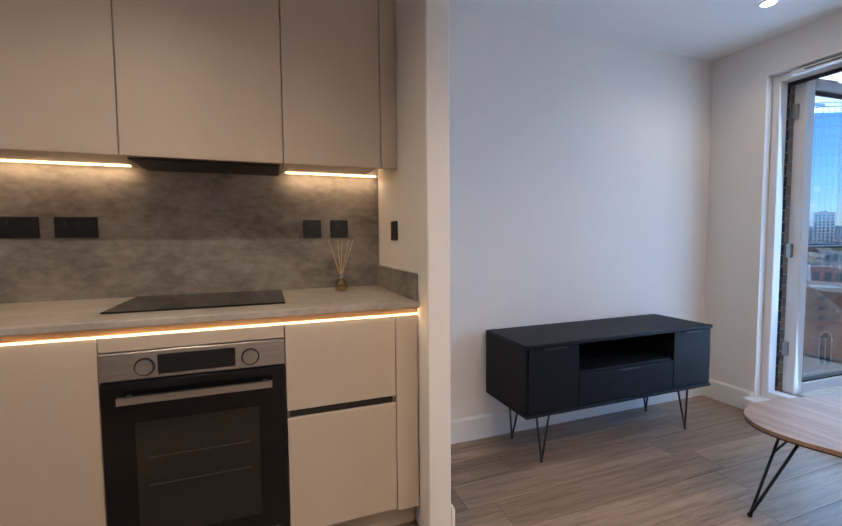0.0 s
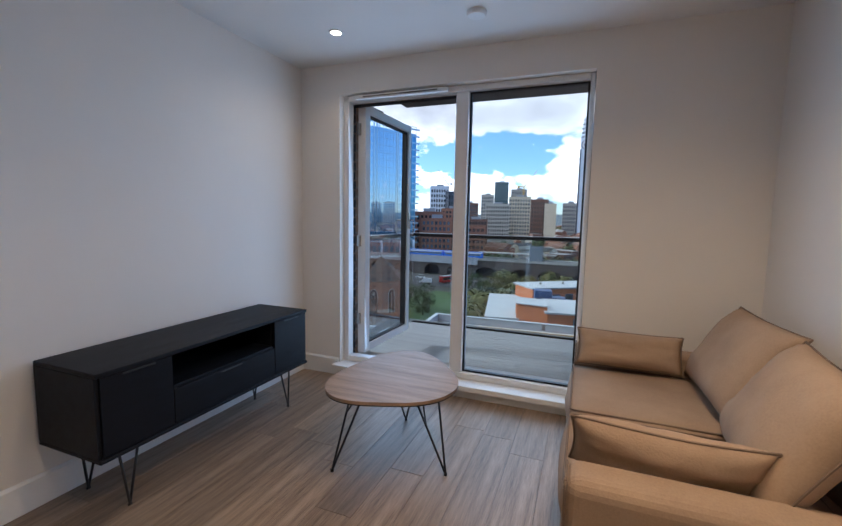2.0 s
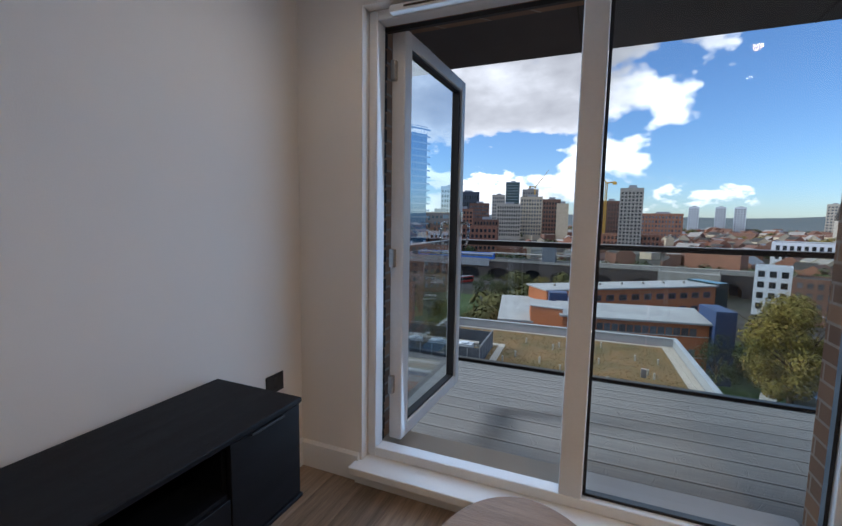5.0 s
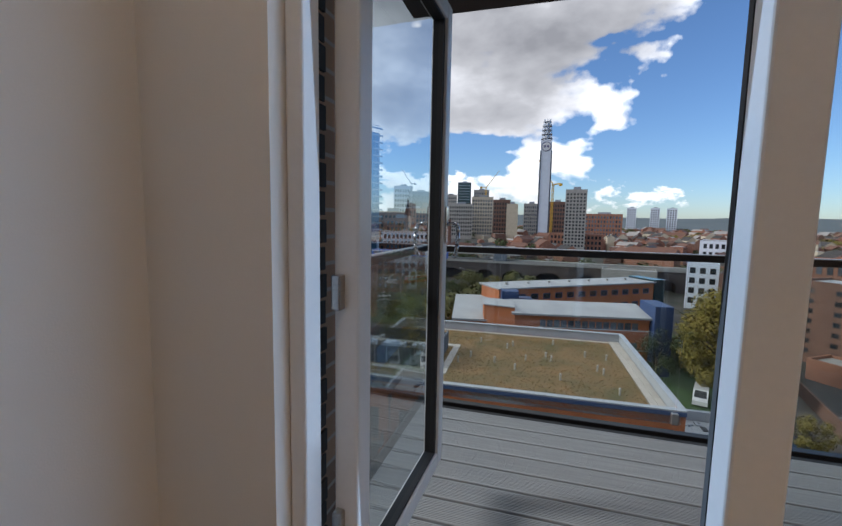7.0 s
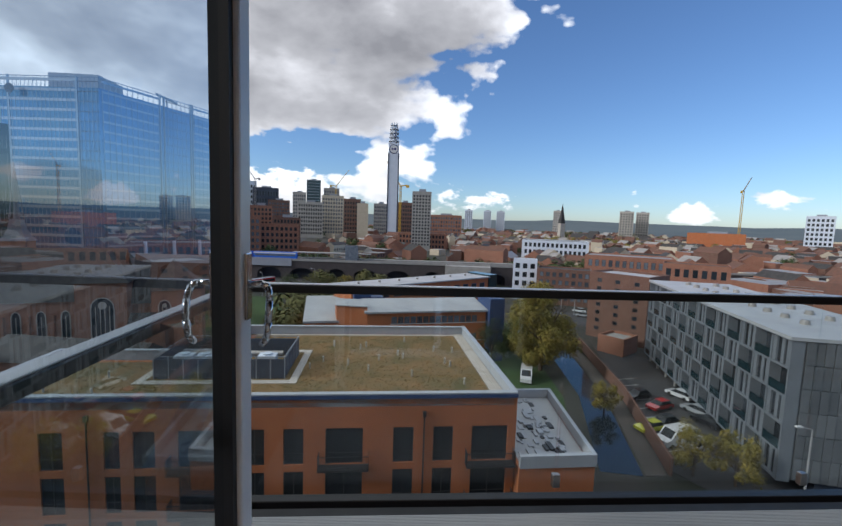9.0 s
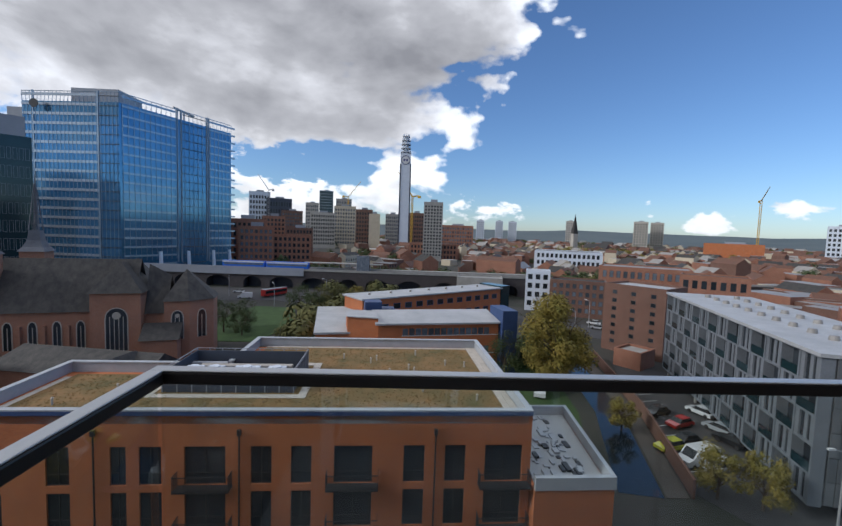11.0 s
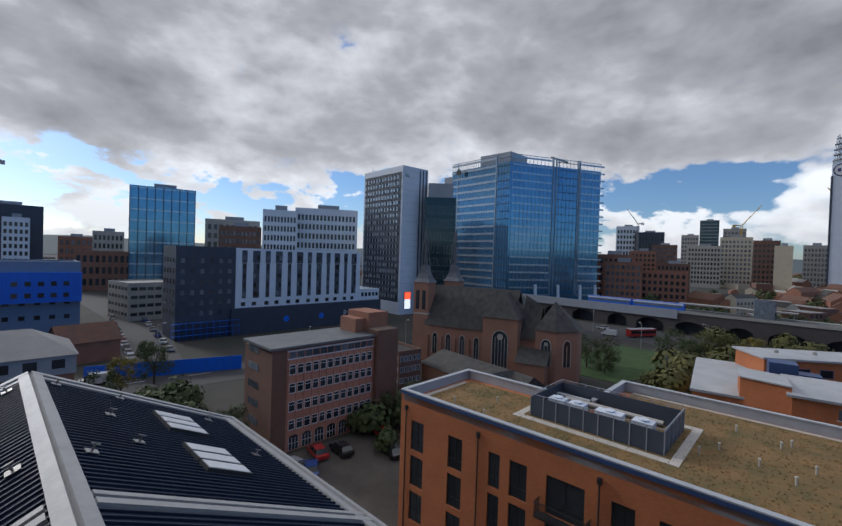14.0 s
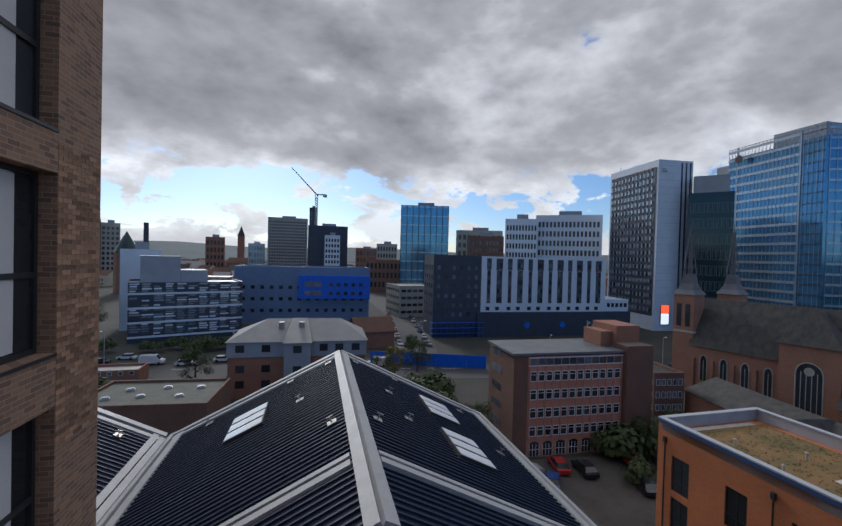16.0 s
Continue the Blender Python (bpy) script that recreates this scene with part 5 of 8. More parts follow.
for i in range(15):
    for j in range(6):
        part("end_panel", Shape().box(AL + 0.02, 1.4 + i * 0.86, 3.1 + j * 2.6, AL + 0.1 + 0.05 * ((i + j) % 3), 2.2 + i * 0.86, 5.6 + j * 2.6), ENDPANEL, ga)
for i in range(9):
    part("column", Shape().tube((2 + i * 4.8, 0.6, 0), (2 + i * 4.8, 0.6, 2.79), 0.22, k=10), CONC, ga)
for i in range(10):
    for y_ in (5.5, 10.5):
        part("roof_cowl", Shape().tube((5 + i * 3.9, y_, AH - 0.099), (5 + i * 3.9, y_, AH + 0.45), 0.55, 0.45, 12), LEAD, ga, "grey roof cowl")
bb = block("canal_flats", "seven-storey brown brick flats beside the canal", 104.0, -62.2, -54.5, 12.0, 15.0, -9.8, BROWNB, WHITEROOF, windows=[("W", 3, 7, 1.2, 1.0, DARKWIN, DFRAME, 1.5, 16.2), ("S", 4, 7, 1.3, 1.3, PALEWIN, WFRAME, 1.5, 16.2)])
block("canal_flats_low", "low curved brick store beside the canal", 92.0, -53.6, -54, 7, 6, -23.0, REDB, CONC, windows=[])

# ---- school-like range with white roofs and blue stair tower ----
sb = thing("college", "orange brick college range with white roofs and navy stair towers", "building", (80.5, 5.0, G), -80)
part("front_range", Shape().box(1.2, 0, 0, 26, 7, 10.4), ORANGE, sb)
part("gable_end", Shape().prism([(-4.6, 2.2), (1.19, 0.2), (1.19, 7), (-4.6, 9)], 0, 11.6), ORANGE, sb)
part("gable_roof", Shape().prism([(-4.8, 2.0), (1.19, -0.1), (1.19, 7.2), (-4.8, 9.2)], 11.601, 11.8), WHITEROOF, sb)
sr = Shape()
for z0 in (10.4, 10.75):
    sr.face([(0.6, -0.6, z0), (26.2, -0.6, z0), (26.2, 7.6, z0 + 1.2), (0.6, 7.6, z0 + 1.2)])
sr.face([(0.6, -0.6, 10.4), (26.2, -0.6, 10.4), (26.2, -0.6, 10.75), (0.6, -0.6, 10.75)]).face([(0.6, -0.6, 10.4), (0.6, 7.6, 11.6), (0.6, 7.6, 11.95), (0.6, -0.6, 10.75)])
part("front_roof", sr, WHITEROOF, sb, "sloping white roof")
for z_ in (4.4, 8.2):
    for i in range(14):
        part("window", Shape().box(6 + i * 1.3, -0.06, z_, 7.1 + i * 1.3, -0.002, z_ + 1.4), PALEWIN, sb)
    part("window_band", Shape().box(5.8, -0.05, z_ - 0.15, 27, -0.003, z_ - 0.02), WFRAME, sb)
part("stair_tower", Shape().box(26.21, -1.6, 0, 29.4, 5.5, 13.2), NAVY, sb, "navy rendered stair tower")
part("link", Shape().box(-3, 9.2, 0, 24, 17, 8.0), CREAM, sb)
part("link_roof", Shape().box(-3.2, 9.4, 8.001, 24.2, 17.2, 8.3), LEAD, sb, "flat pale roof")
part("low_roof", Shape().box(-11, 2, 8.2, -1.2, 30, 8.6), WHITEROOF, sb, "flat white roof of the side wing")
part("low_wing", Shape().box(-10.7, 2.3, 0, -1.5, 29.7, 8.199), ORANGE, sb)
part("boiler_house", Shape().box(-0.6, 9.5, 8.31, 3.0, 13, 13.2).box(3.2, 10.5, 8.31, 6, 13.5, 11.6), NAVY, sb, "navy plant house on the roof")
rb_ = thing("college_rear_range", "long orange brick rear range under a pale sloping roof", "building", (101.5, 9.0, G), -54)
part("wall", Shape().box(0, 0, 0, 50, 9, 11.6), ORANGE, rb_)
part("roof", Shape().prism([(-0.5, -0.6), (50.4, -0.6), (50.4, 9.6), (-0.5, 9.6)], 11.601, 11.95), WHITEROOF, rb_, "flat pale roof with a thin edge")
wins_on(rb_, ((0, 0), (1, 0), (0, -1)), 13, 3, 1, 49, 0.6, 11.2, 2.2, 1.5, DARKWIN, NAVY, 0.02, 1)
for i in range(7):
    part("roof_vent", Shape().tube((5 + i * 6.6, 5, 11.951), (5 + i * 6.6, 5, 12.5), 0.4, 0.3, 10), LEAD, rb_)
part("glass_end", Shape().box(50.01, -0.2, 0, 54, 9.2, 12.4), GREENGLASS, rb_, "glazed end")

# ---- mansard building and neighbours on the far side of the road ----
mb = thing("mansard_house", "red brick block with a pale mansard roof", "building", (-16.6, 86.1, G), 0)
MW, MD = 26.4, 14.0
part("wall", Shape().box(0, 0, 0, MW, MD, 8.0), REDB, mb)
part("attic_wall", Shape().box(-0.2, -0.2, 8.001, MW + 0.2, MD + 0.2, 11.0), GREYCLAD, mb, "pale grey attic storey")
hip = Shape()
q_ = [(-0.5, -0.5), (MW + 0.5, -0.5), (MW + 0.5, MD + 0.5), (-0.5, MD + 0.5)]
r0_, r1_ = (6.5, 6.5, 14.6), (MW - 5.0, 6.5, 14.6)
hip.face([(*q_[0], 11), (*q_[1], 11), r1_, r0_]).face([(*q_[2], 11), (*q_[3], 11), r0_, r1_]).face([(*q_[1], 11), (*q_[2], 11), r1_]).face([(*q_[3], 11), (*q_[0], 11), r0_])
part("roof", hip, LEAD, mb, "pale sheet hipped roof")
part("centre_bay", Shape().box(10.5, -1.6, 0, 15.5, -0.21, 11.0), GREYCLAD, mb)
cb_ = Shape().face([(10.2, -1.9, 11), (15.8, -1.9, 11), (14.6, 6.4, 14.7), (11.4, 6.4, 14.7)]).face([(10.2, -1.9, 11), (11.4, 6.4, 14.7), (10.2, 6.4, 13.0)]).face([(15.8, -1.9, 11), (14.6, 6.4, 14.7), (15.8, 6.4, 13.0)])
part("bay_roof", cb_, LEAD, mb, "pale projecting roof over the centre bay")
for i, x_ in enumerate((1.4, 6.2, 12.2, 17.2, 20.3, 23.6)):
    for z_ in (9.0, 5.0, 2.0):
        y_ = -1.66 if 10.5 < x_ < 15 else (-0.26 if z_ > 8 else -0.06)
        part("window", Shape().box(x_, y_, z_, x_ + 1.6, y_ + 0.058, z_ + 1.4), DARKWIN, mb)
for x_ in (9.0, 13.0):
    part("roof_unit", Shape().box(x_, 3.0, 12.8, x_ + 1.0, 4.2, 14.3), LEAD, mb)
st = block("striped_block", "office block clad in pale, green and dark horizontal strips", -44.2, 154.5, 21, 32.0, 18.0, -8.6, DARKCLAD, GREYCLAD)
for i in range(220):
    z_ = 2.6 + (i % 22) * 0.72
    k_ = i // 22
    part("cladding_strip", Shape().box(-15.6 + k_ * 3.1, -9.10, z_, -15.6 + k_ * 3.1 + rc.uniform(1.5, 3.0), -9.003, z_ + 0.42), rc.choice((WHITECLAD, WHITECLAD, PALEBAND, DARKCLAD, surf("sea_green_panel", (0.22, 0.38, 0.36), None, 1, 0.4) if i == 0 else PALEBAND)), st)
for j in range(4):
    part("band", Shape().box(-16.05, -9.2, 1.5 + j * 4.4, 16.05, -9.001, 2.1 + j * 4.4), WHITECLAD, st, "pale floor band")
part("plant_room", Shape().box(-13, -3, 18.0, -2, 7, 26.5).box(-1.9, -3, 18, 6, 7, 22), GREYCLAD, st, "grey rooftop plant room")
bg = block("blue_grey_offices", "long grey office building with a bright blue clad bay", -7.0, 186.0, 0, 53.0, 20.0, -4.0, BLUEGREY, SLATE, windows=[("S", 14, 3, 1.5, 1.4, DARKWIN, DFRAME, 3, 17)])
part("blue_bay", Shape().box(-2.0, -12.2, 10.2, 26.6, -10.05, 19.6), BLUECLAD, bg, "bright blue ribbed cladding")
for i in range(42):
    part("rib", Shape().box(-1.9 + i * 0.68, -12.32, 10.3, -1.75 + i * 0.68, -12.205, 19.5), BLUECLAD, bg)
for z_ in (11.6, 15.2):
    part("glazed_bay", Shape().box(0.5, -12.45, z_, 7.0, -12.325, z_ + 2.0), PALEWIN, bg)
    for i in range(5):
        part("window", Shape().box(10 + i * 3, -12.4, z_ + 0.2, 11.4 + i * 3, -12.325, z_ + 1.6), DARKWIN, bg)
block("flat_roof_store", "low flat-roofed brick store with a stained roof", -23.8, 72.0, -3, 18.5, 12.5, -20.5, BROWNB, surf("stained_felt_roof", (0.085, 0.09, 0.07), (0.16, 0.16, 0.14), 0.5, 0.9, bscale=3), parapet=0.5)
for x_, y_ in ((-30, 70), (-28.2, 74), (-25.5, 70.5), (-23, 74.5), (-20, 70), (-18, 74)):
    v_ = thing("roof_cowl", "small pale metal roof cowl on the flat roof", "roof vent", (x_, y_, -20.93), 20, "flat roof cowls")
    part("hood", Shape().box(-0.6, -0.35, 0, 0.6, 0.35, 0.25).prism([(-0.45, -0.25), (0.45, -0.25), (0.45, 0.25), (-0.45, 0.25)], 0.251, 0.42), COPING, v_)
block("small_brick_house", "small dark red brick outbuilding by the road", -41.5, 100, 3, 10.5, 6, -23.6, REDB, LEAD, windows=[("S", 5, 1, 0.9, 0.8, PALEWIN, WFRAME, 1.5, 4.0)])
hs = thing("gabled_house", "red brick gabled house by the side road", "house", (16, 132, G), 10)
part("wall", Shape().box(-6, -5, 0, 6, 5, 5.2), REDB, hs)
part("roof", Shape().face([(-6.4, -5.5, 5.1), (6.4, -5.5, 5.1), (6.4, 0, 9), (-6.4, 0, 9)]).face([(-6.4, 5.5, 5.1), (6.4, 5.5, 5.1), (6.4, 0, 9), (-6.4, 0, 9)]).face([(-6, -5, 5.1), (-6, 5, 5.1), (-6, 0, 8.9)]).face([(6, -5, 5.1), (6, 5, 5.1), (6, 0, 8.9)]), ROOFTILE, hs, "brown tiled roof")
hd = thing("blue_hoarding", "tall blue site hoarding along the road", "hoarding", (13.5, 109.6, G), -17.5)
for i in range(12):
    part("board", Shape().box(i * 2.52, -0.05, 0, i * 2.52 + 2.5, 0.05, 3.3), BLUECLAD, hd)
cpk = block("parking_deck", "open concrete multi-storey parking deck", 42.0, 200.0, 10, 18, 20, -12.3, CONC, CONC, windows=[("S", 6, 4, 2.6, 1.5, DARKWIN, CONC, 1, 14), ("W", 6, 4, 2.6, 1.5, DARKWIN, CONC, 1, 14)])

# ---- railway viaduct, train, station platform ----
vd = thing("railway_viaduct", "dark blue-brick railway viaduct with round arches", "viaduct", (200, 96, G), -93)
VL, VH = 330, 8.6
holes = []
ars = Shape()
part("deck_wall", Shape().box(-30, 0, VH - 3.2, VL, 9, VH), BLUEBRICK, vd)
for i in range(24):
    x_ = -30 + i * 15
    part("pier", Shape().box(x_, 0, 0, x_ + (4.0 if i % 3 else 6.5), 9, VH - 3.201), BLUEBRICK, vd)
    w0 = x_ + (4.0 if i % 3 else 6.5)
    w1 = x_ + 15
    r_ = (w1 - w0) / 2
    af = Shape()
    N_ = 8
    for k_ in range(N_):
        a0, a1 = math.pi * k_ / N_, math.pi * (k_ + 1) / N_
        u0, u1 = w0 + r_ - r_ * math.cos(a0), w0 + r_ - r_ * math.cos(a1)
        v0, v1 = VH - 3.2 - 2.9 * (1 - math.sin(a0)), VH - 3.2 - 2.9 * (1 - math.sin(a1))
        af.face([(u0, 0.02, v0), (u1, 0.02, v1), (u1, 0.02, VH - 3.2), (u0, 0.02, VH - 3.2)])
    part("arch_ring", af, BLUEBRICK, vd)
    part("arch_back", Shape().box(w0, 6.0, 0, w1, 6.2, VH - 3.3), DARKCLAD, vd)
part("parapet", Shape().box(-30, -0.3, VH + 0.001, VL, 0.2, VH + 1.0), CONC, vd, "pale parapet")
part("bridge_beam", Shape().box(-30, -0.6, VH - 2.4, 50, -0.31, VH + 1.3), GREYCLAD, vd, "grey steel bridge beam")
tn = thing("train", "blue and white passenger train standing on the viaduct", "train", (201.5, 92, G + VH), -93)
for i in range(2):
    cbd = part("carriage", Shape().box(6 + i * 21, 2.0, 0.5, 26 + i * 21, 4.6, 3.6), BLUECLAD, tn)
    part("window_band", Shape().box(6.6 + i * 21, 1.94, 1.7, 25.4 + i * 21, 1.998, 2.6), PALEWIN, cbd)
    part("white_band", Shape().box(6.0 + i * 21, 1.95, 2.8, 26 + i * 21, 1.998, 3.4), WFRAME, cbd)
pf = thing("station_platform", "station platform with long pale canopy and glazed lift tower", "station", (202, 62, G + VH), -93)
part("canopy", Shape().box(14, 3, 3.2, 52, 8, 3.6), LEAD, pf, "pale canopy")
part("lift_tower", Shape().box(40, 1.5, 0.05, 46, 5, 7.6), PALEWIN, pf, "glazed lift tower")
part("platform", Shape().box(0, 5.2, 0.0, 130, 8.6, 1.0), CONC, pf)
for i in range(8):
    part("canopy_post", Shape().tube((16 + i * 5, 5.5, 1.0), (16 + i * 5, 5.5, 3.2), 0.12), GREYCLAD, pf)

# ---- tower with round badge ----
bt = thing("communications_tower", "very tall slender white communications tower with ringed top", "tower", (500, 1.4, G), 0)
part("shaft", Shape().box(-6, -6.0, 0, 6, 6.0, 119), WHITECLAD, bt, "white shaft")
for y_ in (-6.6, 5.2):
    part("edge_strip", Shape().box(-6.35, y_, 10, -6.01, y_ + 1.4, 107), DARKCLAD, bt, "dark edge strip")
part("badge", Shape().tube((-6.3, 0, 111.5), (-6.05, 0, 111.5), 5.3, k=32), surf("badge_navy", (0.05, 0.06, 0.16), None, 1, 0.5), bt, "round dark badge ring")
part("badge_face", Shape().tube((-6.5, 0, 111.5), (-6.31, 0, 111.5), 4.5, k=32), WFRAME, bt, "white badge face with plain bars")
part("badge_mark", Shape().box(-6.62, -2.6, 110.4, -6.51, -0.6, 112.8).box(-6.62, 0.6, 110.4, -6.51, 2.6, 112.8), surf("badge_mark", (0.06, 0.06, 0.2), None, 1, 0.5), bt)
part("core", Shape().tube((0, 0, 119), (0, 0, 139), 3.6, k=16), WHITECLAD, bt)
for z_, r_ in ((120.5, 6.2), (125, 5.8), (129.5, 5.6), (134, 5.2), (138.5, 4.4)):
    part("gallery", Shape().tube((0, 0, z_), (0, 0, z_ + 0.9), r_, k=20), GREYCLAD, bt, "open aerial gallery")
    ds_ = Shape()
    for i in range(8):
        a = i * math.pi / 4
        ds_.tube((r_ * 0.8 * math.cos(a), r_ * 0.8 * math.sin(a), z_ + 1), (r_ * 0.8 * math.cos(a), r_ * 0.8 * math.sin(a), z_ + 3.4), 0.5, k=6)
    part("aerials", ds_, WHITECLAD, bt)
part("mast", Shape().tube((0, 0, 139), (0, 0, 141), 1.2, 0.4), GREYCLAD, bt)

# ---- skyline blocks, each: label, x, y, top, width, bearing, walls, columns, rows ----
SKY = [
    ("pale office tower on the skyline", 928, 204, 58, 28, 12, STONE, 6, 10), ("tall dark glass tower on the skyline", 983, 184, 90, 31, 11, GREENGLASS, 8, 18),
    ("pale stone office block", 628, 122, 26, 36, 11, STONE, 10, 8), ("cream stepped office block", 673, 96, 39, 34, 8, CREAM, 8, 10), ("brown banded office block", 557, 54, 29, 22, 6, BROWNB, 6, 9),
    ("cream windowless flank block", 538, 39, 23, 14, 4, CREAM, 0, 0), ("grey banded slab block", 600, 18, 26, 20, 2, CONC, 7, 9), ("brown office block by the tower", 560, -15, 27, 20, -1, BROWNB, 6, 9),
    ("round-cornered residential tower with banded balconies", 419, -28, 32, 19, -4, CONC, 6, 16), ("site tower under construction", 890, 130, 66, 32, 8, CONC, 6, 12),
    ("pale office block with glass bands", 662, 226, 56, 31, 19, WHITECLAD, 7, 9), ("dark glass office block", 652, 193, 46, 37, 17, DARKCLAD, 9, 6), ("red brick corner office block", 283, 98, 2, 22, 19, REDB, 7, 6), ("brown brick mill block", 296, 78, -3, 26, 16, REDB, 8, 5),
    ("red brick office row", 430, 132, 13, 22, 17, REDB, 6, 8), ("tall brown office row", 628, 167, 27, 30, 15, BROWNB, 8, 9), ("orange-red brick hotel block", 330, 122, 4, 30, 20, ORANGE, 9, 5), ("brown brick terrace block", 420, 104, 2, 26, 14, BROWNB, 8, 5),
    ("far white tower block", 1378, -247, 48, 25, -10, WHITECLAD, 4, 10), ("far white tower block", 1415, -318, 49, 25, -13, WHITECLAD, 4, 10), ("far white tower block", 1405, -361, 48, 27, -14, WHITECLAD, 4, 10), ("far cream tower block", 1208, -481, 49, 25, -22, STONE, 4, 10),
    ("far cream tower block", 1042, -596, 47, 33, -30, STONE, 5, 10), ("far cream tower block", 1066, -653, 47, 31, -31, STONE, 5, 10), ("long orange brick warehouse", 545, -440, 0, 66, -39, ORANGE, 0, 0), ("far white office with roof masts", 611, -662, 32, 34, -47, WHITECLAD, 6, 7),
    ("long white factory building", 307, -122, -9, 48, -21, WHITECLAD, 14, 3), ("old red brick factory range", 168, -99, -10, 34, -31, REDB, 12, 3), ("red brick works building", 138, -106, -10, 20, -37, REDB, 7, 3), ("white rendered corner building", 158, -52, -11.5, 9, -18, WHITECLAD, 3, 4), ("brown brick corner building", 147, -63, -13.8, 19, -23, BROWNB, 8, 4),
    ("small pale graffiti-covered shop", 182, -34, -17.5, 20, -10, CONC, 0, 0), ("low terrace of red brick houses", 429, -30, -9.7, 50, -3, REDB, 14, 3), ("red brick block of flats", 645, -80, 14, 50, -7, REDB, 12, 6),
    ("blue-black glass office block", 70, 292, 38, 34, 77, BLUEGLASS, 8, 10), ("grey concrete slab of flats", -43, 518, 43, 45, 95, CONC, 16, 17), ("slim dark residential tower", -17, 599, 65, 10, 92, DARKCLAD, 2, 18), ("dark windowless office block flank", 3, 420, 29, 38, 90, DARKCLAD, 0, 0), ("pale narrow office front block", 7, 398, 19, 14, 89, WHITECLAD, 5, 8),
    ("low brick skyline block", 48, 497, 9, 25, 85, REDB, 6, 4), ("pale low stone office block", 65, 445, 14, 22, 82, STONE, 7, 5), ("pale classical office block", 118, 309, 23, 36, 69, STONE, 9, 7), ("brown curved terrace office", 104, 260, 16, 24, 68, BROWNB, 10, 8),
    ("white slab of office floors", 103, 206, 23, 17, 64, WHITECLAD, 10, 9), ("white gridded office block", 129, 203, 26, 34, 58, WHITECLAD, 16, 9), ("low glass-fronted office block", -89, 593, 13, 21, 99, PALEBAND, 6, 4), ("dark red brick market hall", 46, 327, -2, 30, 82, REDB, 9, 3),
    ("red brick railway office", 301, 111, 7, 26, 20, REDB, 8, 5), ("dark flats on the skyline", -190, 407, 26, 8, 115, DARKCLAD, 2, 10), ("pale spotted flats on the skyline", -184, 420, 24, 14, 114, STONE, 4, 10), ("red brick block on the skyline", -110, 467, 16, 18, 103, REDB, 5, 5), ("white end block with a blank flank", -62, 165, 1.5, 12, 110, WHITECLAD, 0, 0)]
for i, (lb, x, y, top, w, az, wall, nc, nr_) in enumerate(SKY):
    hgt = top - G
    wd = []
    if nc and wall not in (GREENGLASS, BLUEGLASS):
        wd = [("W", nc, nr_, w / nc * 0.55, hgt / nr_ * 0.5, DARKWIN if i % 3 else PALEWIN, DFRAME, hgt * 0.08, hgt * 0.95)]
    dp_ = max(8.0, w * 0.6)
    r_ = radians(az)
    t = block("city_block", lb, x + math.cos(r_) * dp_ / 2, y + math.sin(r_) * dp_ / 2, az, dp_, w, top, wall, LEAD if i % 2 else SLATE, windows=wd, group="skyline buildings")
    if wall in (GREENGLASS, BLUEGLASS):
        for k_ in range(1, nr_ + 1):
            part("floor_band", Shape().box(-dp_ / 2 - 0.25, -w / 2 - 0.25, hgt * k_ / nr_ - 1.6, dp_ / 2 + 0.25, w / 2 + 0.25, hgt * k_ / nr_ - 0.7), PALEBAND, t, "pale floor band")
        for k_ in range(nc + 1):
            y_ = -w / 2 + w * k_ / nc
            part("mullion", Shape().box(-dp_ / 2 - 0.3, y_ - 0.2, 0, -dp_ / 2 - 0.001, y_ + 0.2, hgt), DFRAME, t)
    if hgt > 25:
        part("plant_room", Shape().box(-dp_ * 0.25, -w * 0.2, hgt - 0.5, dp_ * 0.25, w * 0.15, hgt + 2.6), GREYCLAD, t)


def crane(x, y, h, jib, turn, lift, mat):
    t = thing("tower_crane", "slender tower crane over the roofs", "crane", (x, y, G), turn, "tower cranes")
    w = max(1.0, h * 0.012)
    s = Shape()
    for a, b in ((-w, -w), (w, -w), (w, w), (-w, w)):
        s.tube((a, b, 0), (a, b, h), w * 0.22, k=4)
    for k_ in range(int(h / (3 * w))):
        z_ = k_ * 3 * w
        s.tube((-w, -w, z_), (w, -w, z_ + 3 * w), w * 0.15, k=4).tube((-w, w, z_), (w, w, z_ + 3 * w), w * 0.15, k=4).tube((-w, -w, z_), (-w, w, z_ + 3 * w), w * 0.15, k=4)
    part("mast", s, mat, t)
    part("jib", Shape().tube((0, 0, h), (jib * math.cos(lift), 0, h + jib * math.sin(lift)), w * 0.7, w * 0.35, 6), mat, t)
    part("counter_jib", Shape().tube((0, 0, h), (-jib * 0.25, 0, h + 1), w * 0.8, k=6).box(-jib * 0.3, -w, h - 2 * w, -jib * 0.2, w, h + w), mat, t)


crane(605, -525, 92, 46, 150, 0.35, CRANE_Y)
crane(-12, 560, 105, 45, 200, 0.75, CRANE_W)
crane(640, 205, 84, 34, 60, 0.8, CRANE_W)
crane(520, -8, 72, 36, 70, 1.0, CRANE_Y)
crane(870, 118, 96, 44, 300, 0.9, CRANE_Y)
ck = thing("clock_tower", "slim dark red brick clock tower with a pointed cap", "tower", (-126, 688, G), 10)
part("shaft", Shape().box(-5, -5, 0, 5, 5, 52), REDB, ck)
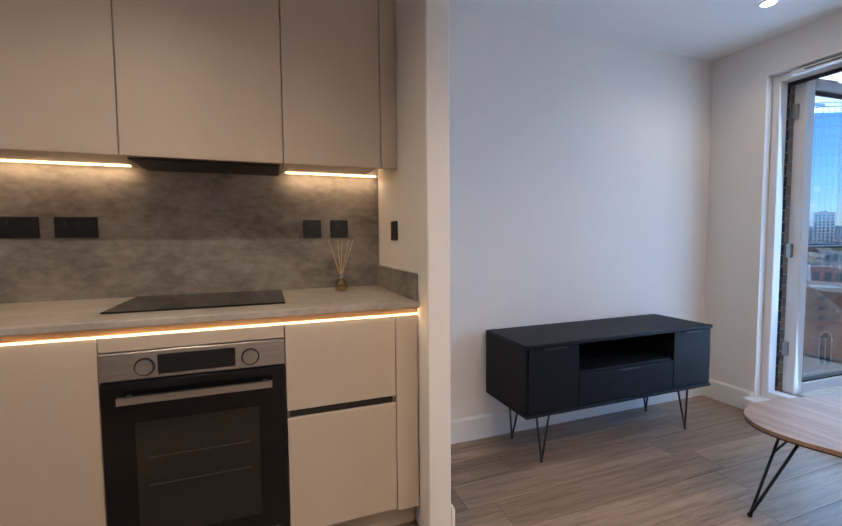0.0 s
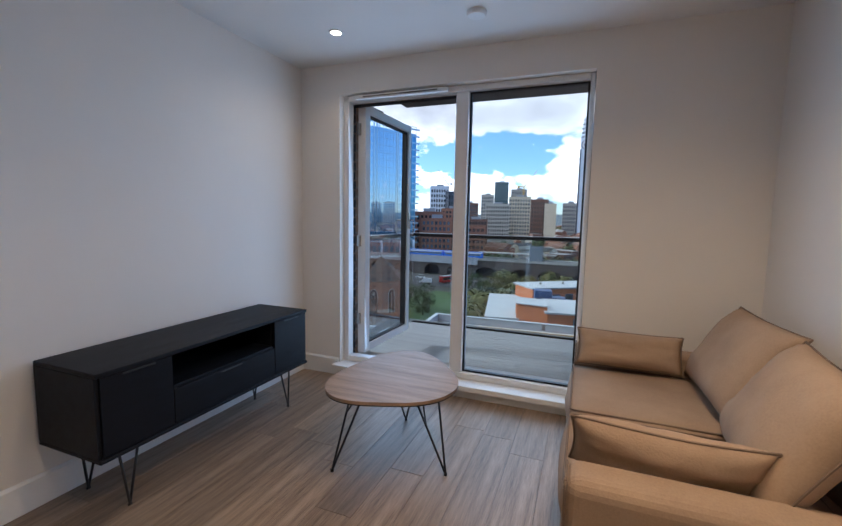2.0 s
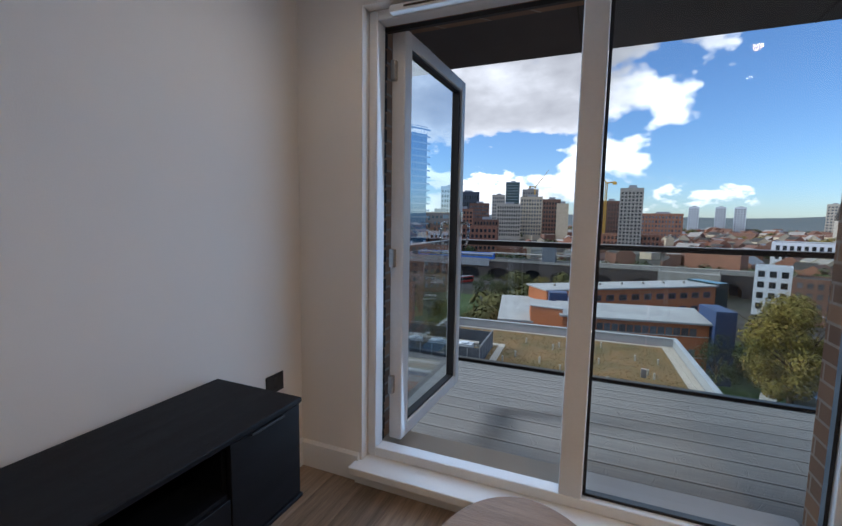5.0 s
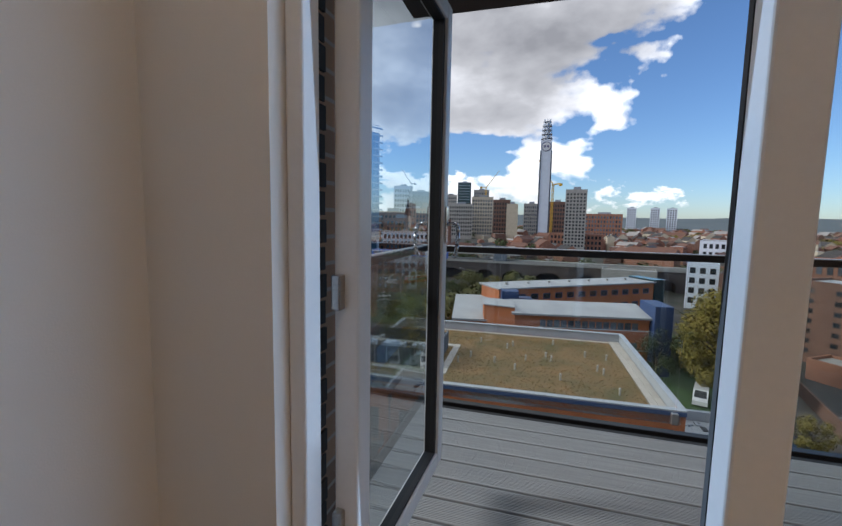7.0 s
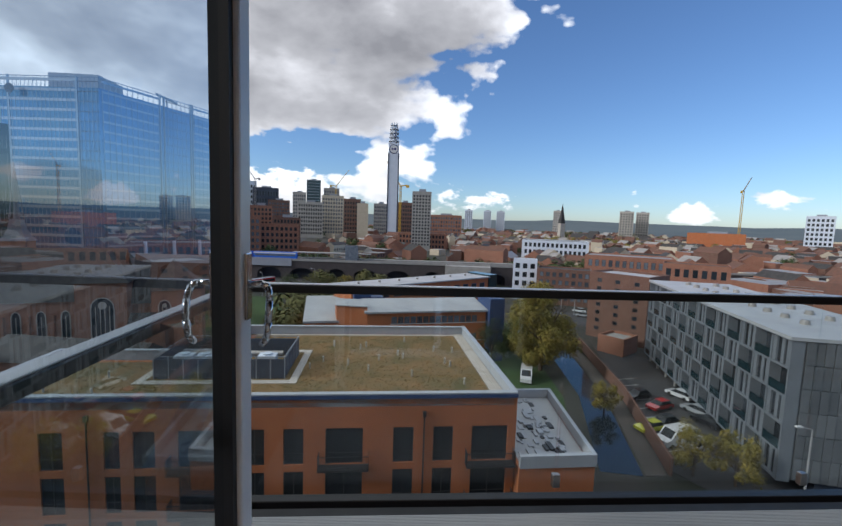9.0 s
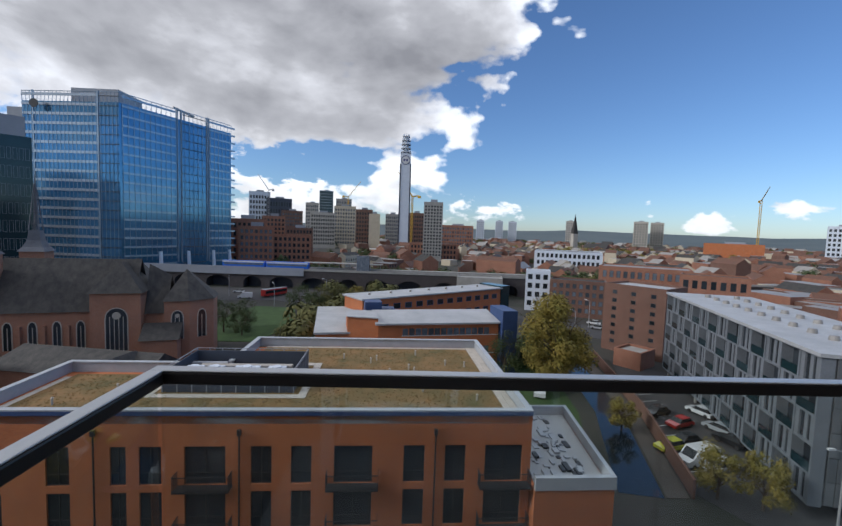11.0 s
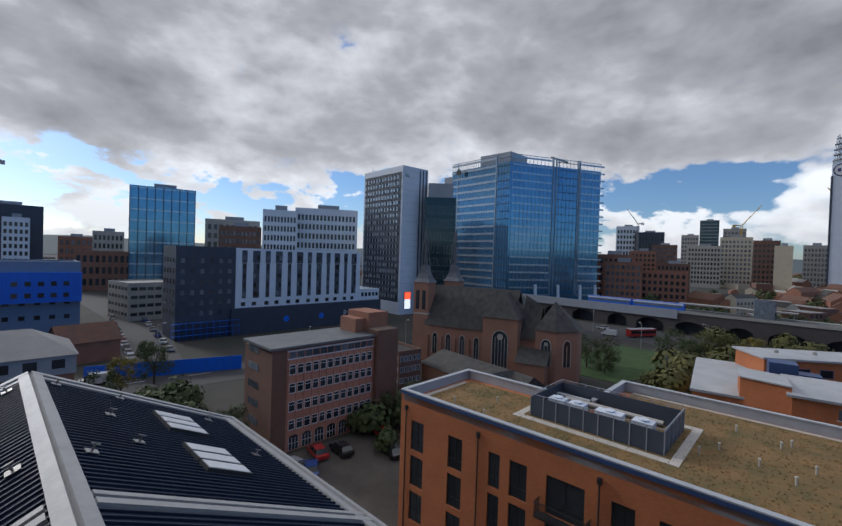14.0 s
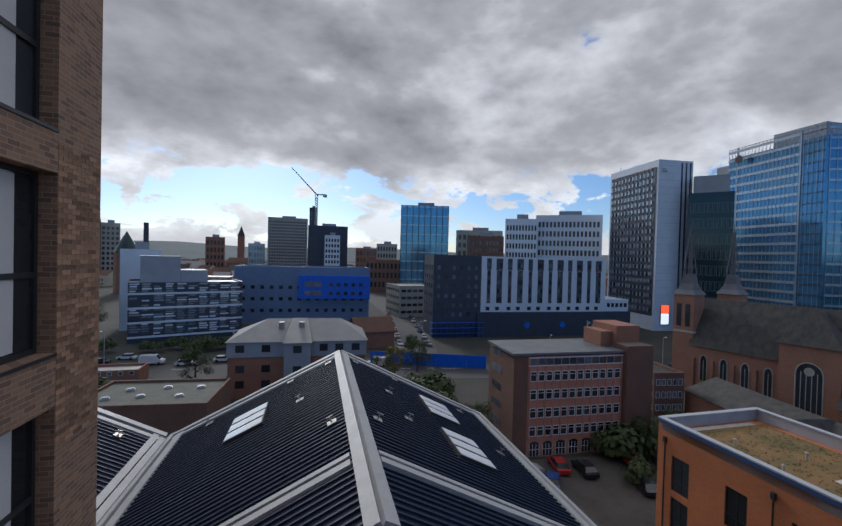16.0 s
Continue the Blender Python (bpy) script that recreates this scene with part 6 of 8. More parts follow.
part("cap", Shape().pyramid([(-5.5, -5.5), (5.5, -5.5), (5.5, 5.5), (-5.5, 5.5)], 52, (0, 0, 68)), SLATE, ck)
sp = thing("far_church_spire", "thin dark stone church spire far off", "church", (833, -341, G), 10)
part("tower", Shape().box(-5, -5, 0, 5, 5, 36), STONE, sp)
part("spire", Shape().pyramid([(-5, -5), (5, -5), (5, 5), (-5, 5)], 36, (0, 0, 76)), SLATE, sp)
chm = thing("chimney_stack", "dark cylindrical chimney stack", "chimney", (-174, 468, G), 0)
part("shaft", Shape().tube((0, 0, 0), (0, 0, 55), 2.6, 2.2, 16), DARKCLAD, chm)
cn_ = thing("conical_roof_hall", "dark hall with a steep conical roof", "building", (-124, 305, G), 0)
part("drum", Shape().tube((0, 0, 0), (0, 0, 26), 7, k=12), REDB, cn_)
part("cone", Shape().pyramid([(7.6 * math.cos(i * math.pi / 6), 7.6 * math.sin(i * math.pi / 6)) for i in range(12)], 26, (0, 0, 40)), GREENGLASS, cn_)

# ---- sea of roofs further out ----
def houses(name, label, n, rect, size, seed):
    """Many low roofed buildings joined into one far stretch of the town."""
    r = random.Random(seed)
    s = Shape()
    for i in range(n):
        x, y = r.uniform(rect[0], rect[2]), r.uniform(rect[1], rect[3])
        if abs(y - (-30 + (x - 200) * 0.02)) < 14 and x < 420:
            continue
        a = r.choice((0.3, -0.5, 0.9, 0.0)) + r.uniform(-0.1, 0.1)
        w, d, h = r.uniform(*size), r.uniform(*size) * 0.55, r.uniform(5, 10) * (1.5 if r.random() < 0.12 else 1)
        ca, sa = math.cos(a), math.sin(a)
        def q(u, v, z):
            return (x + u * ca - v * sa, y + u * sa + v * ca, G + z)
        mi = r.choice((0, 0, 1, 2))
        rm = r.choice((3, 3, 4, 5))
        c = [(-w / 2, -d / 2), (w / 2, -d / 2), (w / 2, d / 2), (-w / 2, d / 2)]
        for k in range(4):
            p0, p1 = c[k], c[(k + 1) % 4]
            s.face([q(*p0, 0), q(*p1, 0), q(*p1, h), q(*p0, h)], mi)
        if r.random() < 0.7:
            rh = h + d * 0.35
            s.face([q(*c[0], h), q(*c[1], h), q(w / 2, 0, rh), q(-w / 2, 0, rh)], rm)
            s.face([q(*c[2], h), q(*c[3], h), q(-w / 2, 0, rh), q(w / 2, 0, rh)], rm)
            s.face([q(*c[1], h), q(*c[2], h), q(w / 2, 0, rh)], mi)
            s.face([q(*c[3], h), q(*c[0], h), q(-w / 2, 0, rh)], mi)
        else:
            s.face([q(*k, h) for k in c], 5)
        for k in range(int(w / 3)):
            u = -w / 2 + 1 + k * 3
            for z in range(1, int(h) - 1, 3):
                s.face([q(u, -d / 2 - 0.05, z), q(u + 1.2, -d / 2 - 0.05, z), q(u + 1.2, -d / 2 - 0.05, z + 1.5), q(u, -d / 2 - 0.05, z + 1.5)], 6)
    return solid(name, s, [REDB, BROWNB, CREAM, ROOFTILE, SLATE, LEAD, DARKWIN], label, "buildings", "stuff")


houses("far_roofs", "crowd of low red brick houses and workshops", 620, (235, -620, 640, 60), (9, 26), 3)
houses("far_roofs", "distant crowd of low brick houses and sheds", 900, (640, -1300, 1500, 420), (12, 40), 4)
houses("far_roofs", "distant crowd of low brick houses by the skyline", 500, (-400, 330, 400, 900), (12, 36), 5)
houses("far_roofs", "brick workshops beyond the canal", 90, (105, -330, 235, -105), (10, 26), 6)
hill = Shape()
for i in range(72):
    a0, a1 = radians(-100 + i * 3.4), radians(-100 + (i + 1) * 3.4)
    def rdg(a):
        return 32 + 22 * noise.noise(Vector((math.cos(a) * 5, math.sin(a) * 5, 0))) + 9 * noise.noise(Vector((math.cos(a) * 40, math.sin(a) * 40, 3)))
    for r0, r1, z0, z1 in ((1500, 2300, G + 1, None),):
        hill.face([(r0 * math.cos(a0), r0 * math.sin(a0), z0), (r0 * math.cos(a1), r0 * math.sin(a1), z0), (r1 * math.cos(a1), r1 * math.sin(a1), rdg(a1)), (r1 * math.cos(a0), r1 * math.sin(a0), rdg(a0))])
solid("backdrop", hill, HAZE, "wooded ridge on the horizon with haze in its colour", "hills", "structure")

# ---- roads, canal, lawn ----
def sheet(name, poly, z, mat, label, cat):
    return solid(name, Shape().prism(poly, G + 0.001, G + z), mat, label, cat, "structure")


sheet("road", [(-150, 126), (60, 104), (130, 92), (170, 78), (170, 66), (128, 76), (60, 90), (-150, 112)], 0.05, ASPHALT, "main road with parked cars past the church", "road")
sheet("road_junction", [(160, 88), (196, 92), (199, 10), (150, -38), (120, -80), (108, -74), (128, -30), (150, 20), (165, 50)], 0.06, ASPHALT, "wide road junction by the viaduct", "road")
sheet("side_road", [(22, 118), (34, 116), (46, 190), (40, 320), (26, 320), (30, 190)], 0.07, ASPHALT, "side street lined with parked cars", "road")
sheet("avenue", [(215, 78), (215, 62), (660, 130), (660, 146)], 0.08, ASPHALT, "straight avenue running to the skyline", "road")
sheet("car_park", [(46, -34), (96, -50), (84, -60), (40, -50), (34, -40)], 0.05, ASPHALT, "asphalt car park with white bay lines", "car park")
sheet("car_park_church", [(20, 26), (46, 30), (58, 52), (22, 54)], 0.05, PAVE, "brown paved yard with parked cars", "car park")
sheet("canal", [(45, -25.8), (66.5, -33.0), (85.5, -36.0), (110, -38), (110, -42), (85.5, -40.6), (66.0, -37.2), (44, -30.5)], 0.03, WATER, "dark canal reflecting the sky", "canal")
sheet("towpath", [(44, -30.8), (66.0, -37.5), (85.5, -40.9), (110, -42.4), (110, -46), (84, -43.4), (66, -40), (44, -33.4)], 0.06, PAVE, "pale towpath beside the canal", "path")
cwl = thing("canal_wall", "long weathered brick wall between towpath and car park", "wall", (0, 0, G))
for (x0, y0), (x1, y1) in (((44, -33.6), (66, -40.2)), ((66, -40.2), (84, -43.6)), ((84, -43.6), (96, -46))):
    dx_, dy_ = (y1 - y0), -(x1 - x0)
    l_ = math.hypot(dx_, dy_)
    ox, oy = dx_ / l_ * 0.3, dy_ / l_ * 0.3
    part("wall_run", Shape().prism([(x0, y0), (x0 + ox, y0 + oy), (x1 + ox, y1 + oy), (x1, y1)], 0, 2.2), BROWNB, cwl)
sheet("lawn", [(104, 46), (128, 56), (152, 52), (150, 38), (124, 30), (104, 36)], 0.12, GRASS, "green lawn below the church", "lawn")
sheet("canal_bank", [(44, -18), (92, -22), (92, -33), (66, -30), (46, -24)], 0.08, GRASS, "grassy canal bank", "grass")
ln = thing("bay_markings", "white painted parking bay lines", "road marking", (0, 0, G + 0.052), kind="structure")
for i in range(9):
    x0, y0 = 49 + i * 3.1, -36.4 - i * 0.8
    part("line", Shape().prism([(x0, y0), (x0 + 0.14, y0), (x0 + 1.0, y0 - 4.6), (x0 + 0.86, y0 - 4.6)], 0, 0.006), PAINTLINE, ln)
for i in range(14):
    x0, y0 = -60 + i * 13, 112.5 - i * 1.55
    part("line", Shape().box(x0, y0 - 0.1, 0, x0 + 5, y0 + 0.1, 0.006), PAINTLINE, ln)


# ---- vehicles ----
def car_kit(kind, paint):
    van = kind == "van"
    L_, W_, Hh = (5.4, 2.0, 2.3) if van else (4.3, 1.78, 1.45)
    t = thing("van" if van else "car", "parked " + paint + (" delivery van" if van else " car") + " on the asphalt", "van" if van else "car", (0, 0, -200))
    prof = [(-L_ / 2, 0.35), (L_ / 2, 0.35), (L_ / 2, 1.0), (L_ / 2 - 0.9, 1.25), (L_ / 2 - 1.7, Hh), (-L_ / 2 + 0.1, Hh), (-L_ / 2, 1.0)] if van else [(-L_ / 2, 0.3), (L_ / 2, 0.3), (L_ / 2, 0.72), (L_ / 2 - 1.1, 0.9), (-L_ / 2 + 0.5, 0.92), (-L_ / 2, 0.8)]
    s = Shape()
    for y0, y1 in ((-W_ / 2, W_ / 2),):
        s.face([(x, y0, z) for x, z in prof])
        s.face([(x, y1, z) for x, z in reversed(prof)])
        for (xa, za), (xb, zb) in zip(prof, prof[1:] + prof[:1]):
            s.face([(xa, y0, za), (xa, y1, za), (xb, y1, zb), (xb, y0, zb)])
    part("body", s, CARS[paint], t)
    if van:
        part("windscreen", Shape().face([(L_ / 2 - 0.88, -0.85, 1.28), (L_ / 2 - 0.88, 0.85, 1.28), (L_ / 2 - 1.62, 0.8, Hh - 0.1), (L_ / 2 - 1.62, -0.8, Hh - 0.1)]), CARGLASS, t)
    else:
        g = Shape()
        lo_, hi_ = [(-1.75, -0.84), (1.15, -0.84), (1.15, 0.84), (-1.75, 0.84)], [(-1.25, -0.66), (0.4, -0.66), (0.4, 0.66), (-1.25, 0.66)]
        for k_ in range(4):
            j_ = (k_ + 1) % 4
            g.face([(*lo_[k_], 0.9), (*lo_[j_], 0.9), (*hi_[j_], Hh - 0.03), (*hi_[k_], Hh - 0.03)])
        part("window_band", g, CARGLASS, t)
        part("roof", Shape().prism([(-1.3, -0.69), (0.45, -0.69), (0.45, 0.69), (-1.3, 0.69)], Hh - 0.03, Hh), CARS[paint], t)
    wm = make_mesh("wheel", Shape().tube((0, -0.11, 0), (0, 0.11, 0), 0.32, k=14), TYRE)
    for x in (-L_ * 0.31, L_ * 0.31):
        for y in (-W_ / 2 + 0.1, W_ / 2 - 0.1):
            w = part("wheel", wm, None, t)
            w.location = (x, y, 0.32)
    return t


kits = {(k, p): car_kit(k, p) for k, p in (("car", "white"), ("car", "silver"), ("car", "black"), ("car", "red"), ("car", "blue"), ("car", "yellow"), ("van", "white"))}
spots = [("car", "yellow", 54.6, -38.0, 105), ("car", "red", 61.6, -44.0, 110), ("van", "white", 51.0, -39.2, 105), ("car", "white", 49.6, -41.2, 108), ("car", "black", 56.2, -41.2, 105), ("car", "black", 65.7, -42.9, 110), ("car", "black", 56.2, -47.8, 20), ("car", "silver", 60, -49.0, 20), ("car", "white", 66, -50.5, 20), ("van", "white", 73.6, -26.1, 160),
         ("car", "silver", 28, 50, 10), ("car", "red", 33, 50.5, 80), ("car", "black", 36, 49.0, 85), ("car", "blue", 30, 47, 60), ("car", "red", 44, 50.0, 80), ("car", "blue", 47, 46.0, 70), ("car", "red", 50, 44.0, 60), ("car", "black", 41, 44, 80), ("car", "white", 57, 96, 170), ("van", "white", 66, 88, 170), ("van", "white", 15, 106.5, 170), ("car", "white", -48, 121, 175), ("car", "white", -32, 113, 5), ("van", "white", -40, 115, 5), ("car", "white", -24, 116, 5), ("car", "silver", -60, 119, 5), ("car", "black", -52, 116.5, 5), ("van", "white", -6, 113, 172), ("car", "black", 36, 108, 170), ("car", "black", 96, 95, 160), ("car", "white", 85, 94, 170),
         ("car", "white", 135, -64, 60), ("car", "silver", 128, -62, 60), ("car", "blue", 118, -50, 80), ("van", "white", 168, 62, 100), ("car", "white", 150, 30, 60), ("car", "silver", 176, 40, 90), ("car", "white", 182, 70, 90), ("van", "white", 152, 92, 160)]
for i in range(16):
    spots.append(("car", ("white", "silver", "black", "white", "red")[i % 5], 24.5 + i * 0.55, 126 + i * 5.8, 84))
    if i % 2:
        spots.append(("car", ("white", "silver", "blue")[i % 3], 33.5 + i * 0.6, 124 + i * 5.8, 84))
for i in range(14):
    spots.append(("car", ("white", "silver", "black", "red", "white")[i % 5], 240 + i * 22, 70 + i * 3.5 + (4 if i % 2 else 10), 9))
used = set()
for k, p, x, y, a in spots:
    if (k, p) not in used:
        kits[(k, p)].matrix_basis = pose(x, y, G + 0.09, 0, 0, a)
        used.add((k, p))
    else:
        copy_thing(kits[(k, p)], pose(x, y, G + 0.09, 0, 0, a))
bs = thing("bus", "long red and white single-decker bus at the junction", "bus", (176, 53, G + 0.09), 150)
part("body", rounded(-6, -1.25, 0.4, 6, 1.25, 3.1, 0.15, 2), CARS["red"], bs)
part("roof", Shape().box(-5.8, -1.15, 3.101, 5.8, 1.15, 3.2), CARS["white"], bs, "white roof")
part("window_band", Shape().box(-5.6, -1.28, 1.5, 5.6, -1.252, 2.6).box(-5.6, 1.252, 1.5, 5.6, 1.28, 2.6), CARGLASS, bs)
for x_ in (-4, 3.8):
    for y_ in (-1.1, 1.1):
        part("wheel", Shape().tube((x_, y_ - 0.14, 0.48), (x_, y_ + 0.14, 0.48), 0.48, k=14), TYRE, bs)


# ---- trees ----
def tree(x, y, h, r, mat, label, seed, leaves=2600):
    """Tapered trunk with limbs, and a crown of many small leaf clumps with gaps."""
    R_ = random.Random(seed)
    t = thing("tree", label, "tree", (x, y, G), R_.uniform(0, 360), "trees")
    s = Shape()
    s.tube((0, 0, 0), (0.1, 0, h * 0.45), 0.028 * h, 0.017 * h, 9)
    tips = []
    for i in range(9):
        a = i * 2.4 + R_.uniform(-0.3, 0.3)
        b = Vector((0.1, 0, h * R_.uniform(0.25, 0.45)))
        e = Vector((r * 0.6 * math.cos(a), r * 0.6 * math.sin(a), h * R_.uniform(0.5, 0.85)))
        s.tube(b, e, 0.010 * h, 0.004 * h, 6)
        tips.append(e)
        for k in range(2):
            e2 = e + Vector((R_.uniform(-0.3, 0.3) * r, R_.uniform(-0.3, 0.3) * r, R_.uniform(0.0, 0.18) * h))
            s.tube(e, e2, 0.004 * h, 0.0015 * h, 5)
            tips.append(e2)
    part("trunk", s, BARK, t, "brown trunk and limbs")
    c = Shape()
    blobs = []
    for i in range(26):
        a, z = R_.uniform(0, 6.28), R_.uniform(0.22, 0.95)
        rad = r * 0.82 * math.sqrt(max(0.05, 1 - ((z - 0.52) / 0.5) ** 2)) * R_.uniform(0.45, 1.0)
        blobs.append((Vector((rad * math.cos(a), rad * math.sin(a), h * z)), r * R_.uniform(0.2, 0.36)))
    for i in range(leaves):
        b, br = blobs[i % len(blobs)]
        d = Vector((R_.gauss(0, 1), R_.gauss(0, 1), R_.gauss(0, 1))).normalized() * br * R_.uniform(0.55, 1.08)
        p = b + d
        n = (d.normalized() + Vector((R_.uniform(-.6, .6), R_.uniform(-.6, .6), R_.uniform(-.2, .8)))).normalized()
        u = n.orthogonal().normalized()
        v = n.cross(u)
        sz = R_.uniform(0.10, 0.24) * (0.5 + h / 24)
        c.face([p + u * sz, p + v * sz * 0.6, p - u * sz, p - v * sz * 0.6])
    part("crown", c, mat, t, "loose leafy crown")
    return t


tree(78.5, -30.5, 17, 8.0, LEAF_Y, "large plane tree with yellowing autumn leaves beside the canal", 1, 22000)
tree(82, -21.5, 9, 4.5, LEAF_G, "dark green tree by the canal bank", 2, 3000)
for i, (x, y, h, r, m) in enumerate(((113, 47, 9, 4.5, LEAF_G), (118, 43, 8, 4, LEAF_G), (110, 41, 7, 3.5, LEAF_G), (141, 34, 10, 5, LEAF_G), (147, 28, 9, 4.5, LEAF_O), (150, 22, 9, 4, LEAF_O), (136, 28, 8, 4, LEAF_G), (156, 16, 8, 4, LEAF_Y), (160, 6, 7, 4, LEAF_O), (24, 58, 7, 3.5, LEAF_G), (48, 51.5, 6, 3, LEAF_G), (52, 50, 7, 3.5, LEAF_G), (24, 100, 8, 4, LEAF_G), (18, 98, 7, 3.2, LEAF_Y), (13, 84, 8, 3.5, LEAF_G), (-17.5, 108, 9, 4, LEAF_O), (-72, 150, 14, 6, LEAF_G), (-26, 100, 8, 4, LEAF_G), (20, 60, 6, 3, LEAF_O), (60, -34, 5, 2.5, LEAF_Y), (44, -36.5, 6, 3, LEAF_Y), (42, -40, 6, 3, LEAF_Y), (27, 122, 5, 3, LEAF_G))):
    tree(x, y, h, r, m, "leafy green street tree" if m == LEAF_G else "autumn tree with yellow and olive leaves", 20 + i, 3200)


def thicket(label, n, rect, hh, seed, mat):
    r = random.Random(seed)
    s = Shape()
    for i in range(n):
        x, y, h = r.uniform(rect[0], rect[2]), r.uniform(rect[1], rect[3]), r.uniform(*hh)
        for k in range(120):
            d = Vector((r.gauss(0, 1), r.gauss(0, 1), abs(r.gauss(0, 1)))).normalized()
            p = Vector((x, y, G + h * 0.35)) + Vector((d.x * h * 0.55, d.y * h * 0.55, d.z * h * 0.65)) * r.uniform(0.6, 1.05)
            u = d.orthogonal().normalized() * h * 0.095
            v = d.cross(u).normalized() * h * 0.075
            s.face([p + u, p + v, p - u, p - v])
    return solid("far_trees", s, mat, label, "trees", "stuff")


thicket("band of autumn trees among the far houses", 130, (480, -420, 720, -180), (9, 15), 1, LEAF_Y)
thicket("band of trees along the railway", 70, (212, -130, 236, 40), (5, 9), 2, LEAF_O)
thicket("scattered trees among the houses", 160, (250, -560, 900, 200), (7, 12), 3, LEAF_G)
thicket("scrub along the canal and yards", 40, (88, -38, 104, -20), (3, 6), 4, LEAF_G)
thicket("distant woods near the horizon", 260, (900, -1300, 1450, 500), (10, 18), 5, LEAF_O)

thicket("dark hedge and trees along the main road", 34, (-75, 128, -18, 134), (2.5, 4.5), 7, LEAF_G)
thicket("scrub beside the flat-roofed store", 26, (-46, 82, -14, 92), (2, 4), 8, LEAF_G)
thicket("leafy trees and scrub before the viaduct arches", 46, (150, -44, 192, 34), (3, 7), 12, LEAF_O)
thicket("green trees along the tracks behind the viaduct", 60, (214, -150, 250, 60), (6, 11), 13, LEAF_G)
thicket("dark shrubs between the office slab and the apartment block", 26, (40, 44, 49, 56), (2.5, 5), 11, LEAF_G)
thicket("garden trees around the office slab", 22, (18, 56, 25, 84), (3, 6), 9, LEAF_G)
thicket("trees between the junction and the college", 34, (96, 14, 150, 30), (4, 8), 10, LEAF_O)
# ---- street lamps ----
def street_lamp(x, y, a):
    t = thing("street_lamp", "tall grey street lamp by the road", "street lamp", (x, y, G), a, "street lamps")
    part("post", Shape().tube((0, 0, 0), (0, 0, 8.5), 0.12, 0.07, 8), CRANE_W, t)
    part("arm", Shape().tube((0, 0, 8.5), (1.4, 0, 8.8), 0.06, k=6), CRANE_W, t)
    part("lantern", Shape().box(1.2, -0.14, 8.74, 1.9, 0.14, 8.9), WFRAME, t)
for x, y, a in ((38.5, -44.5, 90), (60, 100, 250), (90, 94, 250), (120, 88, 250), (30, 124, 0), (150, 45, 40), (168, 30, 120), (172, 70, 200), (130, -60, 30), (112, -48, 60), (-20, 110, 270), (-50, 114, 270)):
    street_lamp(x, y, a)

# ================= the flat =================
H = 2.385           # ceiling
SOUTH = -3.05       # wall behind the sofa
WEST = -5.6
YL, YR = -0.350, -2.13   # window reveal
ZT, ZB = 2.165, 0.10
MUL0, MUL1 = -1.335, -1.245  # mullion

floor = solid("floor", Shape().box(WEST, SOUTH, -0.14, 0.0, 0.0, -0.012), GAP, "wood-effect vinyl plank floor in brown oak tones", "floor", "structure")
solid("ceiling", Shape().box(WEST, SOUTH, H, 0.0, 0.0, H + 0.2), CEIL, "plain white painted ceiling with recessed downlights", "ceiling", "structure")
solid("wall_north", Shape().box(WEST, 0.0, -0.14, 0.0, 0.2, H + 0.2), PAINT, "smooth off-white painted wall behind the television unit", "wall", "structure")
solid("wall_south", Shape().box(WEST, SOUTH - 0.2, -0.14, 0.0, SOUTH, H + 0.2), PAINT, "smooth off-white painted wall behind the sofa", "wall", "structure")
solid("wall_west", Shape().box(WEST - 0.2, SOUTH - 0.2, -0.14, WEST, 0.2, H + 0.2), PAINT, "plain off-white painted back wall of the room", "wall", "structure")
solid("wall_east", pierced("x", 0.0, 0.13, SOUTH - 0.2, 0.2, -0.14, H + 0.2, [(YR, ZB - 0.04, YL, ZT)]), PAINT, "off-white painted window wall with a tall opening", "wall", "structure")
facade = solid("wall_facade", pierced("x", 0.132, 0.24, -9.0, 0.42, -3.2, 6.0, [(YR - 0.02, ZB - 0.10, YL + 0.02, ZT + 0.02)]), BUFF, "mottled brown brick outer wall beside the balcony door", "wall", "structure")
# short return wall between kitchen and sitting area
solid("wall_nib", rounded(-2.435, -0.70, 0.0, -2.345, -0.001, H - 0.001, 0.004, 1), PAINT, "short off-white return wall at the kitchen's end", "wall", "structure")


def skirting(name, x0, y0, x1, y1, nx, ny):
    """Skirting board along a line, standing out by nx, ny, with a chamfered top edge."""
    t, h = 0.015, 0.135
    s = Shape()
    prof = [(0, 0), (t, 0), (t, h - 0.012), (t * 0.35, h), (0, h)]
    ring = [[(x + nx * d, y + ny * d, z) for d, z in prof] for x, y in ((x0, y0), (x1, y1))]
    for i in range(5):
        j = (i + 1) % 5
        s.face([ring[0][i], ring[1][i], ring[1][j], ring[0][j]])
    s.face(ring[0]), s.face(ring[1][::-1])
    return solid(name, s, GLOSS, "white gloss skirting board along the wall", "skirting", "structure")


skirting("baseboard_north", -2.343, -0.0005, -0.0005, -0.0005, 0, -1)
skirting("baseboard_nib", -2.3445, -0.70, -2.3445, -0.016, 1, 0)
skirting("baseboard_east", -0.0005, -0.016, -0.0005, YL + 0.012, -1, 0)
skirting("baseboard_east_far", -0.0005, YR - 0.03, -0.0005, SOUTH + 0.016, -1, 0)
skirting("baseboard_south", WEST, SOUTH + 0.0005, -0.016, SOUTH + 0.0005, 0, 1)

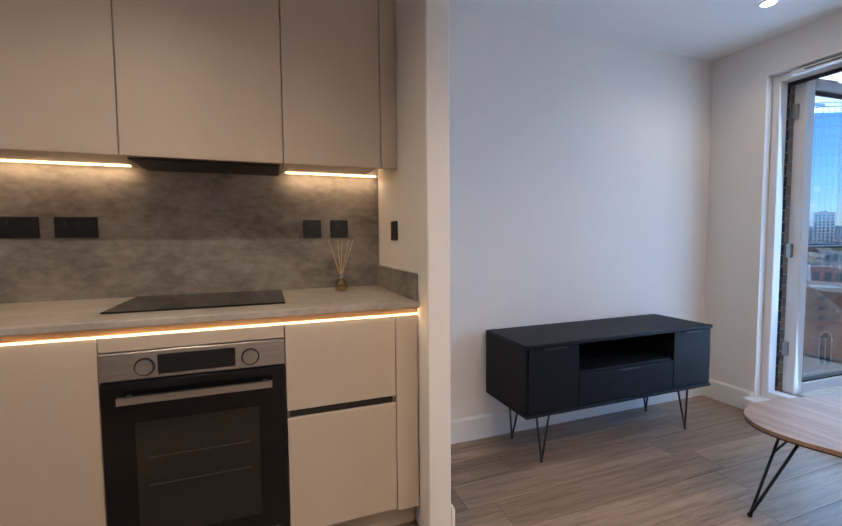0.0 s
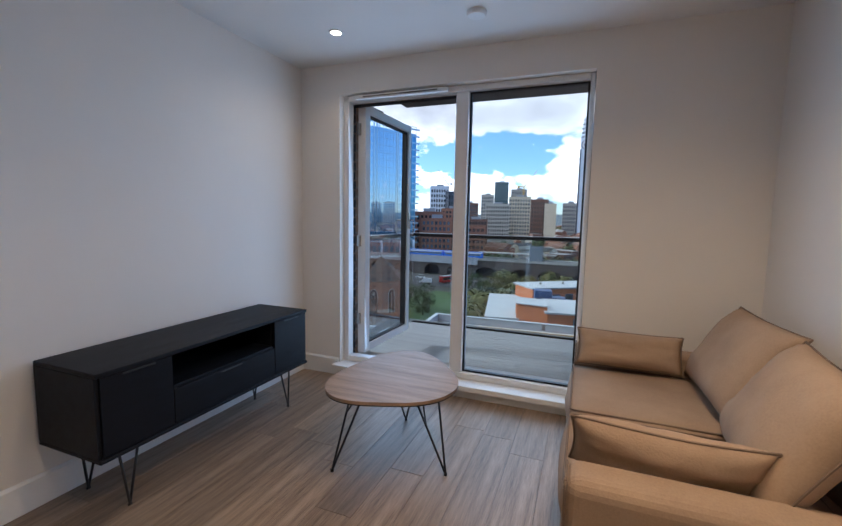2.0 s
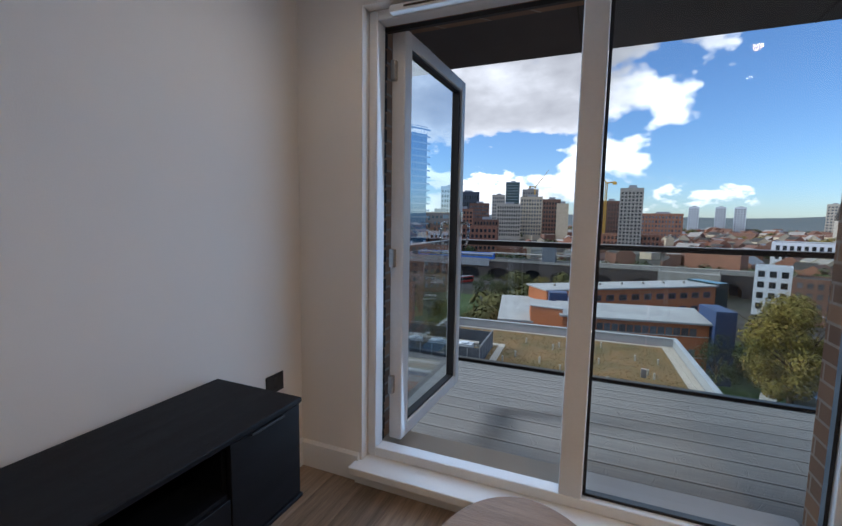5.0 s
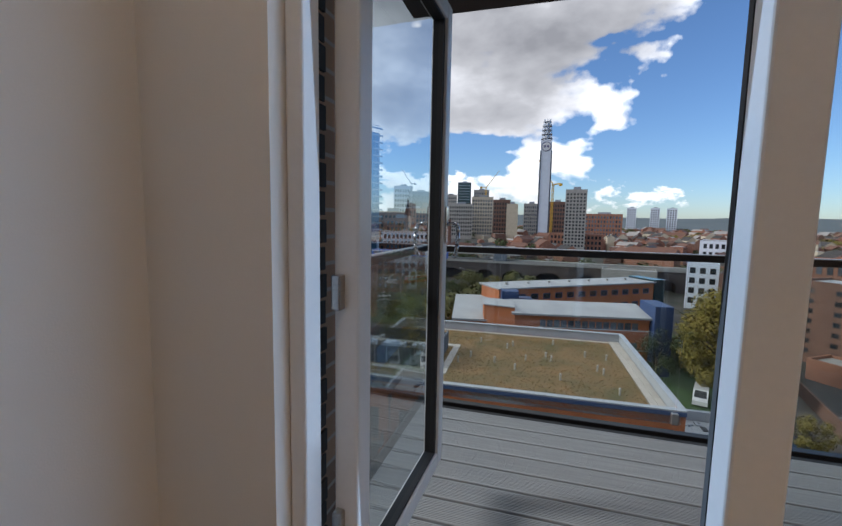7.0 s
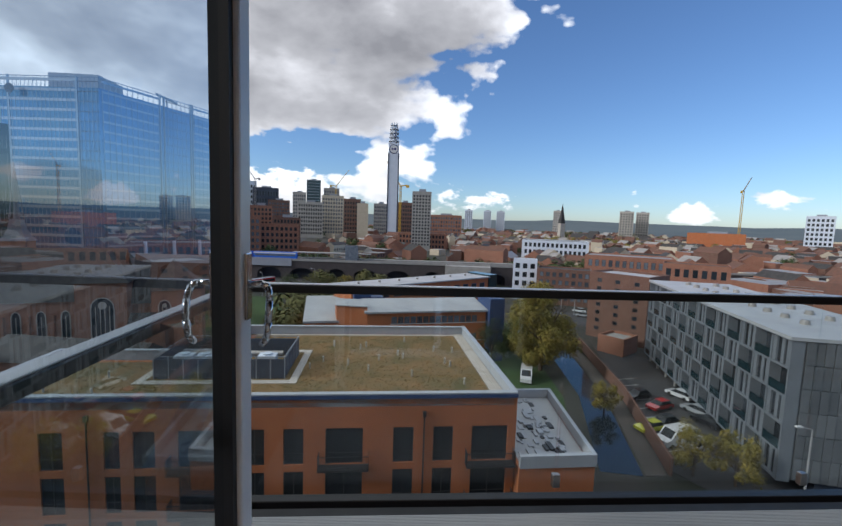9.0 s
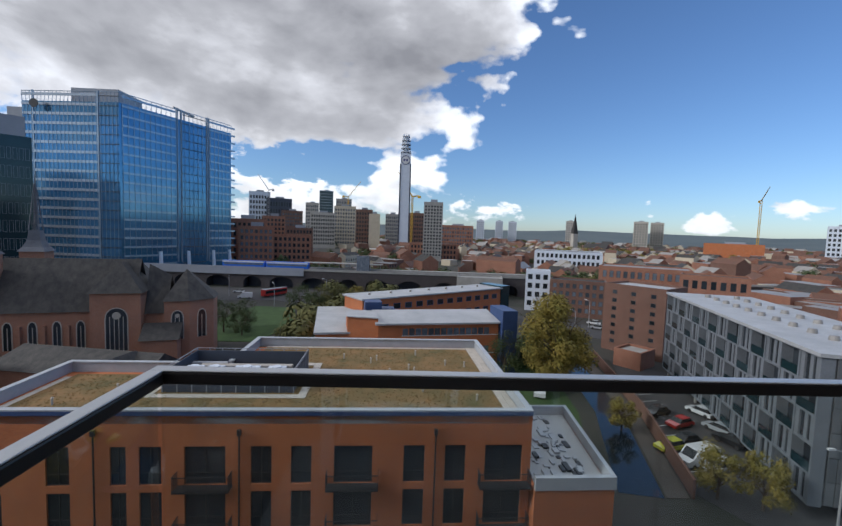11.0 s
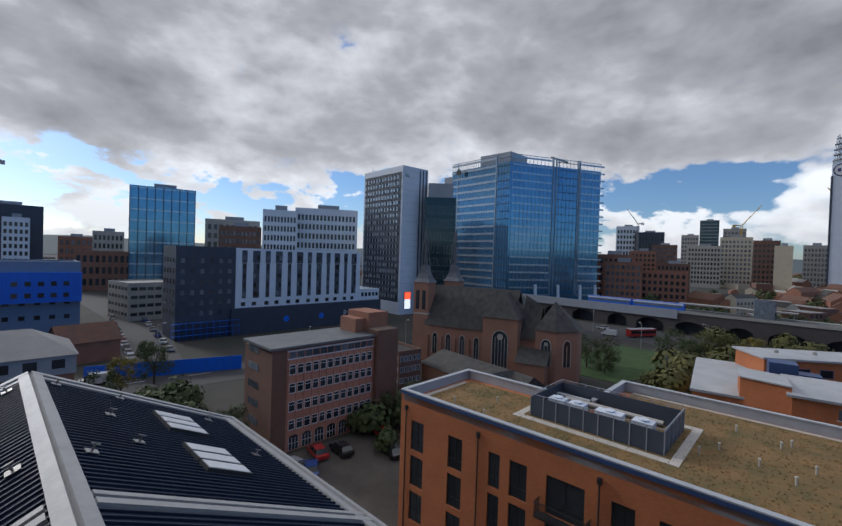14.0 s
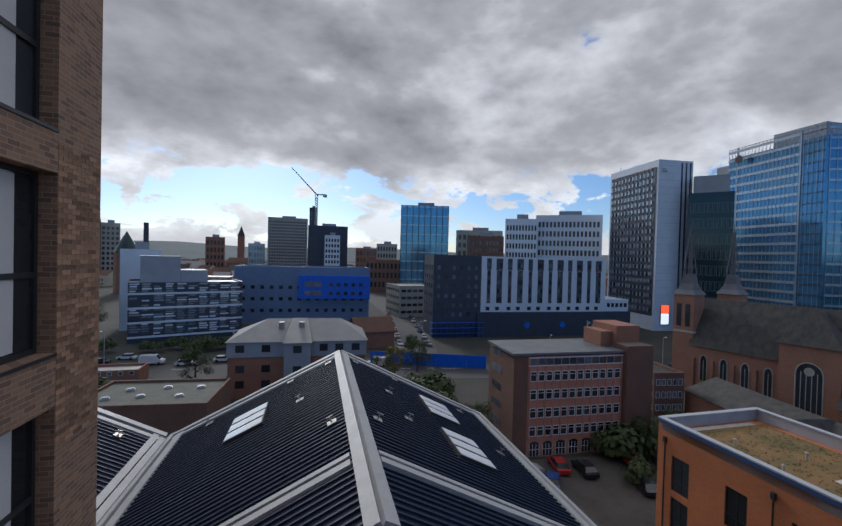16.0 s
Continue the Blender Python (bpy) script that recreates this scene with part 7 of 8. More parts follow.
# window board and reveal linings
solid("window_sill", rounded(-0.075, YR - 0.03, 0.062, 0.128, YL + 0.03, 0.10, 0.005), GLOSS, "white painted low window board under the balcony door", "window sill", "structure")
solid("sill_riser", Shape().box(-0.03, YR - 0.02, 0.0, -0.001, YL + 0.02, 0.061), GLOSS, "white painted upstand under the window board", "trim", "structure")

win = thing("window_1", "white framed balcony window with fixed pane and open outward glazed door", "window", kind="structure")
F0, F1 = 0.055, 0.129
for nm, bx in (("jamb", (F0, YL - 0.045, ZB, F1, YL - 0.0015, ZT)), ("jamb", (F0, YR + 0.0015, ZB, F1, YR + 0.03, ZT)), ("head", (F0, YR + 0.03, ZT - 0.045, F1, YL - 0.045, ZT - 0.0015)),
               ("threshold", (F0, YR + 0.03, ZB + 0.001, F1, YL - 0.045, ZB + 0.048)), ("mullion", (F0 - 0.004, MUL0, ZB + 0.048, F1, MUL1, ZT - 0.045))):
    part(nm, rounded(*bx, 0.006), UPVC, win)
FX0, FX1, FZ0, FZ1 = YR + 0.031, MUL0 - 0.001, ZB + 0.049, ZT - 0.046
gk = Shape()
for b in ((0.085, FX0, FZ0, 0.115, FX0 + 0.012, FZ1), (0.085, FX1 - 0.012, FZ0, 0.115, FX1, FZ1), (0.085, FX0 + 0.012, FZ0, 0.115, FX1 - 0.012, FZ0 + 0.012), (0.085, FX0 + 0.012, FZ1 - 0.012, 0.115, FX1 - 0.012, FZ1)):
    gk.box(*b)
part("gasket", gk, SEAL, win, "black rubber gasket")
pane = part("pane", Shape().face([(0.10, FX0 + 0.01, FZ0 + 0.01), (0.10, FX1 - 0.01, FZ0 + 0.01), (0.10, FX1 - 0.01, FZ1 - 0.01), (0.10, FX0 + 0.01, FZ1 - 0.01)]), PANE, win, "clear fixed glass pane")
pane.visible_shadow = False
# black weather seals round the door opening
ds = Shape()
ds.box(0.1295, YL - 0.02, ZB - 0.02, 0.142, YL + 0.012, ZT)
ds.box(0.1295, MUL1 - 0.022, ZB + 0.05, 0.150, MUL1, ZT - 0.046)
ds.box(0.1295, MUL1, ZT - 0.065, 0.150, YL - 0.046, ZT - 0.046)
part("weather_seal", ds, SEAL, win, "black rubber weather seal")
keep = Shape().box(0.151, MUL1 - 0.018, 0.98, 0.156, MUL1 - 0.002, 1.20)
keep.box(0.156, MUL1 - 0.016, 1.02, 0.168, MUL1 - 0.006, 1.05).box(0.156, MUL1 - 0.016, 1.12, 0.168, MUL1 - 0.006, 1.15)
part("lock_keep", keep, STEEL, win, "steel lock keep plate")

# the open door leaf, hinged on its wall side and standing out over the deck
DL = 0.86
leaf = thing("balcony_door", "white framed glazed balcony door standing open over the deck", "door", (0.185, YL - 0.085, 0), -2.0)
zb, zt = 0.135, ZT - 0.03
st = 0.066
for nm, bx in (("hinge_stile", (0, -0.035, zb, st + 0.012, 0.035, zt)), ("lock_stile", (DL - st, -0.035, zb, DL, 0.035, zt)), ("top_rail", (st + 0.012, -0.035, zt - st, DL - st, 0.035, zt)), ("bottom_rail", (st + 0.012, -0.035, zb, DL - st, 0.035, zb + st))):
    part(nm, rounded(*bx, 0.007), UPVC, leaf)
gk = Shape()
a0, a1, c0, c1 = st + 0.012, DL - st, zb + st, zt - st
for b in ((a0, -0.022, c0, a0 + 0.01, 0.022, c1), (a1 - 0.022, -0.022, c0, a1, 0.022, c1), (a0 + 0.01, -0.022, c0, a1 - 0.022, 0.022, c0 + 0.01), (a0 + 0.01, -0.022, c1 - 0.01, a1 - 0.022, 0.022, c1)):
    gk.box(*b)
part("gasket", gk, SEAL, leaf, "black glazing gasket")
dp = part("pane", Shape().face([(a0 + .008, 0, c0 + .008), (a1 - .008, 0, c0 + .008), (a1 - .008, 0, c1 - .008), (a0 + .008, 0, c1 - .008)]), DOORPANE, leaf, "clear door glass")
dp.visible_shadow = False
for side in (-1, 1):
    hp = part("handle_plate", rounded(DL - 0.052, min(side * 0.0355, side * 0.044), 1.15, DL - 0.018, max(side * 0.0355, side * 0.044), 1.31, 0.003), CHROME, leaf, "chrome door plate")
    lever = Shape()
    pts = [(DL - 0.035, side * 0.044, 1.235), (DL - 0.035, side * 0.075, 1.237), (DL - 0.042, side * 0.09, 1.23), (DL - 0.052, side * 0.096, 1.20), (DL - 0.058, side * 0.095, 1.15), (DL - 0.056, side * 0.09, 1.11), (DL - 0.05, side * 0.078, 1.095)]
    for p, q in zip(pts, pts[1:]):
        lever.tube(p, q, 0.0085, k=10)
    part("handle", lever, CHROME, hp, "curved chrome lever handle", True)
part("lock_edge", Shape().box(DL + 0.0005, -0.011, 0.8, DL + 0.003, 0.011, 1.35), STEEL, leaf, "steel lock faceplate")
for z in (0.38, 1.02, 1.9):
    hg = part("hinge", rounded(-0.026, 0.004, z, 0.012, 0.03, z + 0.09, 0.004), STEEL, leaf, "steel door hinge")
part("top_stay", Shape().tube((0.06, 0.0, zt + 0.012), (0.32, -0.015, zt + 0.012), 0.006), STEEL, leaf, "steel door stay")

# trickle vent above the door
tv = thing("trickle_vent", "long white plastic trickle vent fixed above the balcony door", "vent", (0, 0, 0))
part("body", rounded(0.012, -1.19, ZT - 0.042, 0.054, -0.47, ZT - 0.012, 0.006), UPVC, tv)
part("slot", Shape().box(0.0085, -1.12, ZT - 0.031, 0.0115, -0.54, ZT - 0.024), GAP, tv, "dark vent slot")

# ceiling fittings
def downlight(x, y, tint=(1.0, 0.78, 0.56), watts=12):
    t = thing("downlight", "round recessed ceiling downlight, lit warm white", "ceiling light", (x, y, H), 0, "ceiling downlights")
    ring = Shape()
    k = 24
    prof = [(0.030, -0.001), (0.034, -0.006), (0.044, -0.005), (0.046, -0.0005)]
    for i in range(k):
        a, b = 2 * math.pi * i / k, 2 * math.pi * (i + 1) / k
        for (r0, z0), (r1, z1) in zip(prof, prof[1:]):
            ring.face([(r0 * math.cos(a), r0 * math.sin(a), z0), (r0 * math.cos(b), r0 * math.sin(b), z0), (r1 * math.cos(b), r1 * math.sin(b), z1), (r1 * math.cos(a), r1 * math.sin(a), z1)])
    part("bezel", ring, GLOSS, t, "white bezel", True)
    part("lens", Shape().prism([(0.030 * math.cos(2 * math.pi * i / k), 0.030 * math.sin(2 * math.pi * i / k)) for i in range(k)], -0.003, -0.0008), DOWN, t, "glowing lens")
    lt = new("downlight_beam", bpy.data.lights.new("downlight_beam", "SPOT"))
    lt.data.energy, lt.data.color, lt.data.spot_size, lt.data.spot_blend, lt.data.shadow_soft_size = watts, tint, radians(150), 0.9, 0.03
    lt.parent = t
    lt.location = (0, 0, -0.012)
    return t


for x, y in ((-0.47, -0.62), (-2.2, -2.35), (-1.5, -2.2)):
    downlight(x, y, (1.0, 0.66, 0.36), 4 if x > -1 else 25)
downlight(-3.5, -1.35, (1.0, 0.69, 0.40), 25)
sm = thing("smoke_alarm", "small round white smoke alarm on the ceiling", "smoke alarm", (-0.44, -1.5, H))
s = Shape()
k = 24
for (r0, z0), (r1, z1) in zip([(0.055, -0.0005), (0.055, -0.012), (0.046, -0.024), (0.0, -0.026)], [(0.055, -0.012), (0.046, -0.024), (0.0, -0.026), (0.0, -0.026)]):
    for i in range(k):
        a, b = 2 * math.pi * i / k, 2 * math.pi * (i + 1) / k
        s.face([(r0 * math.cos(a), r0 * math.sin(a), z0), (r1 * math.cos(a), r1 * math.sin(a), z1), (r1 * math.cos(b), r1 * math.sin(b), z1), (r0 * math.cos(b), r0 * math.sin(b), z0)])
part("cover", s, GLOSS, sm, "", True)

# area lamp added in the window opening, standing in for more sky light
dl = new("window_fill_lamp", bpy.data.lights.new("window_fill_lamp", "AREA"))
dl.data.shape, dl.data.size, dl.data.size_y, dl.data.energy, dl.data.color = "RECTANGLE", 1.7, 1.95, 6.2, (0.58, 0.77, 1.0)
dl.data.spread = radians(170)
dl.matrix_basis = look((0.14, -1.24, 1.14), (-2.0, -1.24, 0.95))

# ---- kitchen ----
CY = -0.62      # worktop front
CTOP = 0.925
def cabinet(name, x0, x1, y0, y1, z0, z1, label, fronts, group):
    """A carcass with its door or drawer fronts (z0, z1) set before it."""
    t = thing(name, label, "kitchen cabinet", ((x0 + x1) / 2, y1, z0), 0, group)
    w = (x1 - x0) / 2
    part("body", Shape().box(-w + 0.0015, y0 - y1 + 0.021, 0.0, w - 0.0015, -0.003, z1 - z0), CASHMERE, t)
    for nm, a, b in fronts:
        part(nm, rounded(-w + 0.0015, y0 - y1, a - z0, w - 0.0015, y0 - y1 + 0.0195, b - z0, 0.0018, 1), CASHMERE, t)
    return t


BT = 0.872
for x0, x1, fr in ((-5.0, -4.07, [("door", 0.11, BT)]), (-4.07, -3.472, [("door", 0.11, BT)]), (-2.932, -2.53, [("drawer_front", 0.562, BT), ("drawer_front", 0.11, 0.533)])):
    cabinet("base_cabinet", x0, x1, -0.60, -0.003, 0.10, BT, "handleless matt cashmere kitchen base unit under the worktop", fr, "base cabinets")
part_c = thing("end_filler", "narrow matt cashmere filler panel beside the return wall", "kitchen panel", (-2.485, -0.003, 0.0))
part("panel", rounded(-0.0435, -0.597, 0.10, 0.0455, -0.578, BT, 0.0018, 1), CASHMERE, part_c)
gr = thing("drawer_channel", "dark recessed finger channel between two drawers", "trim", (-2.731, -0.003, 0))
part("channel", Shape().box(-0.19, -0.583, 0.5335, 0.19, -0.577, 0.5615), IRON, gr)
solid("plinth", Shape().box(-5.0, -0.54, 0.0, -2.44, -0.52, 0.099), CASHMERE, "recessed cashmere plinth under the base units", "plinth")
solid("worktop", rounded(-5.0, CY, CTOP - 0.024, -2.4365, -0.0155, CTOP, 0.003, 1), WORKTOP, "thin grey-beige stone-effect worktop with a hob", "worktop")
solid("worktop_upstand", rounded(-2.4525, CY + 0.02, CTOP + 0.001, -2.4355, -0.016, CTOP + 0.105, 0.002, 1), CONCRETE, "low grey stone-effect upstand at the worktop's end", "upstand")
solid("splashback", Shape().box(-5.0, -0.0145, CTOP - 0.03, -2.4365, -0.0005, 1.475), CONCRETE, "mottled grey concrete-effect splashback panel", "splashback")
ch = thing("light_channel", "bronze finger channel with a warm light strip under the worktop", "light", (0, 0, 0))
part("channel", Shape().box(-5.0, -0.590, BT + 0.001, -2.4365, -0.572, CTOP - 0.0245), BRASSY, ch)
part("light_strip", Shape().box(-5.0, -0.5945, BT + 0.0015, -2.4365, -0.5905, BT + 0.0026), LED, ch, "glowing warm light strip")

ov = thing("oven", "built-in single oven with steel fascia and black glass door", "oven", (-3.202, -0.003, 0.12))
W = 0.268
part("body", Shape().box(-W, -0.575, 0.0, W, -0.003, 0.695), IRON, ov)
part("fascia", rounded(-W, -0.603, 0.614, W, -0.576, 0.702, 0.002, 1), STEEL, ov, "brushed steel control fascia")
part("display", Shape().box(-0.112, -0.6055, 0.626, 0.112, -0.6035, 0.688), BLACKGLASS, ov, "black display")
part("button_strip", Shape().box(-0.105, -0.6058, 0.617, 0.105, -0.6035, 0.6235), STEEL, ov)
for x in (-0.148, 0.158):
    kb = Shape()
    kb.tube((x, -0.6035, 0.652), (x, -0.616, 0.652), 0.0235, 0.0225, 24)
    kb.tube((x, -0.616, 0.652), (x, -0.618, 0.652), 0.015, 0.014, 24)
    part("knob_ring", Shape().tube((x, -0.6032, 0.652), (x, -0.6045, 0.652), 0.029, 0.029, 24), IRON, ov, "dark dial ring")
    part("knob", kb, STEEL, ov, "round steel knob")
dr = part("oven_door", rounded(-W, -0.606, 0.04, W, -0.577, 0.611, 0.003, 1), BLACKGLASS, ov, "black glass oven door")
hb = Shape()
hb.box(-0.215, -0.648, 0.552, 0.225, -0.634, 0.574).box(-0.20, -0.634, 0.556, -0.185, -0.6065, 0.570).box(0.195, -0.634, 0.556, 0.21, -0.6065, 0.570)
part("handle", hb, STEEL, dr, "flat steel bar handle")
part("door_window", Shape().box(-0.18, -0.6075, 0.10, 0.18, -0.6062, 0.48), surf("oven_window", (0.018, 0.017, 0.015), None, 3, 0.12), dr)
for z in (0.27, 0.36):
    part("oven_rack", Shape().box(-0.15, -0.6082, z, 0.15, -0.6077, z + 0.004), surf("rack_wire", (0.06, 0.055, 0.05), None, 3, 0.3), dr)
part("filler_strip", rounded(-W, -0.600, 0.706, W, -0.581, BT - 0.12, 0.0018, 1), CASHMERE, ov, "cashmere strip above the oven")
solid("hob", rounded(-3.50, -0.475, CTOP + 0.0005, -2.92, -0.055, CTOP + 0.0065, 0.002, 1), BLACKGLASS, "black glass induction hob set on the worktop", "hob")

UB = 1.478
for x0, x1 in ((-5.0, -4.05), (-4.05, -3.458), (-3.458, -2.908), (-2.908, -2.51)):
    cabinet("wall_cabinet", x0, x1, -0.35, -0.001, UB, H - 0.12, "handleless matt cashmere wall unit above the splashback", [("door", UB - 0.012, H - 0.125)], "wall cabinets")
wf = thing("wall_filler", "narrow cashmere filler panel beside the wall unit", "kitchen panel", (-2.47, -0.001, UB))
part("panel", rounded(-0.0385, -0.346, -0.010, 0.0335, -0.327, H - UB - 0.13, 0.0018, 1), CASHMERE, wf)
solid("cabinet_bulkhead", Shape().box(-5.0, -0.32, H - 0.118, -2.4365, -0.0005, H - 0.001), surf("dark_cornice", (0.05, 0.042, 0.036), None, 3, 0.6), "dark shadow-gap infill above the wall units", "trim")
ex = thing("cooker_hood", "dark slim cooker hood under the wall unit", "cooker hood", (-3.18, -0.18, UB))
part("body", rounded(-0.262, -0.14, -0.018, 0.262, 0.14, -0.0135, 0.002, 1), IRON, ex)
for x0, x1 in ((-5.0, -3.50), (-2.885, -2.46)):
    us = thing("under_cabinet_light", "warm light strip under the wall units", "light", ((x0 + x1) / 2, -0.05, UB), 0, "under cabinet lights")
    w = (x1 - x0) / 2
    part("strip", Shape().box(-w, -0.004, -0.006, w, 0.004, -0.0005), LED, us, "glowing warm strip")
    ar = new("strip_glow", bpy.data.lights.new("strip_glow", "AREA"))
    ar.data.shape, ar.data.size, ar.data.size_y, ar.data.energy, ar.data.color = "RECTANGLE", 2 * w, 0.02, 0.6 * w, (1.0, 0.60, 0.30)
    ar.parent = us
    ar.location = (0, 0, -0.0105)
ar = new("channel_glow", bpy.data.lights.new("channel_glow", "AREA"))
ar.data.shape, ar.data.size, ar.data.size_y, ar.data.energy, ar.data.color = "RECTANGLE", 2.5, 0.012, 0.5, (1.0, 0.66, 0.30)
ar.matrix_basis = look((-3.69, -0.598, BT + 0.004), (-3.69, -0.61, BT - 0.3))
ar.parent = ch


def socket(x, y, z, w, face, gangs):
    """Square black plate with its gang inserts, set on the wall that faces -y or -x."""
    t = thing("wall_socket", "flat black plastic wall socket plate", "socket", (x, y, z), 0 if face == "y" else -90, "wall sockets")
    part("plate", rounded(-w / 2, -0.008, -0.043, w / 2, -0.0005, 0.043, 0.002, 1), BLACKPLATE, t)
    for i in range(gangs):
        c = (i - (gangs - 1) / 2) * w / max(1, gangs) * 0.9
        part("rocker", Shape().box(c - 0.011, -0.0105, 0.005, c + 0.011, -0.0082, 0.027), surf("rocker_black", (0.02, 0.02, 0.022), None, 4, 0.3), t)
        part("pin_slot", Shape().box(c - 0.012, -0.0088, -0.024, c + 0.012, -0.0082, -0.010), SEAL, t)
    return t


socket(-3.90, -0.0145, 1.222, 0.146, "y", 2)
socket(-3.705, -0.0145, 1.222, 0.146, "y", 3)
socket(-2.77, -0.0145, 1.215, 0.086, "y", 1)
socket(-2.64, -0.0145, 1.215, 0.086, "y", 1)
socket(-2.4355, -0.30, 1.20, 0.086, "x", 1)
socket(-0.195, -0.0005, 0.495, 0.11, "y", 1)

df = thing("reed_diffuser", "small clear glass reed diffuser with wooden sticks on the worktop", "reed diffuser", (-2.66, -0.17, CTOP))
jar = bmesh.new()
bmesh.ops.create_cone(jar, cap_ends=True, segments=20, radius1=0.030, radius2=0.030, depth=0.05)
bmesh.ops.translate(jar, vec=(0, 0, 0.026), verts=jar.verts)
bmesh.ops.bevel(jar, geom=[e for e in jar.edges if e.is_boundary or e.calc_face_angle(0) > 1], offset=0.008, segments=3, affect="EDGES")
jg = part("jar", jar, clear_glass("jar_glass", (0.85, 0.80, 0.70)), df, "clear glass jar", True)
part("oil", Shape().prism([(0.025 * math.cos(i * math.pi / 8), 0.025 * math.sin(i * math.pi / 8)) for i in range(16)], 0.004, 0.022), surf("scented_oil", (0.45, 0.34, 0.18), None, 4, 0.1), df)
part("collar", Shape().tube((0, 0, 0.051), (0, 0, 0.075), 0.013, 0.012, 16), CHROME, df, "silver collar", True)
for dx0, dy0 in ((-0.055, 0.0), (-0.01, 0.02), (0.06, 0.005), (0.035, -0.01), (0.005, -0.015)):
    part("stick", Shape().tube((-dx0 * 0.2, -dy0 * 0.2, 0.03), (dx0, dy0, 0.235), 0.0022, k=6), REED, df, "pale reed stick")

# ---- television unit ----
tu = thing("television_unit", "black wood-grain television unit on thin hairpin legs", "tv unit", (-1.165, -0.028, 0))
X0, X1, Y0, Z0, Z1 = -0.655, 0.640, -0.385, 0.275, 0.640
part("top_panel", rounded(X0, Y0 - 0.012, Z1 - 0.018, X1, 0, Z1, 0.003, 1), NAVYBLACK, tu)
part("bottom_panel", rounded(X0, Y0 - 0.012, Z0, X1, 0, Z0 + 0.016, 0.003, 1), NAVYBLACK, tu)
for x in (X0, X1 - 0.016):
    part("side_panel", rounded(x, Y0, Z0 + 0.0165, x + 0.016, 0, Z1 - 0.0185, 0.002, 1), NAVYBLACK, tu)
D1, D2 = X0 + 0.325, X1 - 0.305
for x in (D1, D2):
    part("divider", Shape().box(x - 0.008, Y0 + 0.02, Z0 + 0.0165, x + 0.008, -0.001, Z1 - 0.0185), NAVYBLACK, tu)
part("shelf", Shape().box(D1 + 0.008, Y0 + 0.002, 0.462, D2 - 0.008, -0.001, 0.476), NAVYBLACK, tu)
part("back_panel", Shape().box(X0 + 0.017, -0.006, Z0 + 0.017, X1 - 0.017, -0.0015, Z1 - 0.019), NAVYBLACK, tu)
for x0, x1, z1 in ((X0 + 0.018, D1 - 0.002, Z1 - 0.021), (D2 + 0.002, X1 - 0.018, Z1 - 0.021), (D1 + 0.002, D2 - 0.002, 0.459)):
    d = part("door" if z1 > 0.5 else "drawer", rounded(x0, Y0 - 0.006, Z0 + 0.019, x1, Y0 + 0.012, z1, 0.002, 1), NAVYBLACK, tu)
    c = (x0 + x1) / 2
    part("handle", rounded(c - 0.07, Y0 - 0.016, z1 - 0.010, c + 0.07, Y0 - 0.0062, z1 - 0.003, 0.002, 1), IRON, d, "thin black edge pull")
for x, sx in ((X0 + 0.16, -1), (X1 - 0.13, 1)):
    for y, sy in ((Y0 + 0.07, -1), (-0.06, 1)):
        lg = Shape()
        foot = (x + 0.015 * sx, y + 0.012 * sy, 0.006)
        lg.tube((x - 0.045, y, Z0), foot, 0.0055).tube((x + 0.045, y, Z0), foot, 0.0055).tube((foot[0] - 0.008, foot[1], 0.004), (foot[0] + 0.008, foot[1], 0.004), 0.0055)
        lg.box(x - 0.055, y - 0.02, Z0 - 0.004, x + 0.055, y + 0.02, Z0 - 0.0005)
        part("leg", lg, IRON, tu, "bent black steel hairpin leg", True)

# ---- coffee table ----
ct = thing("coffee_table", "rounded-triangle oak-topped coffee table on black wire legs", "coffee table", (-0.855, -1.235, 0))
outline = []
for i in range(64):
    a = 2 * math.pi * i / 64
    r = 0.380 + 0.038 * math.cos(3 * (a - radians(137)))
    outline.append((r * math.cos(a), r * math.sin(a) * 0.82))
part("tabletop", Shape().prism(outline, 0.417, 0.432), OAKTOP, ct, "pale limed oak top")
part("edge_band", Shape().prism([(x * 0.996, y * 0.996) for x, y in outline], 0.411, 0.4168), IRON, ct, "dark underside edge")
for a in (137, 257, 17):
    c, s_ = math.cos(radians(a)), math.sin(radians(a)) * 0.85
    f = (0.375 * c, 0.375 * s_, 0.006)
    lg = Shape()
    for o in (-26, 26):
        t_ = (0.25 * math.cos(radians(a + o)), 0.25 * 0.85 * math.sin(radians(a + o)), 0.411)
        lg.tube(t_, f, 0.0055)
    m1 = (0.25 * math.cos(radians(a - 26)) * 0.62 + f[0] * 0.38, 0.25 * 0.85 * math.sin(radians(a - 26)) * 0.62 + f[1] * 0.38, 0.411 * 0.62)
    lg.tube(m1, (0.19 * c, 0.19 * s_, 0.411), 0.004)
    lg.tube((f[0], f[1], 0.0), (f[0], f[1], 0.012), 0.009)
    part("leg", lg, IRON, ct, "black wire hairpin leg", True)


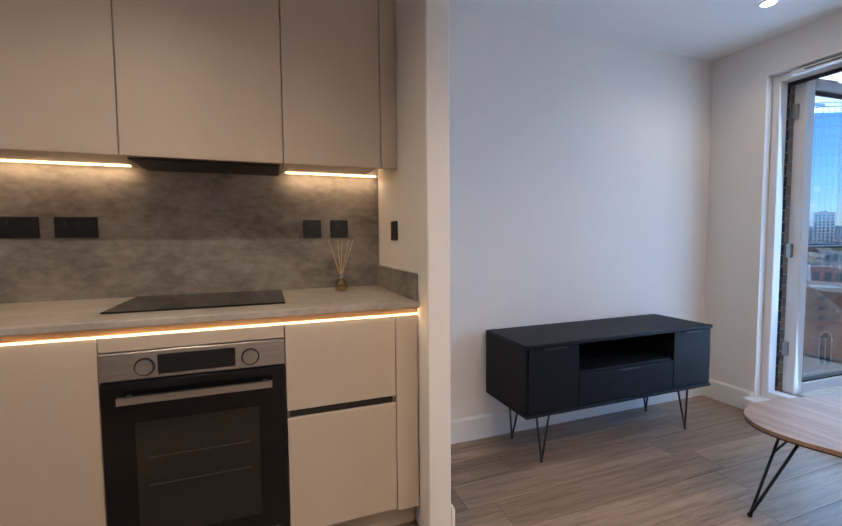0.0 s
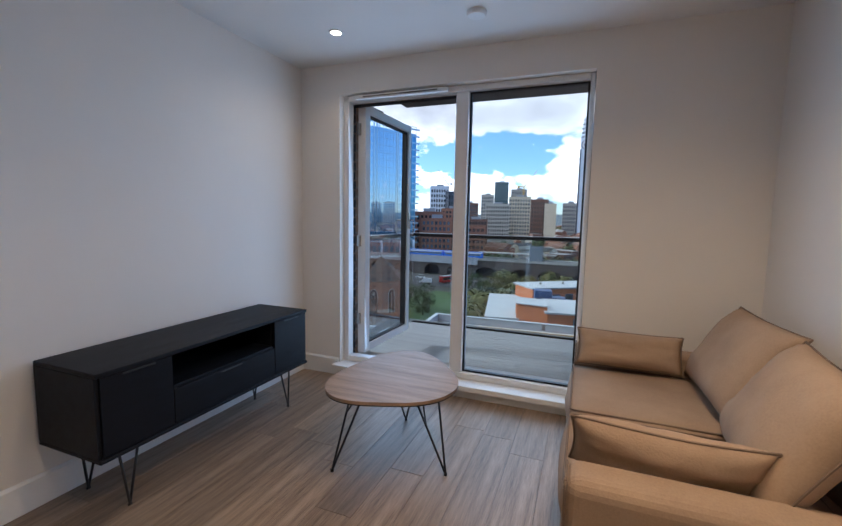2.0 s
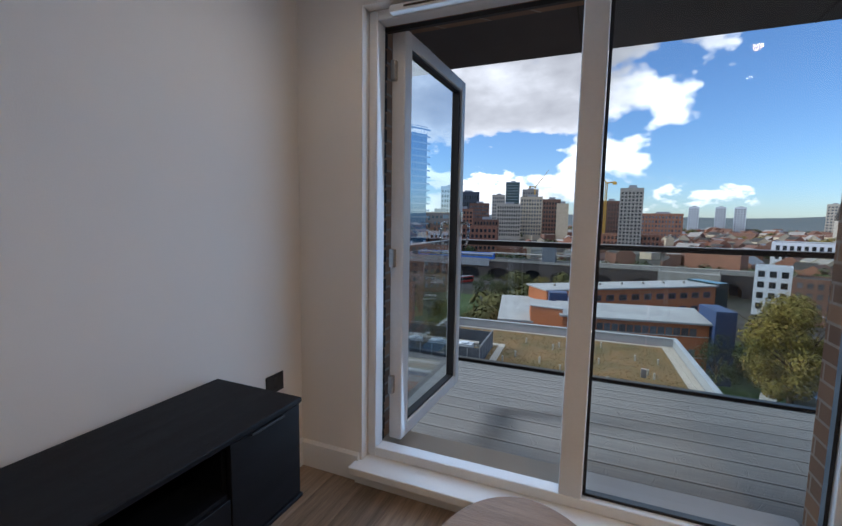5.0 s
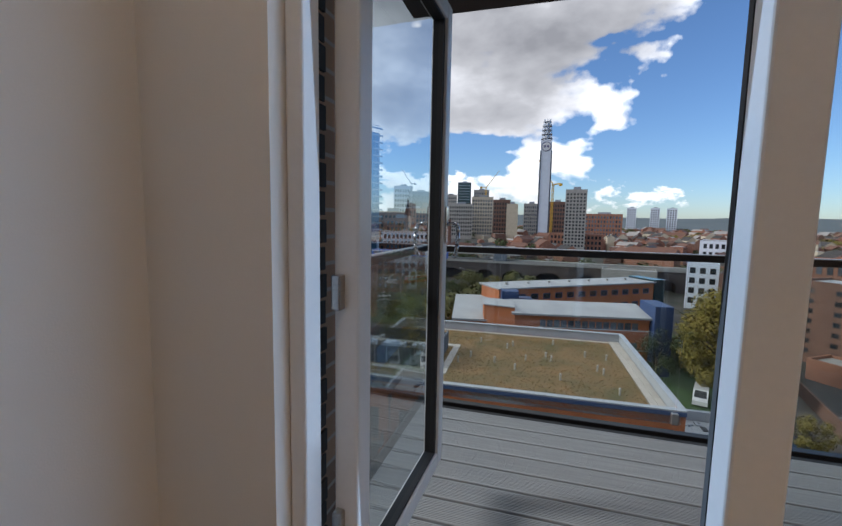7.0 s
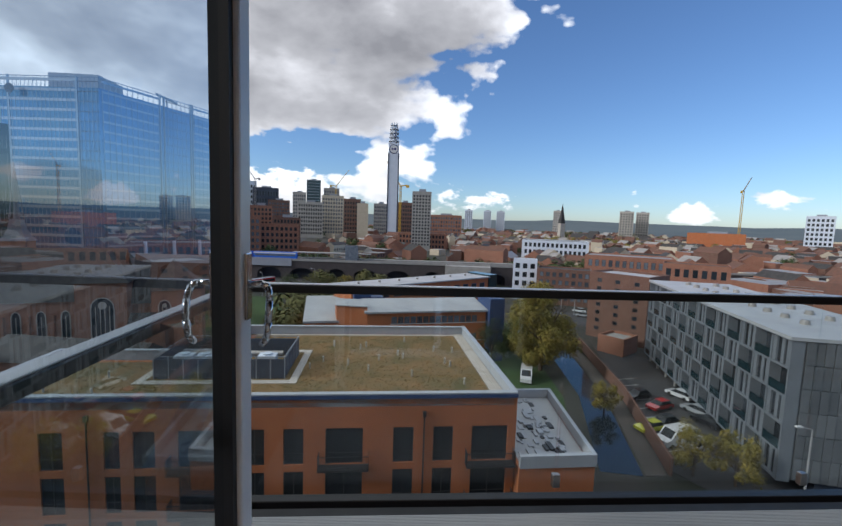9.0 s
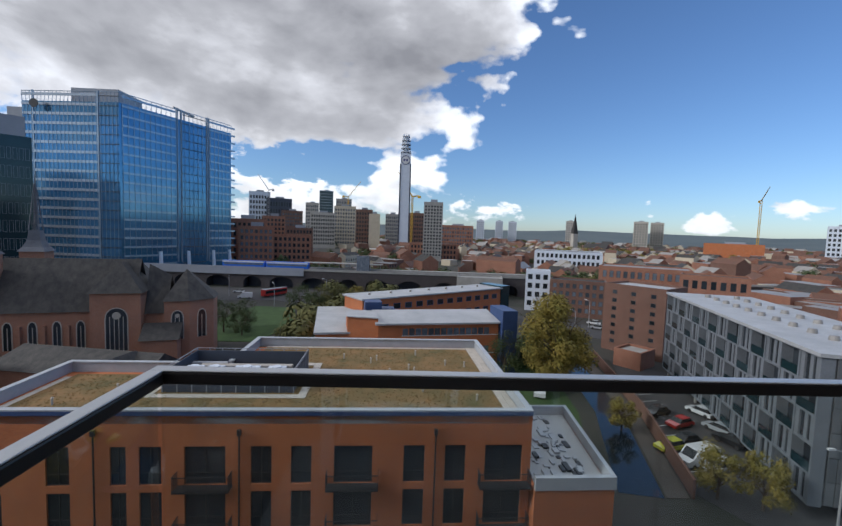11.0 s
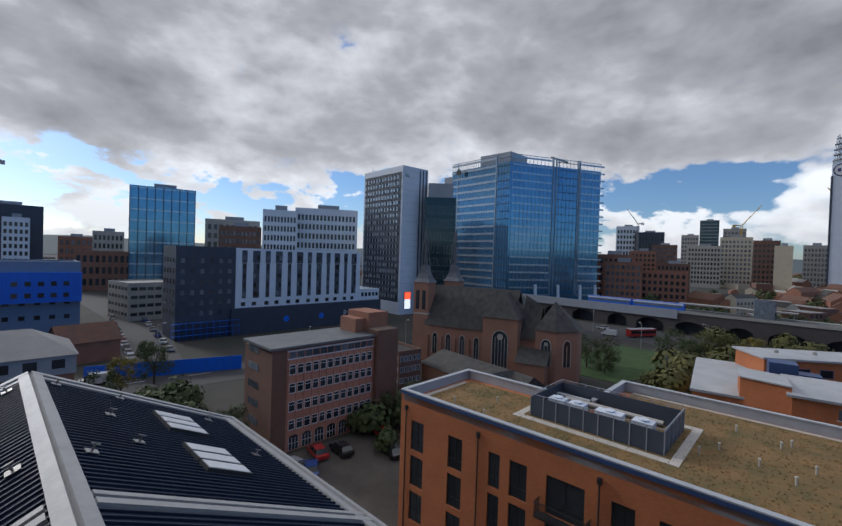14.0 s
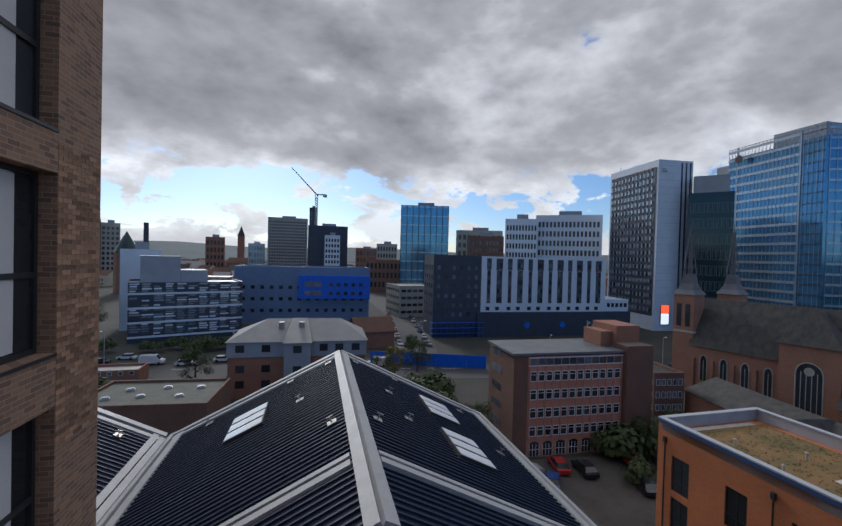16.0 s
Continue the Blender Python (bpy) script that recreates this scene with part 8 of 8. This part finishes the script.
# ---- sofa ----
def cushion(x0, y0, z0, x1, y1, z1, puff=0.025, sag=0.0, seed=0):
    """A stuffed cushion: rounded box with bellied faces and slightly uneven skin."""
    bm = bmesh.new()
    bmesh.ops.create_cube(bm, size=2)
    bmesh.ops.subdivide_edges(bm, edges=bm.edges[:], cuts=15, use_grid_fill=True)
    hx, hy, hz = (x1 - x0) / 2, (y1 - y0) / 2, (z1 - z0) / 2
    c = Vector(((x0 + x1) / 2, (y0 + y1) / 2, (z0 + z1) / 2))
    r = min(hx, hy, hz) * 0.55
    for v in bm.verts:
        p = v.co.copy()
        q = Vector((p.x * (hx - r), p.y * (hy - r), p.z * (hz - r)))
        n = Vector((max(-1, min(1, p.x)) ** 5, max(-1, min(1, p.y)) ** 5, max(-1, min(1, p.z)) ** 5))
        n = n.normalized() if n.length > 1e-5 else p.normalized()
        belly = (1 - p.x ** 2) * (1 - p.y ** 2) if abs(p.z) > 0.99 else (1 - p.x ** 2) * (1 - p.z ** 2) if abs(p.y) > 0.99 else (1 - p.y ** 2) * (1 - p.z ** 2)
        d = q + n * r + n * puff * belly
        d += Vector((0, 0, -sag * (1 - p.x ** 2) * (1 - p.y ** 2)))
        w = noise.noise(d * 6 + Vector((seed * 3.7, seed, 0))) * 0.012 + noise.noise(Vector((d.x * 26, d.y * 14, d.z * 20)) + Vector((seed, 0, 0))) * 0.003
        v.co = c + d + n * w
    return bm


def rim(x0, y0, z0, x1, y1, z1, axis, r=0.0045, k=6):
    """Piping along the rounded rectangle that edges a cushion face."""
    sh = Shape()
    m = 0.02
    pts = []
    u0, u1, v0, v1 = (x0, x1, y0, y1) if axis == "z" else (x0, x1, z0, z1) if axis == "y" else (y0, y1, z0, z1)
    w = z1 if axis == "z" else y1 if axis == "y" else x0
    for (cu, cv), a0 in zip(((u1 - m, v1 - m), (u0 + m, v1 - m), (u0 + m, v0 + m), (u1 - m, v0 + m)), (0, 90, 180, 270)):
        for j in range(4):
            a = radians(a0 + 30 * j)
            pts.append((cu + m * math.cos(a), cv + m * math.sin(a)))
    p3 = [(u, v, w) if axis == "z" else (u, w, v) if axis == "y" else (w, u, v) for u, v in pts]
    for i in range(len(p3)):
        sh.tube(p3[i], p3[(i + 1) % len(p3)], r, k=k)
    return sh


def pillow(w, h, t, seed):
    """A stuffed pillow standing on its edge: knife edges, pinched corners, a full middle and a few creases."""
    bm = bmesh.new()
    n = 22
    rim_v = {}
    for side in (-1, 1):
        grid = {}
        for i in range(n + 1):
            for j in range(n + 1):
                on_rim = i in (0, n) or j in (0, n)
                if on_rim and (i, j) in rim_v:
                    grid[i, j] = rim_v[i, j]
                    continue
                u, v = 2 * i / n - 1, 2 * j / n - 1
                full = max(0.0, (1 - abs(u) ** 3.2) * (1 - abs(v) ** 3.2)) ** 0.55
                x = w / 2 * u * (1 - 0.05 * (1 - v * v))
                z = h / 2 + h / 2 * v * (1 - 0.05 * (1 - u * u))
                crease = noise.noise(Vector((u * 2.2 + seed, v * 2.2, seed * 1.7))) * 0.014 + noise.noise(Vector((u * 7 + seed, v * 7, 3))) * 0.004
                y = side * (t / 2 * full + crease * full) + 0.01 * math.sin(2 * u + seed)
                grid[i, j] = bm.verts.new((x, y, z))
                if on_rim:
                    rim_v[i, j] = grid[i, j]
        for i in range(n):
            for j in range(n):
                q = [grid[i, j], grid[i + 1, j], grid[i + 1, j + 1], grid[i, j + 1]]
                bm.faces.new(q if side < 0 else q[::-1])
    return bm


def pillow_rim(w, h, seed, r=0.004):
    """Piping along a pillow's knife edge."""
    sh = Shape()
    m = 12
    uv = [(2 * i / m - 1, -1) for i in range(m)] + [(1, 2 * i / m - 1) for i in range(m)] + [(1 - 2 * i / m, 1) for i in range(m)] + [(-1, 1 - 2 * i / m) for i in range(m)]
    p3 = [(w / 2 * u * (1 - 0.05 * (1 - v * v)), 0.01 * math.sin(2 * u + seed), h / 2 + h / 2 * v * (1 - 0.05 * (1 - u * u))) for u, v in uv]
    for i in range(len(p3)):
        sh.tube(p3[i], p3[(i + 1) % len(p3)], r, k=6)
    return sh


so = thing("sofa", "two-seat tan suede sofa with piped cushions against the wall", "sofa", (0, 0, 0))
SX0, SX1, SY0, SY1 = -1.64, -0.10, SOUTH + 0.02, -2.10
SEAT = 0.432
part("base", rounded(SX0, SY0, 0.09, SX1, SY1 + 0.005, 0.275, 0.03, 3), SUEDE, so)
for x0, x1 in ((SX0, SX0 + 0.15), (SX1 - 0.13, SX1)):
    am = part("arm", rounded(x0, SY0, 0.10, x1, SY1 - 0.006, 0.545, 0.04, 4), SUEDE, so, "tan suede arm with piping")
    part("piping", rim(x0 + 0.012, SY1 - 0.008, 0.12, x1 - 0.012, SY1 - 0.006, 0.533, "y"), PIPING, am)
part("backrest", rounded(SX0 + 0.151, SY0, 0.276, SX1 - 0.131, SY0 + 0.14, 0.68, 0.05, 4), SUEDE, so)
mid = -0.92
for i, (x0, x1) in enumerate(((SX0 + 0.153, mid - 0.002), (mid + 0.002, SX1 - 0.133))):
    c_ = part("seat_cushion", cushion(x0, SY0 + 0.15, 0.276, x1, SY1 + 0.012, SEAT, 0.014, 0.0, i), SUEDE, so, "tan suede seat cushion", True)
    part("piping", rim(x0 + 0.02, SY0 + 0.2, SEAT - 0.006, x1 - 0.02, SY1 + 0.001, SEAT - 0.005, "z"), PIPING, c_)
for x in (SX0 + 0.08, SX1 - 0.08):
    for y in (SY0 + 0.08, SY1 - 0.07):
        part("foot", Shape().tube((x, y, 0.0), (x, y, 0.095), 0.018, 0.026, 12), IRON, so, "short dark tapered foot")
for i, (x, w, y) in enumerate(((-1.20, 0.66, -2.63), (-0.575, 0.68, -2.67))):
    bc = thing("back_cushion", "plump tan suede back cushion leaning on the sofa's backrest", "cushion", (x, y, SEAT + 0.028), 3 if i else -5, "sofa back cushions")
    cu = part("cover", pillow(w, 0.44, 0.19, 2.3 + i), SUEDE, bc, "", True)
    pi_ = part("piping", pillow_rim(w, 0.44, 2.3 + i), PIPING, bc, "darker piping")
    for q in (cu, pi_):
        q.matrix_basis = pose(0, 0, 0, 31, 0, 0)
for x, tl, sd in ((SX1 - 0.235, 24, 6.1), (SX0 + 0.265, -24, 8.4)):
    bo = thing("arm_cushion", "long tan suede bolster cushion leaning on the sofa arm", "cushion", (x, -2.375, SEAT + 0.03), 90, "sofa arm cushions")
    cu = part("cover", pillow(0.53, 0.20, 0.125, sd), SUEDE, bo, "", True)
    pi_ = part("piping", pillow_rim(0.53, 0.20, sd), PIPING, bo, "darker piping")
    for q in (cu, pi_):
        q.matrix_basis = pose(0, 0, 0, tl, 0, 0)
bk = thing("wicker_tray", "shallow woven cane tray lodged behind the sofa cushions", "tray", (-1.0, SY0 + 0.06, 0.682))
cn = Shape()
for i in range(13):
    cn.box(-0.45 + i * 0.075, -0.045, 0.0, -0.443 + i * 0.075, 0.06, 0.012)
for j in range(5):
    cn.box(-0.46, -0.045 + j * 0.024, 0.008, 0.47, -0.038 + j * 0.024, 0.016)
part("weave", cn, CANE, bk)

# ---- balcony ----
DX = 1.99
DY0, DY1 = -0.095, -6.5
slab = solid("balcony_slab", Shape().box(0.373, DY1, -0.42, DX + 0.06, DY0 + 0.02, -0.075), DARKCLAD, "dark clad balcony slab under the deck boards", "balcony", "structure")
solid("balcony_soffit", Shape().box(0.373, -9.0, 2.60, 2.06, 0.0, 2.95), SOFFIT, "dark grey panelled underside of the balcony above", "soffit", "structure")
for y in (-1.15, -2.6, -4.1):
    solid("soffit_joint", Shape().box(0.40, y, 2.594, 2.05, y + 0.012, 2.5995), SEAL, "dark joint between soffit panels", "trim", "structure")
bl = thing("balustrade", "frameless glass balustrade with a slim dark metal handrail", "balustrade")
RX, RY, RZ = 2.05, -0.125, 1.08
ys = [RY + 0.0, -1.74, -3.14, -4.6, DY1]
for a, b in zip(ys, ys[1:]):
    g = part("glass_panel", Shape().box(RX - 0.008, b + 0.006, -0.05, RX + 0.008, a - 0.006, RZ - 0.03), BALGLASS, bl, "clear glass panel")
    g.visible_shadow = False
g = part("glass_panel", Shape().box(0.42, RY - 0.008, -0.05, RX - 0.03, RY + 0.008, RZ - 0.03), BALGLASS, bl, "clear glass side panel")
g.visible_shadow = False
for y in ys[1:-1]:
    part("glass_clamp", rounded(RX - 0.016, y - 0.02, 0.02, RX + 0.016, y + 0.02, 0.09, 0.003, 1), STEEL, bl, "steel glass clamp")
part("handrail", rounded(RX - 0.025, DY1, RZ - 0.045, RX + 0.025, RY + 0.025, RZ - 0.006, 0.005), RAILBLACK, bl, "dark bronze handrail")
part("rail_cap", rounded(RX - 0.022, DY1, RZ - 0.0058, RX + 0.022, RY + 0.022, RZ, 0.002, 1), RAILTOP, bl, "silver handrail cap")
part("handrail", rounded(0.375, RY - 0.025, RZ - 0.045, RX - 0.026, RY + 0.025, RZ - 0.006, 0.005), RAILBLACK, bl, "dark bronze handrail")
part("rail_cap", rounded(0.375, RY - 0.022, RZ - 0.0058, RX - 0.023, RY + 0.022, RZ, 0.002, 1), RAILTOP, bl, "silver handrail cap")
part("base_channel", rounded(RX - 0.03, DY1, -0.42, RX + 0.03, RY + 0.03, -0.03, 0.004, 1), RAILBLACK, bl, "dark base channel")
part("base_channel", rounded(0.375, RY - 0.03, -0.42, RX - 0.031, RY + 0.03, -0.03, 0.004, 1), RAILBLACK, bl, "dark base channel")
solid("door_threshold", rounded(0.131, MUL1, 0.0, 0.372, YL + 0.01, 0.09, 0.004, 1), STONE, "pale stone threshold outside the balcony door", "threshold", "structure")
solid("outer_sill", rounded(0.131, YR, 0.0, 0.372, MUL1 - 0.001, 0.09, 0.004, 1), COPING, "grey metal outer window sill", "window sill", "structure")

deck = thing("deck", "grey grooved composite decking boards on the balcony", "decking", kind="structure")
bw, gapw = 0.137, 0.017
bd = Shape()
prof = [(0.0, -0.045), (0.0, -0.0245), (0.003, -0.0212)]
for i in range(12):
    g0 = 0.010 + i * 0.0102
    prof += [(g0, -0.0212), (g0 + 0.001, -0.0242), (g0 + 0.0045, -0.0242), (g0 + 0.0055, -0.0212)]
prof += [(bw - 0.003, -0.0212), (bw, -0.0245), (bw, -0.045)]
np_ = len(prof)
bd.v += [(u, DY1 + 0.01, w) for u, w in prof] + [(u, DY0 - 0.06, w) for u, w in prof]
for i in range(np_):
    j = (i + 1) % np_
    bd.f.append((i, j, np_ + j, np_ + i))
    bd.m.append(0)
bd.f += [tuple(range(np_ - 1, -1, -1)), tuple(range(np_, 2 * np_))]
bd.m += [0, 0]
bme = make_mesh("board", bd, DECKING)
x = 0.38
while x + bw < DX:
    b = part("board", bme, None, deck)
    b.location = (x, 0, 0)
    x += bw + gapw
solid("deck_bearer", Shape().box(0.374, DY1, -0.074, DX, DY0 - 0.05, -0.046), SEAL, "dark bearers under the deck boards", "decking", "structure")

# floor planks, laid lengthways towards the window
pl_len, pl_w = 1.22, 0.178
pm = make_mesh("plank", Shape().box(0.001, 0.001, -0.0118, pl_len - 0.001, pl_w - 0.001, 0.0), PLANK)
rnd = random.Random(4)
y, row = SOUTH, 0
while y < -0.01:
    off = rnd.uniform(0, pl_len)
    x = WEST - off
    while x < 0:
        a, b = max(x, WEST), min(x + pl_len, 0.0)
        if b - a > 0.02:
            w = min(pl_w, -y)
            me = pm if (b - a > pl_len - 0.001 and w > pl_w - 0.001) else make_mesh("plank", Shape().box(0.001, 0.001, -0.0118, b - a - 0.001, w - 0.001, 0.0), PLANK)
            p = part("plank", me, None, floor)
            p.location = (a, y, 0)
        x += pl_len
    y += pl_w

solid("cavity_closer", Shape().box(0.1435, YL + 0.0125, ZB - 0.1, 0.1490, YL + 0.0195, ZT + 0.02), SEAL, "black cavity closer beside the door frame", "trim", "structure")
# bricks at the hinge side of the door opening, coloured dark for the shade there, and the courses by the corner of the
# wing
hb1 = make_mesh("brick", Shape().box(0.155, -0.0065, 0, 0.258, 0.1, 0.063), SHADEBRICK)
hb2 = make_mesh("brick", Shape().box(0.150, -0.0100, 0, 0.258, 0.1, 0.063), SHADEBRICK)
for i in range(29):
    q = part("brick", hb2 if i % 2 else hb1, None, facade)
    q.location = (0, YL + 0.021, 0.06 + i * 0.075)
full_, half_ = (make_mesh("brick", Shape().box(0.0005, 0, 0, 0.007, l_, 0.064), BRICKS) for l_ in (0.214, 0.102))
for i in range(58):
    z = -1.32 + i * 0.1135 * 0.661
    y = 6.632
    first = i % 2
    k_ = 0
    while y + 0.10 < WING_END + 0.001 and k_ < 8:
        short = (first and k_ == 0) or y + 0.214 > WING_END
        q = part("brick", half_ if short else full_, None, wg)
        q.location = (WX, y, z)
        y += 0.1125 if short else 0.2245
        k_ += 1
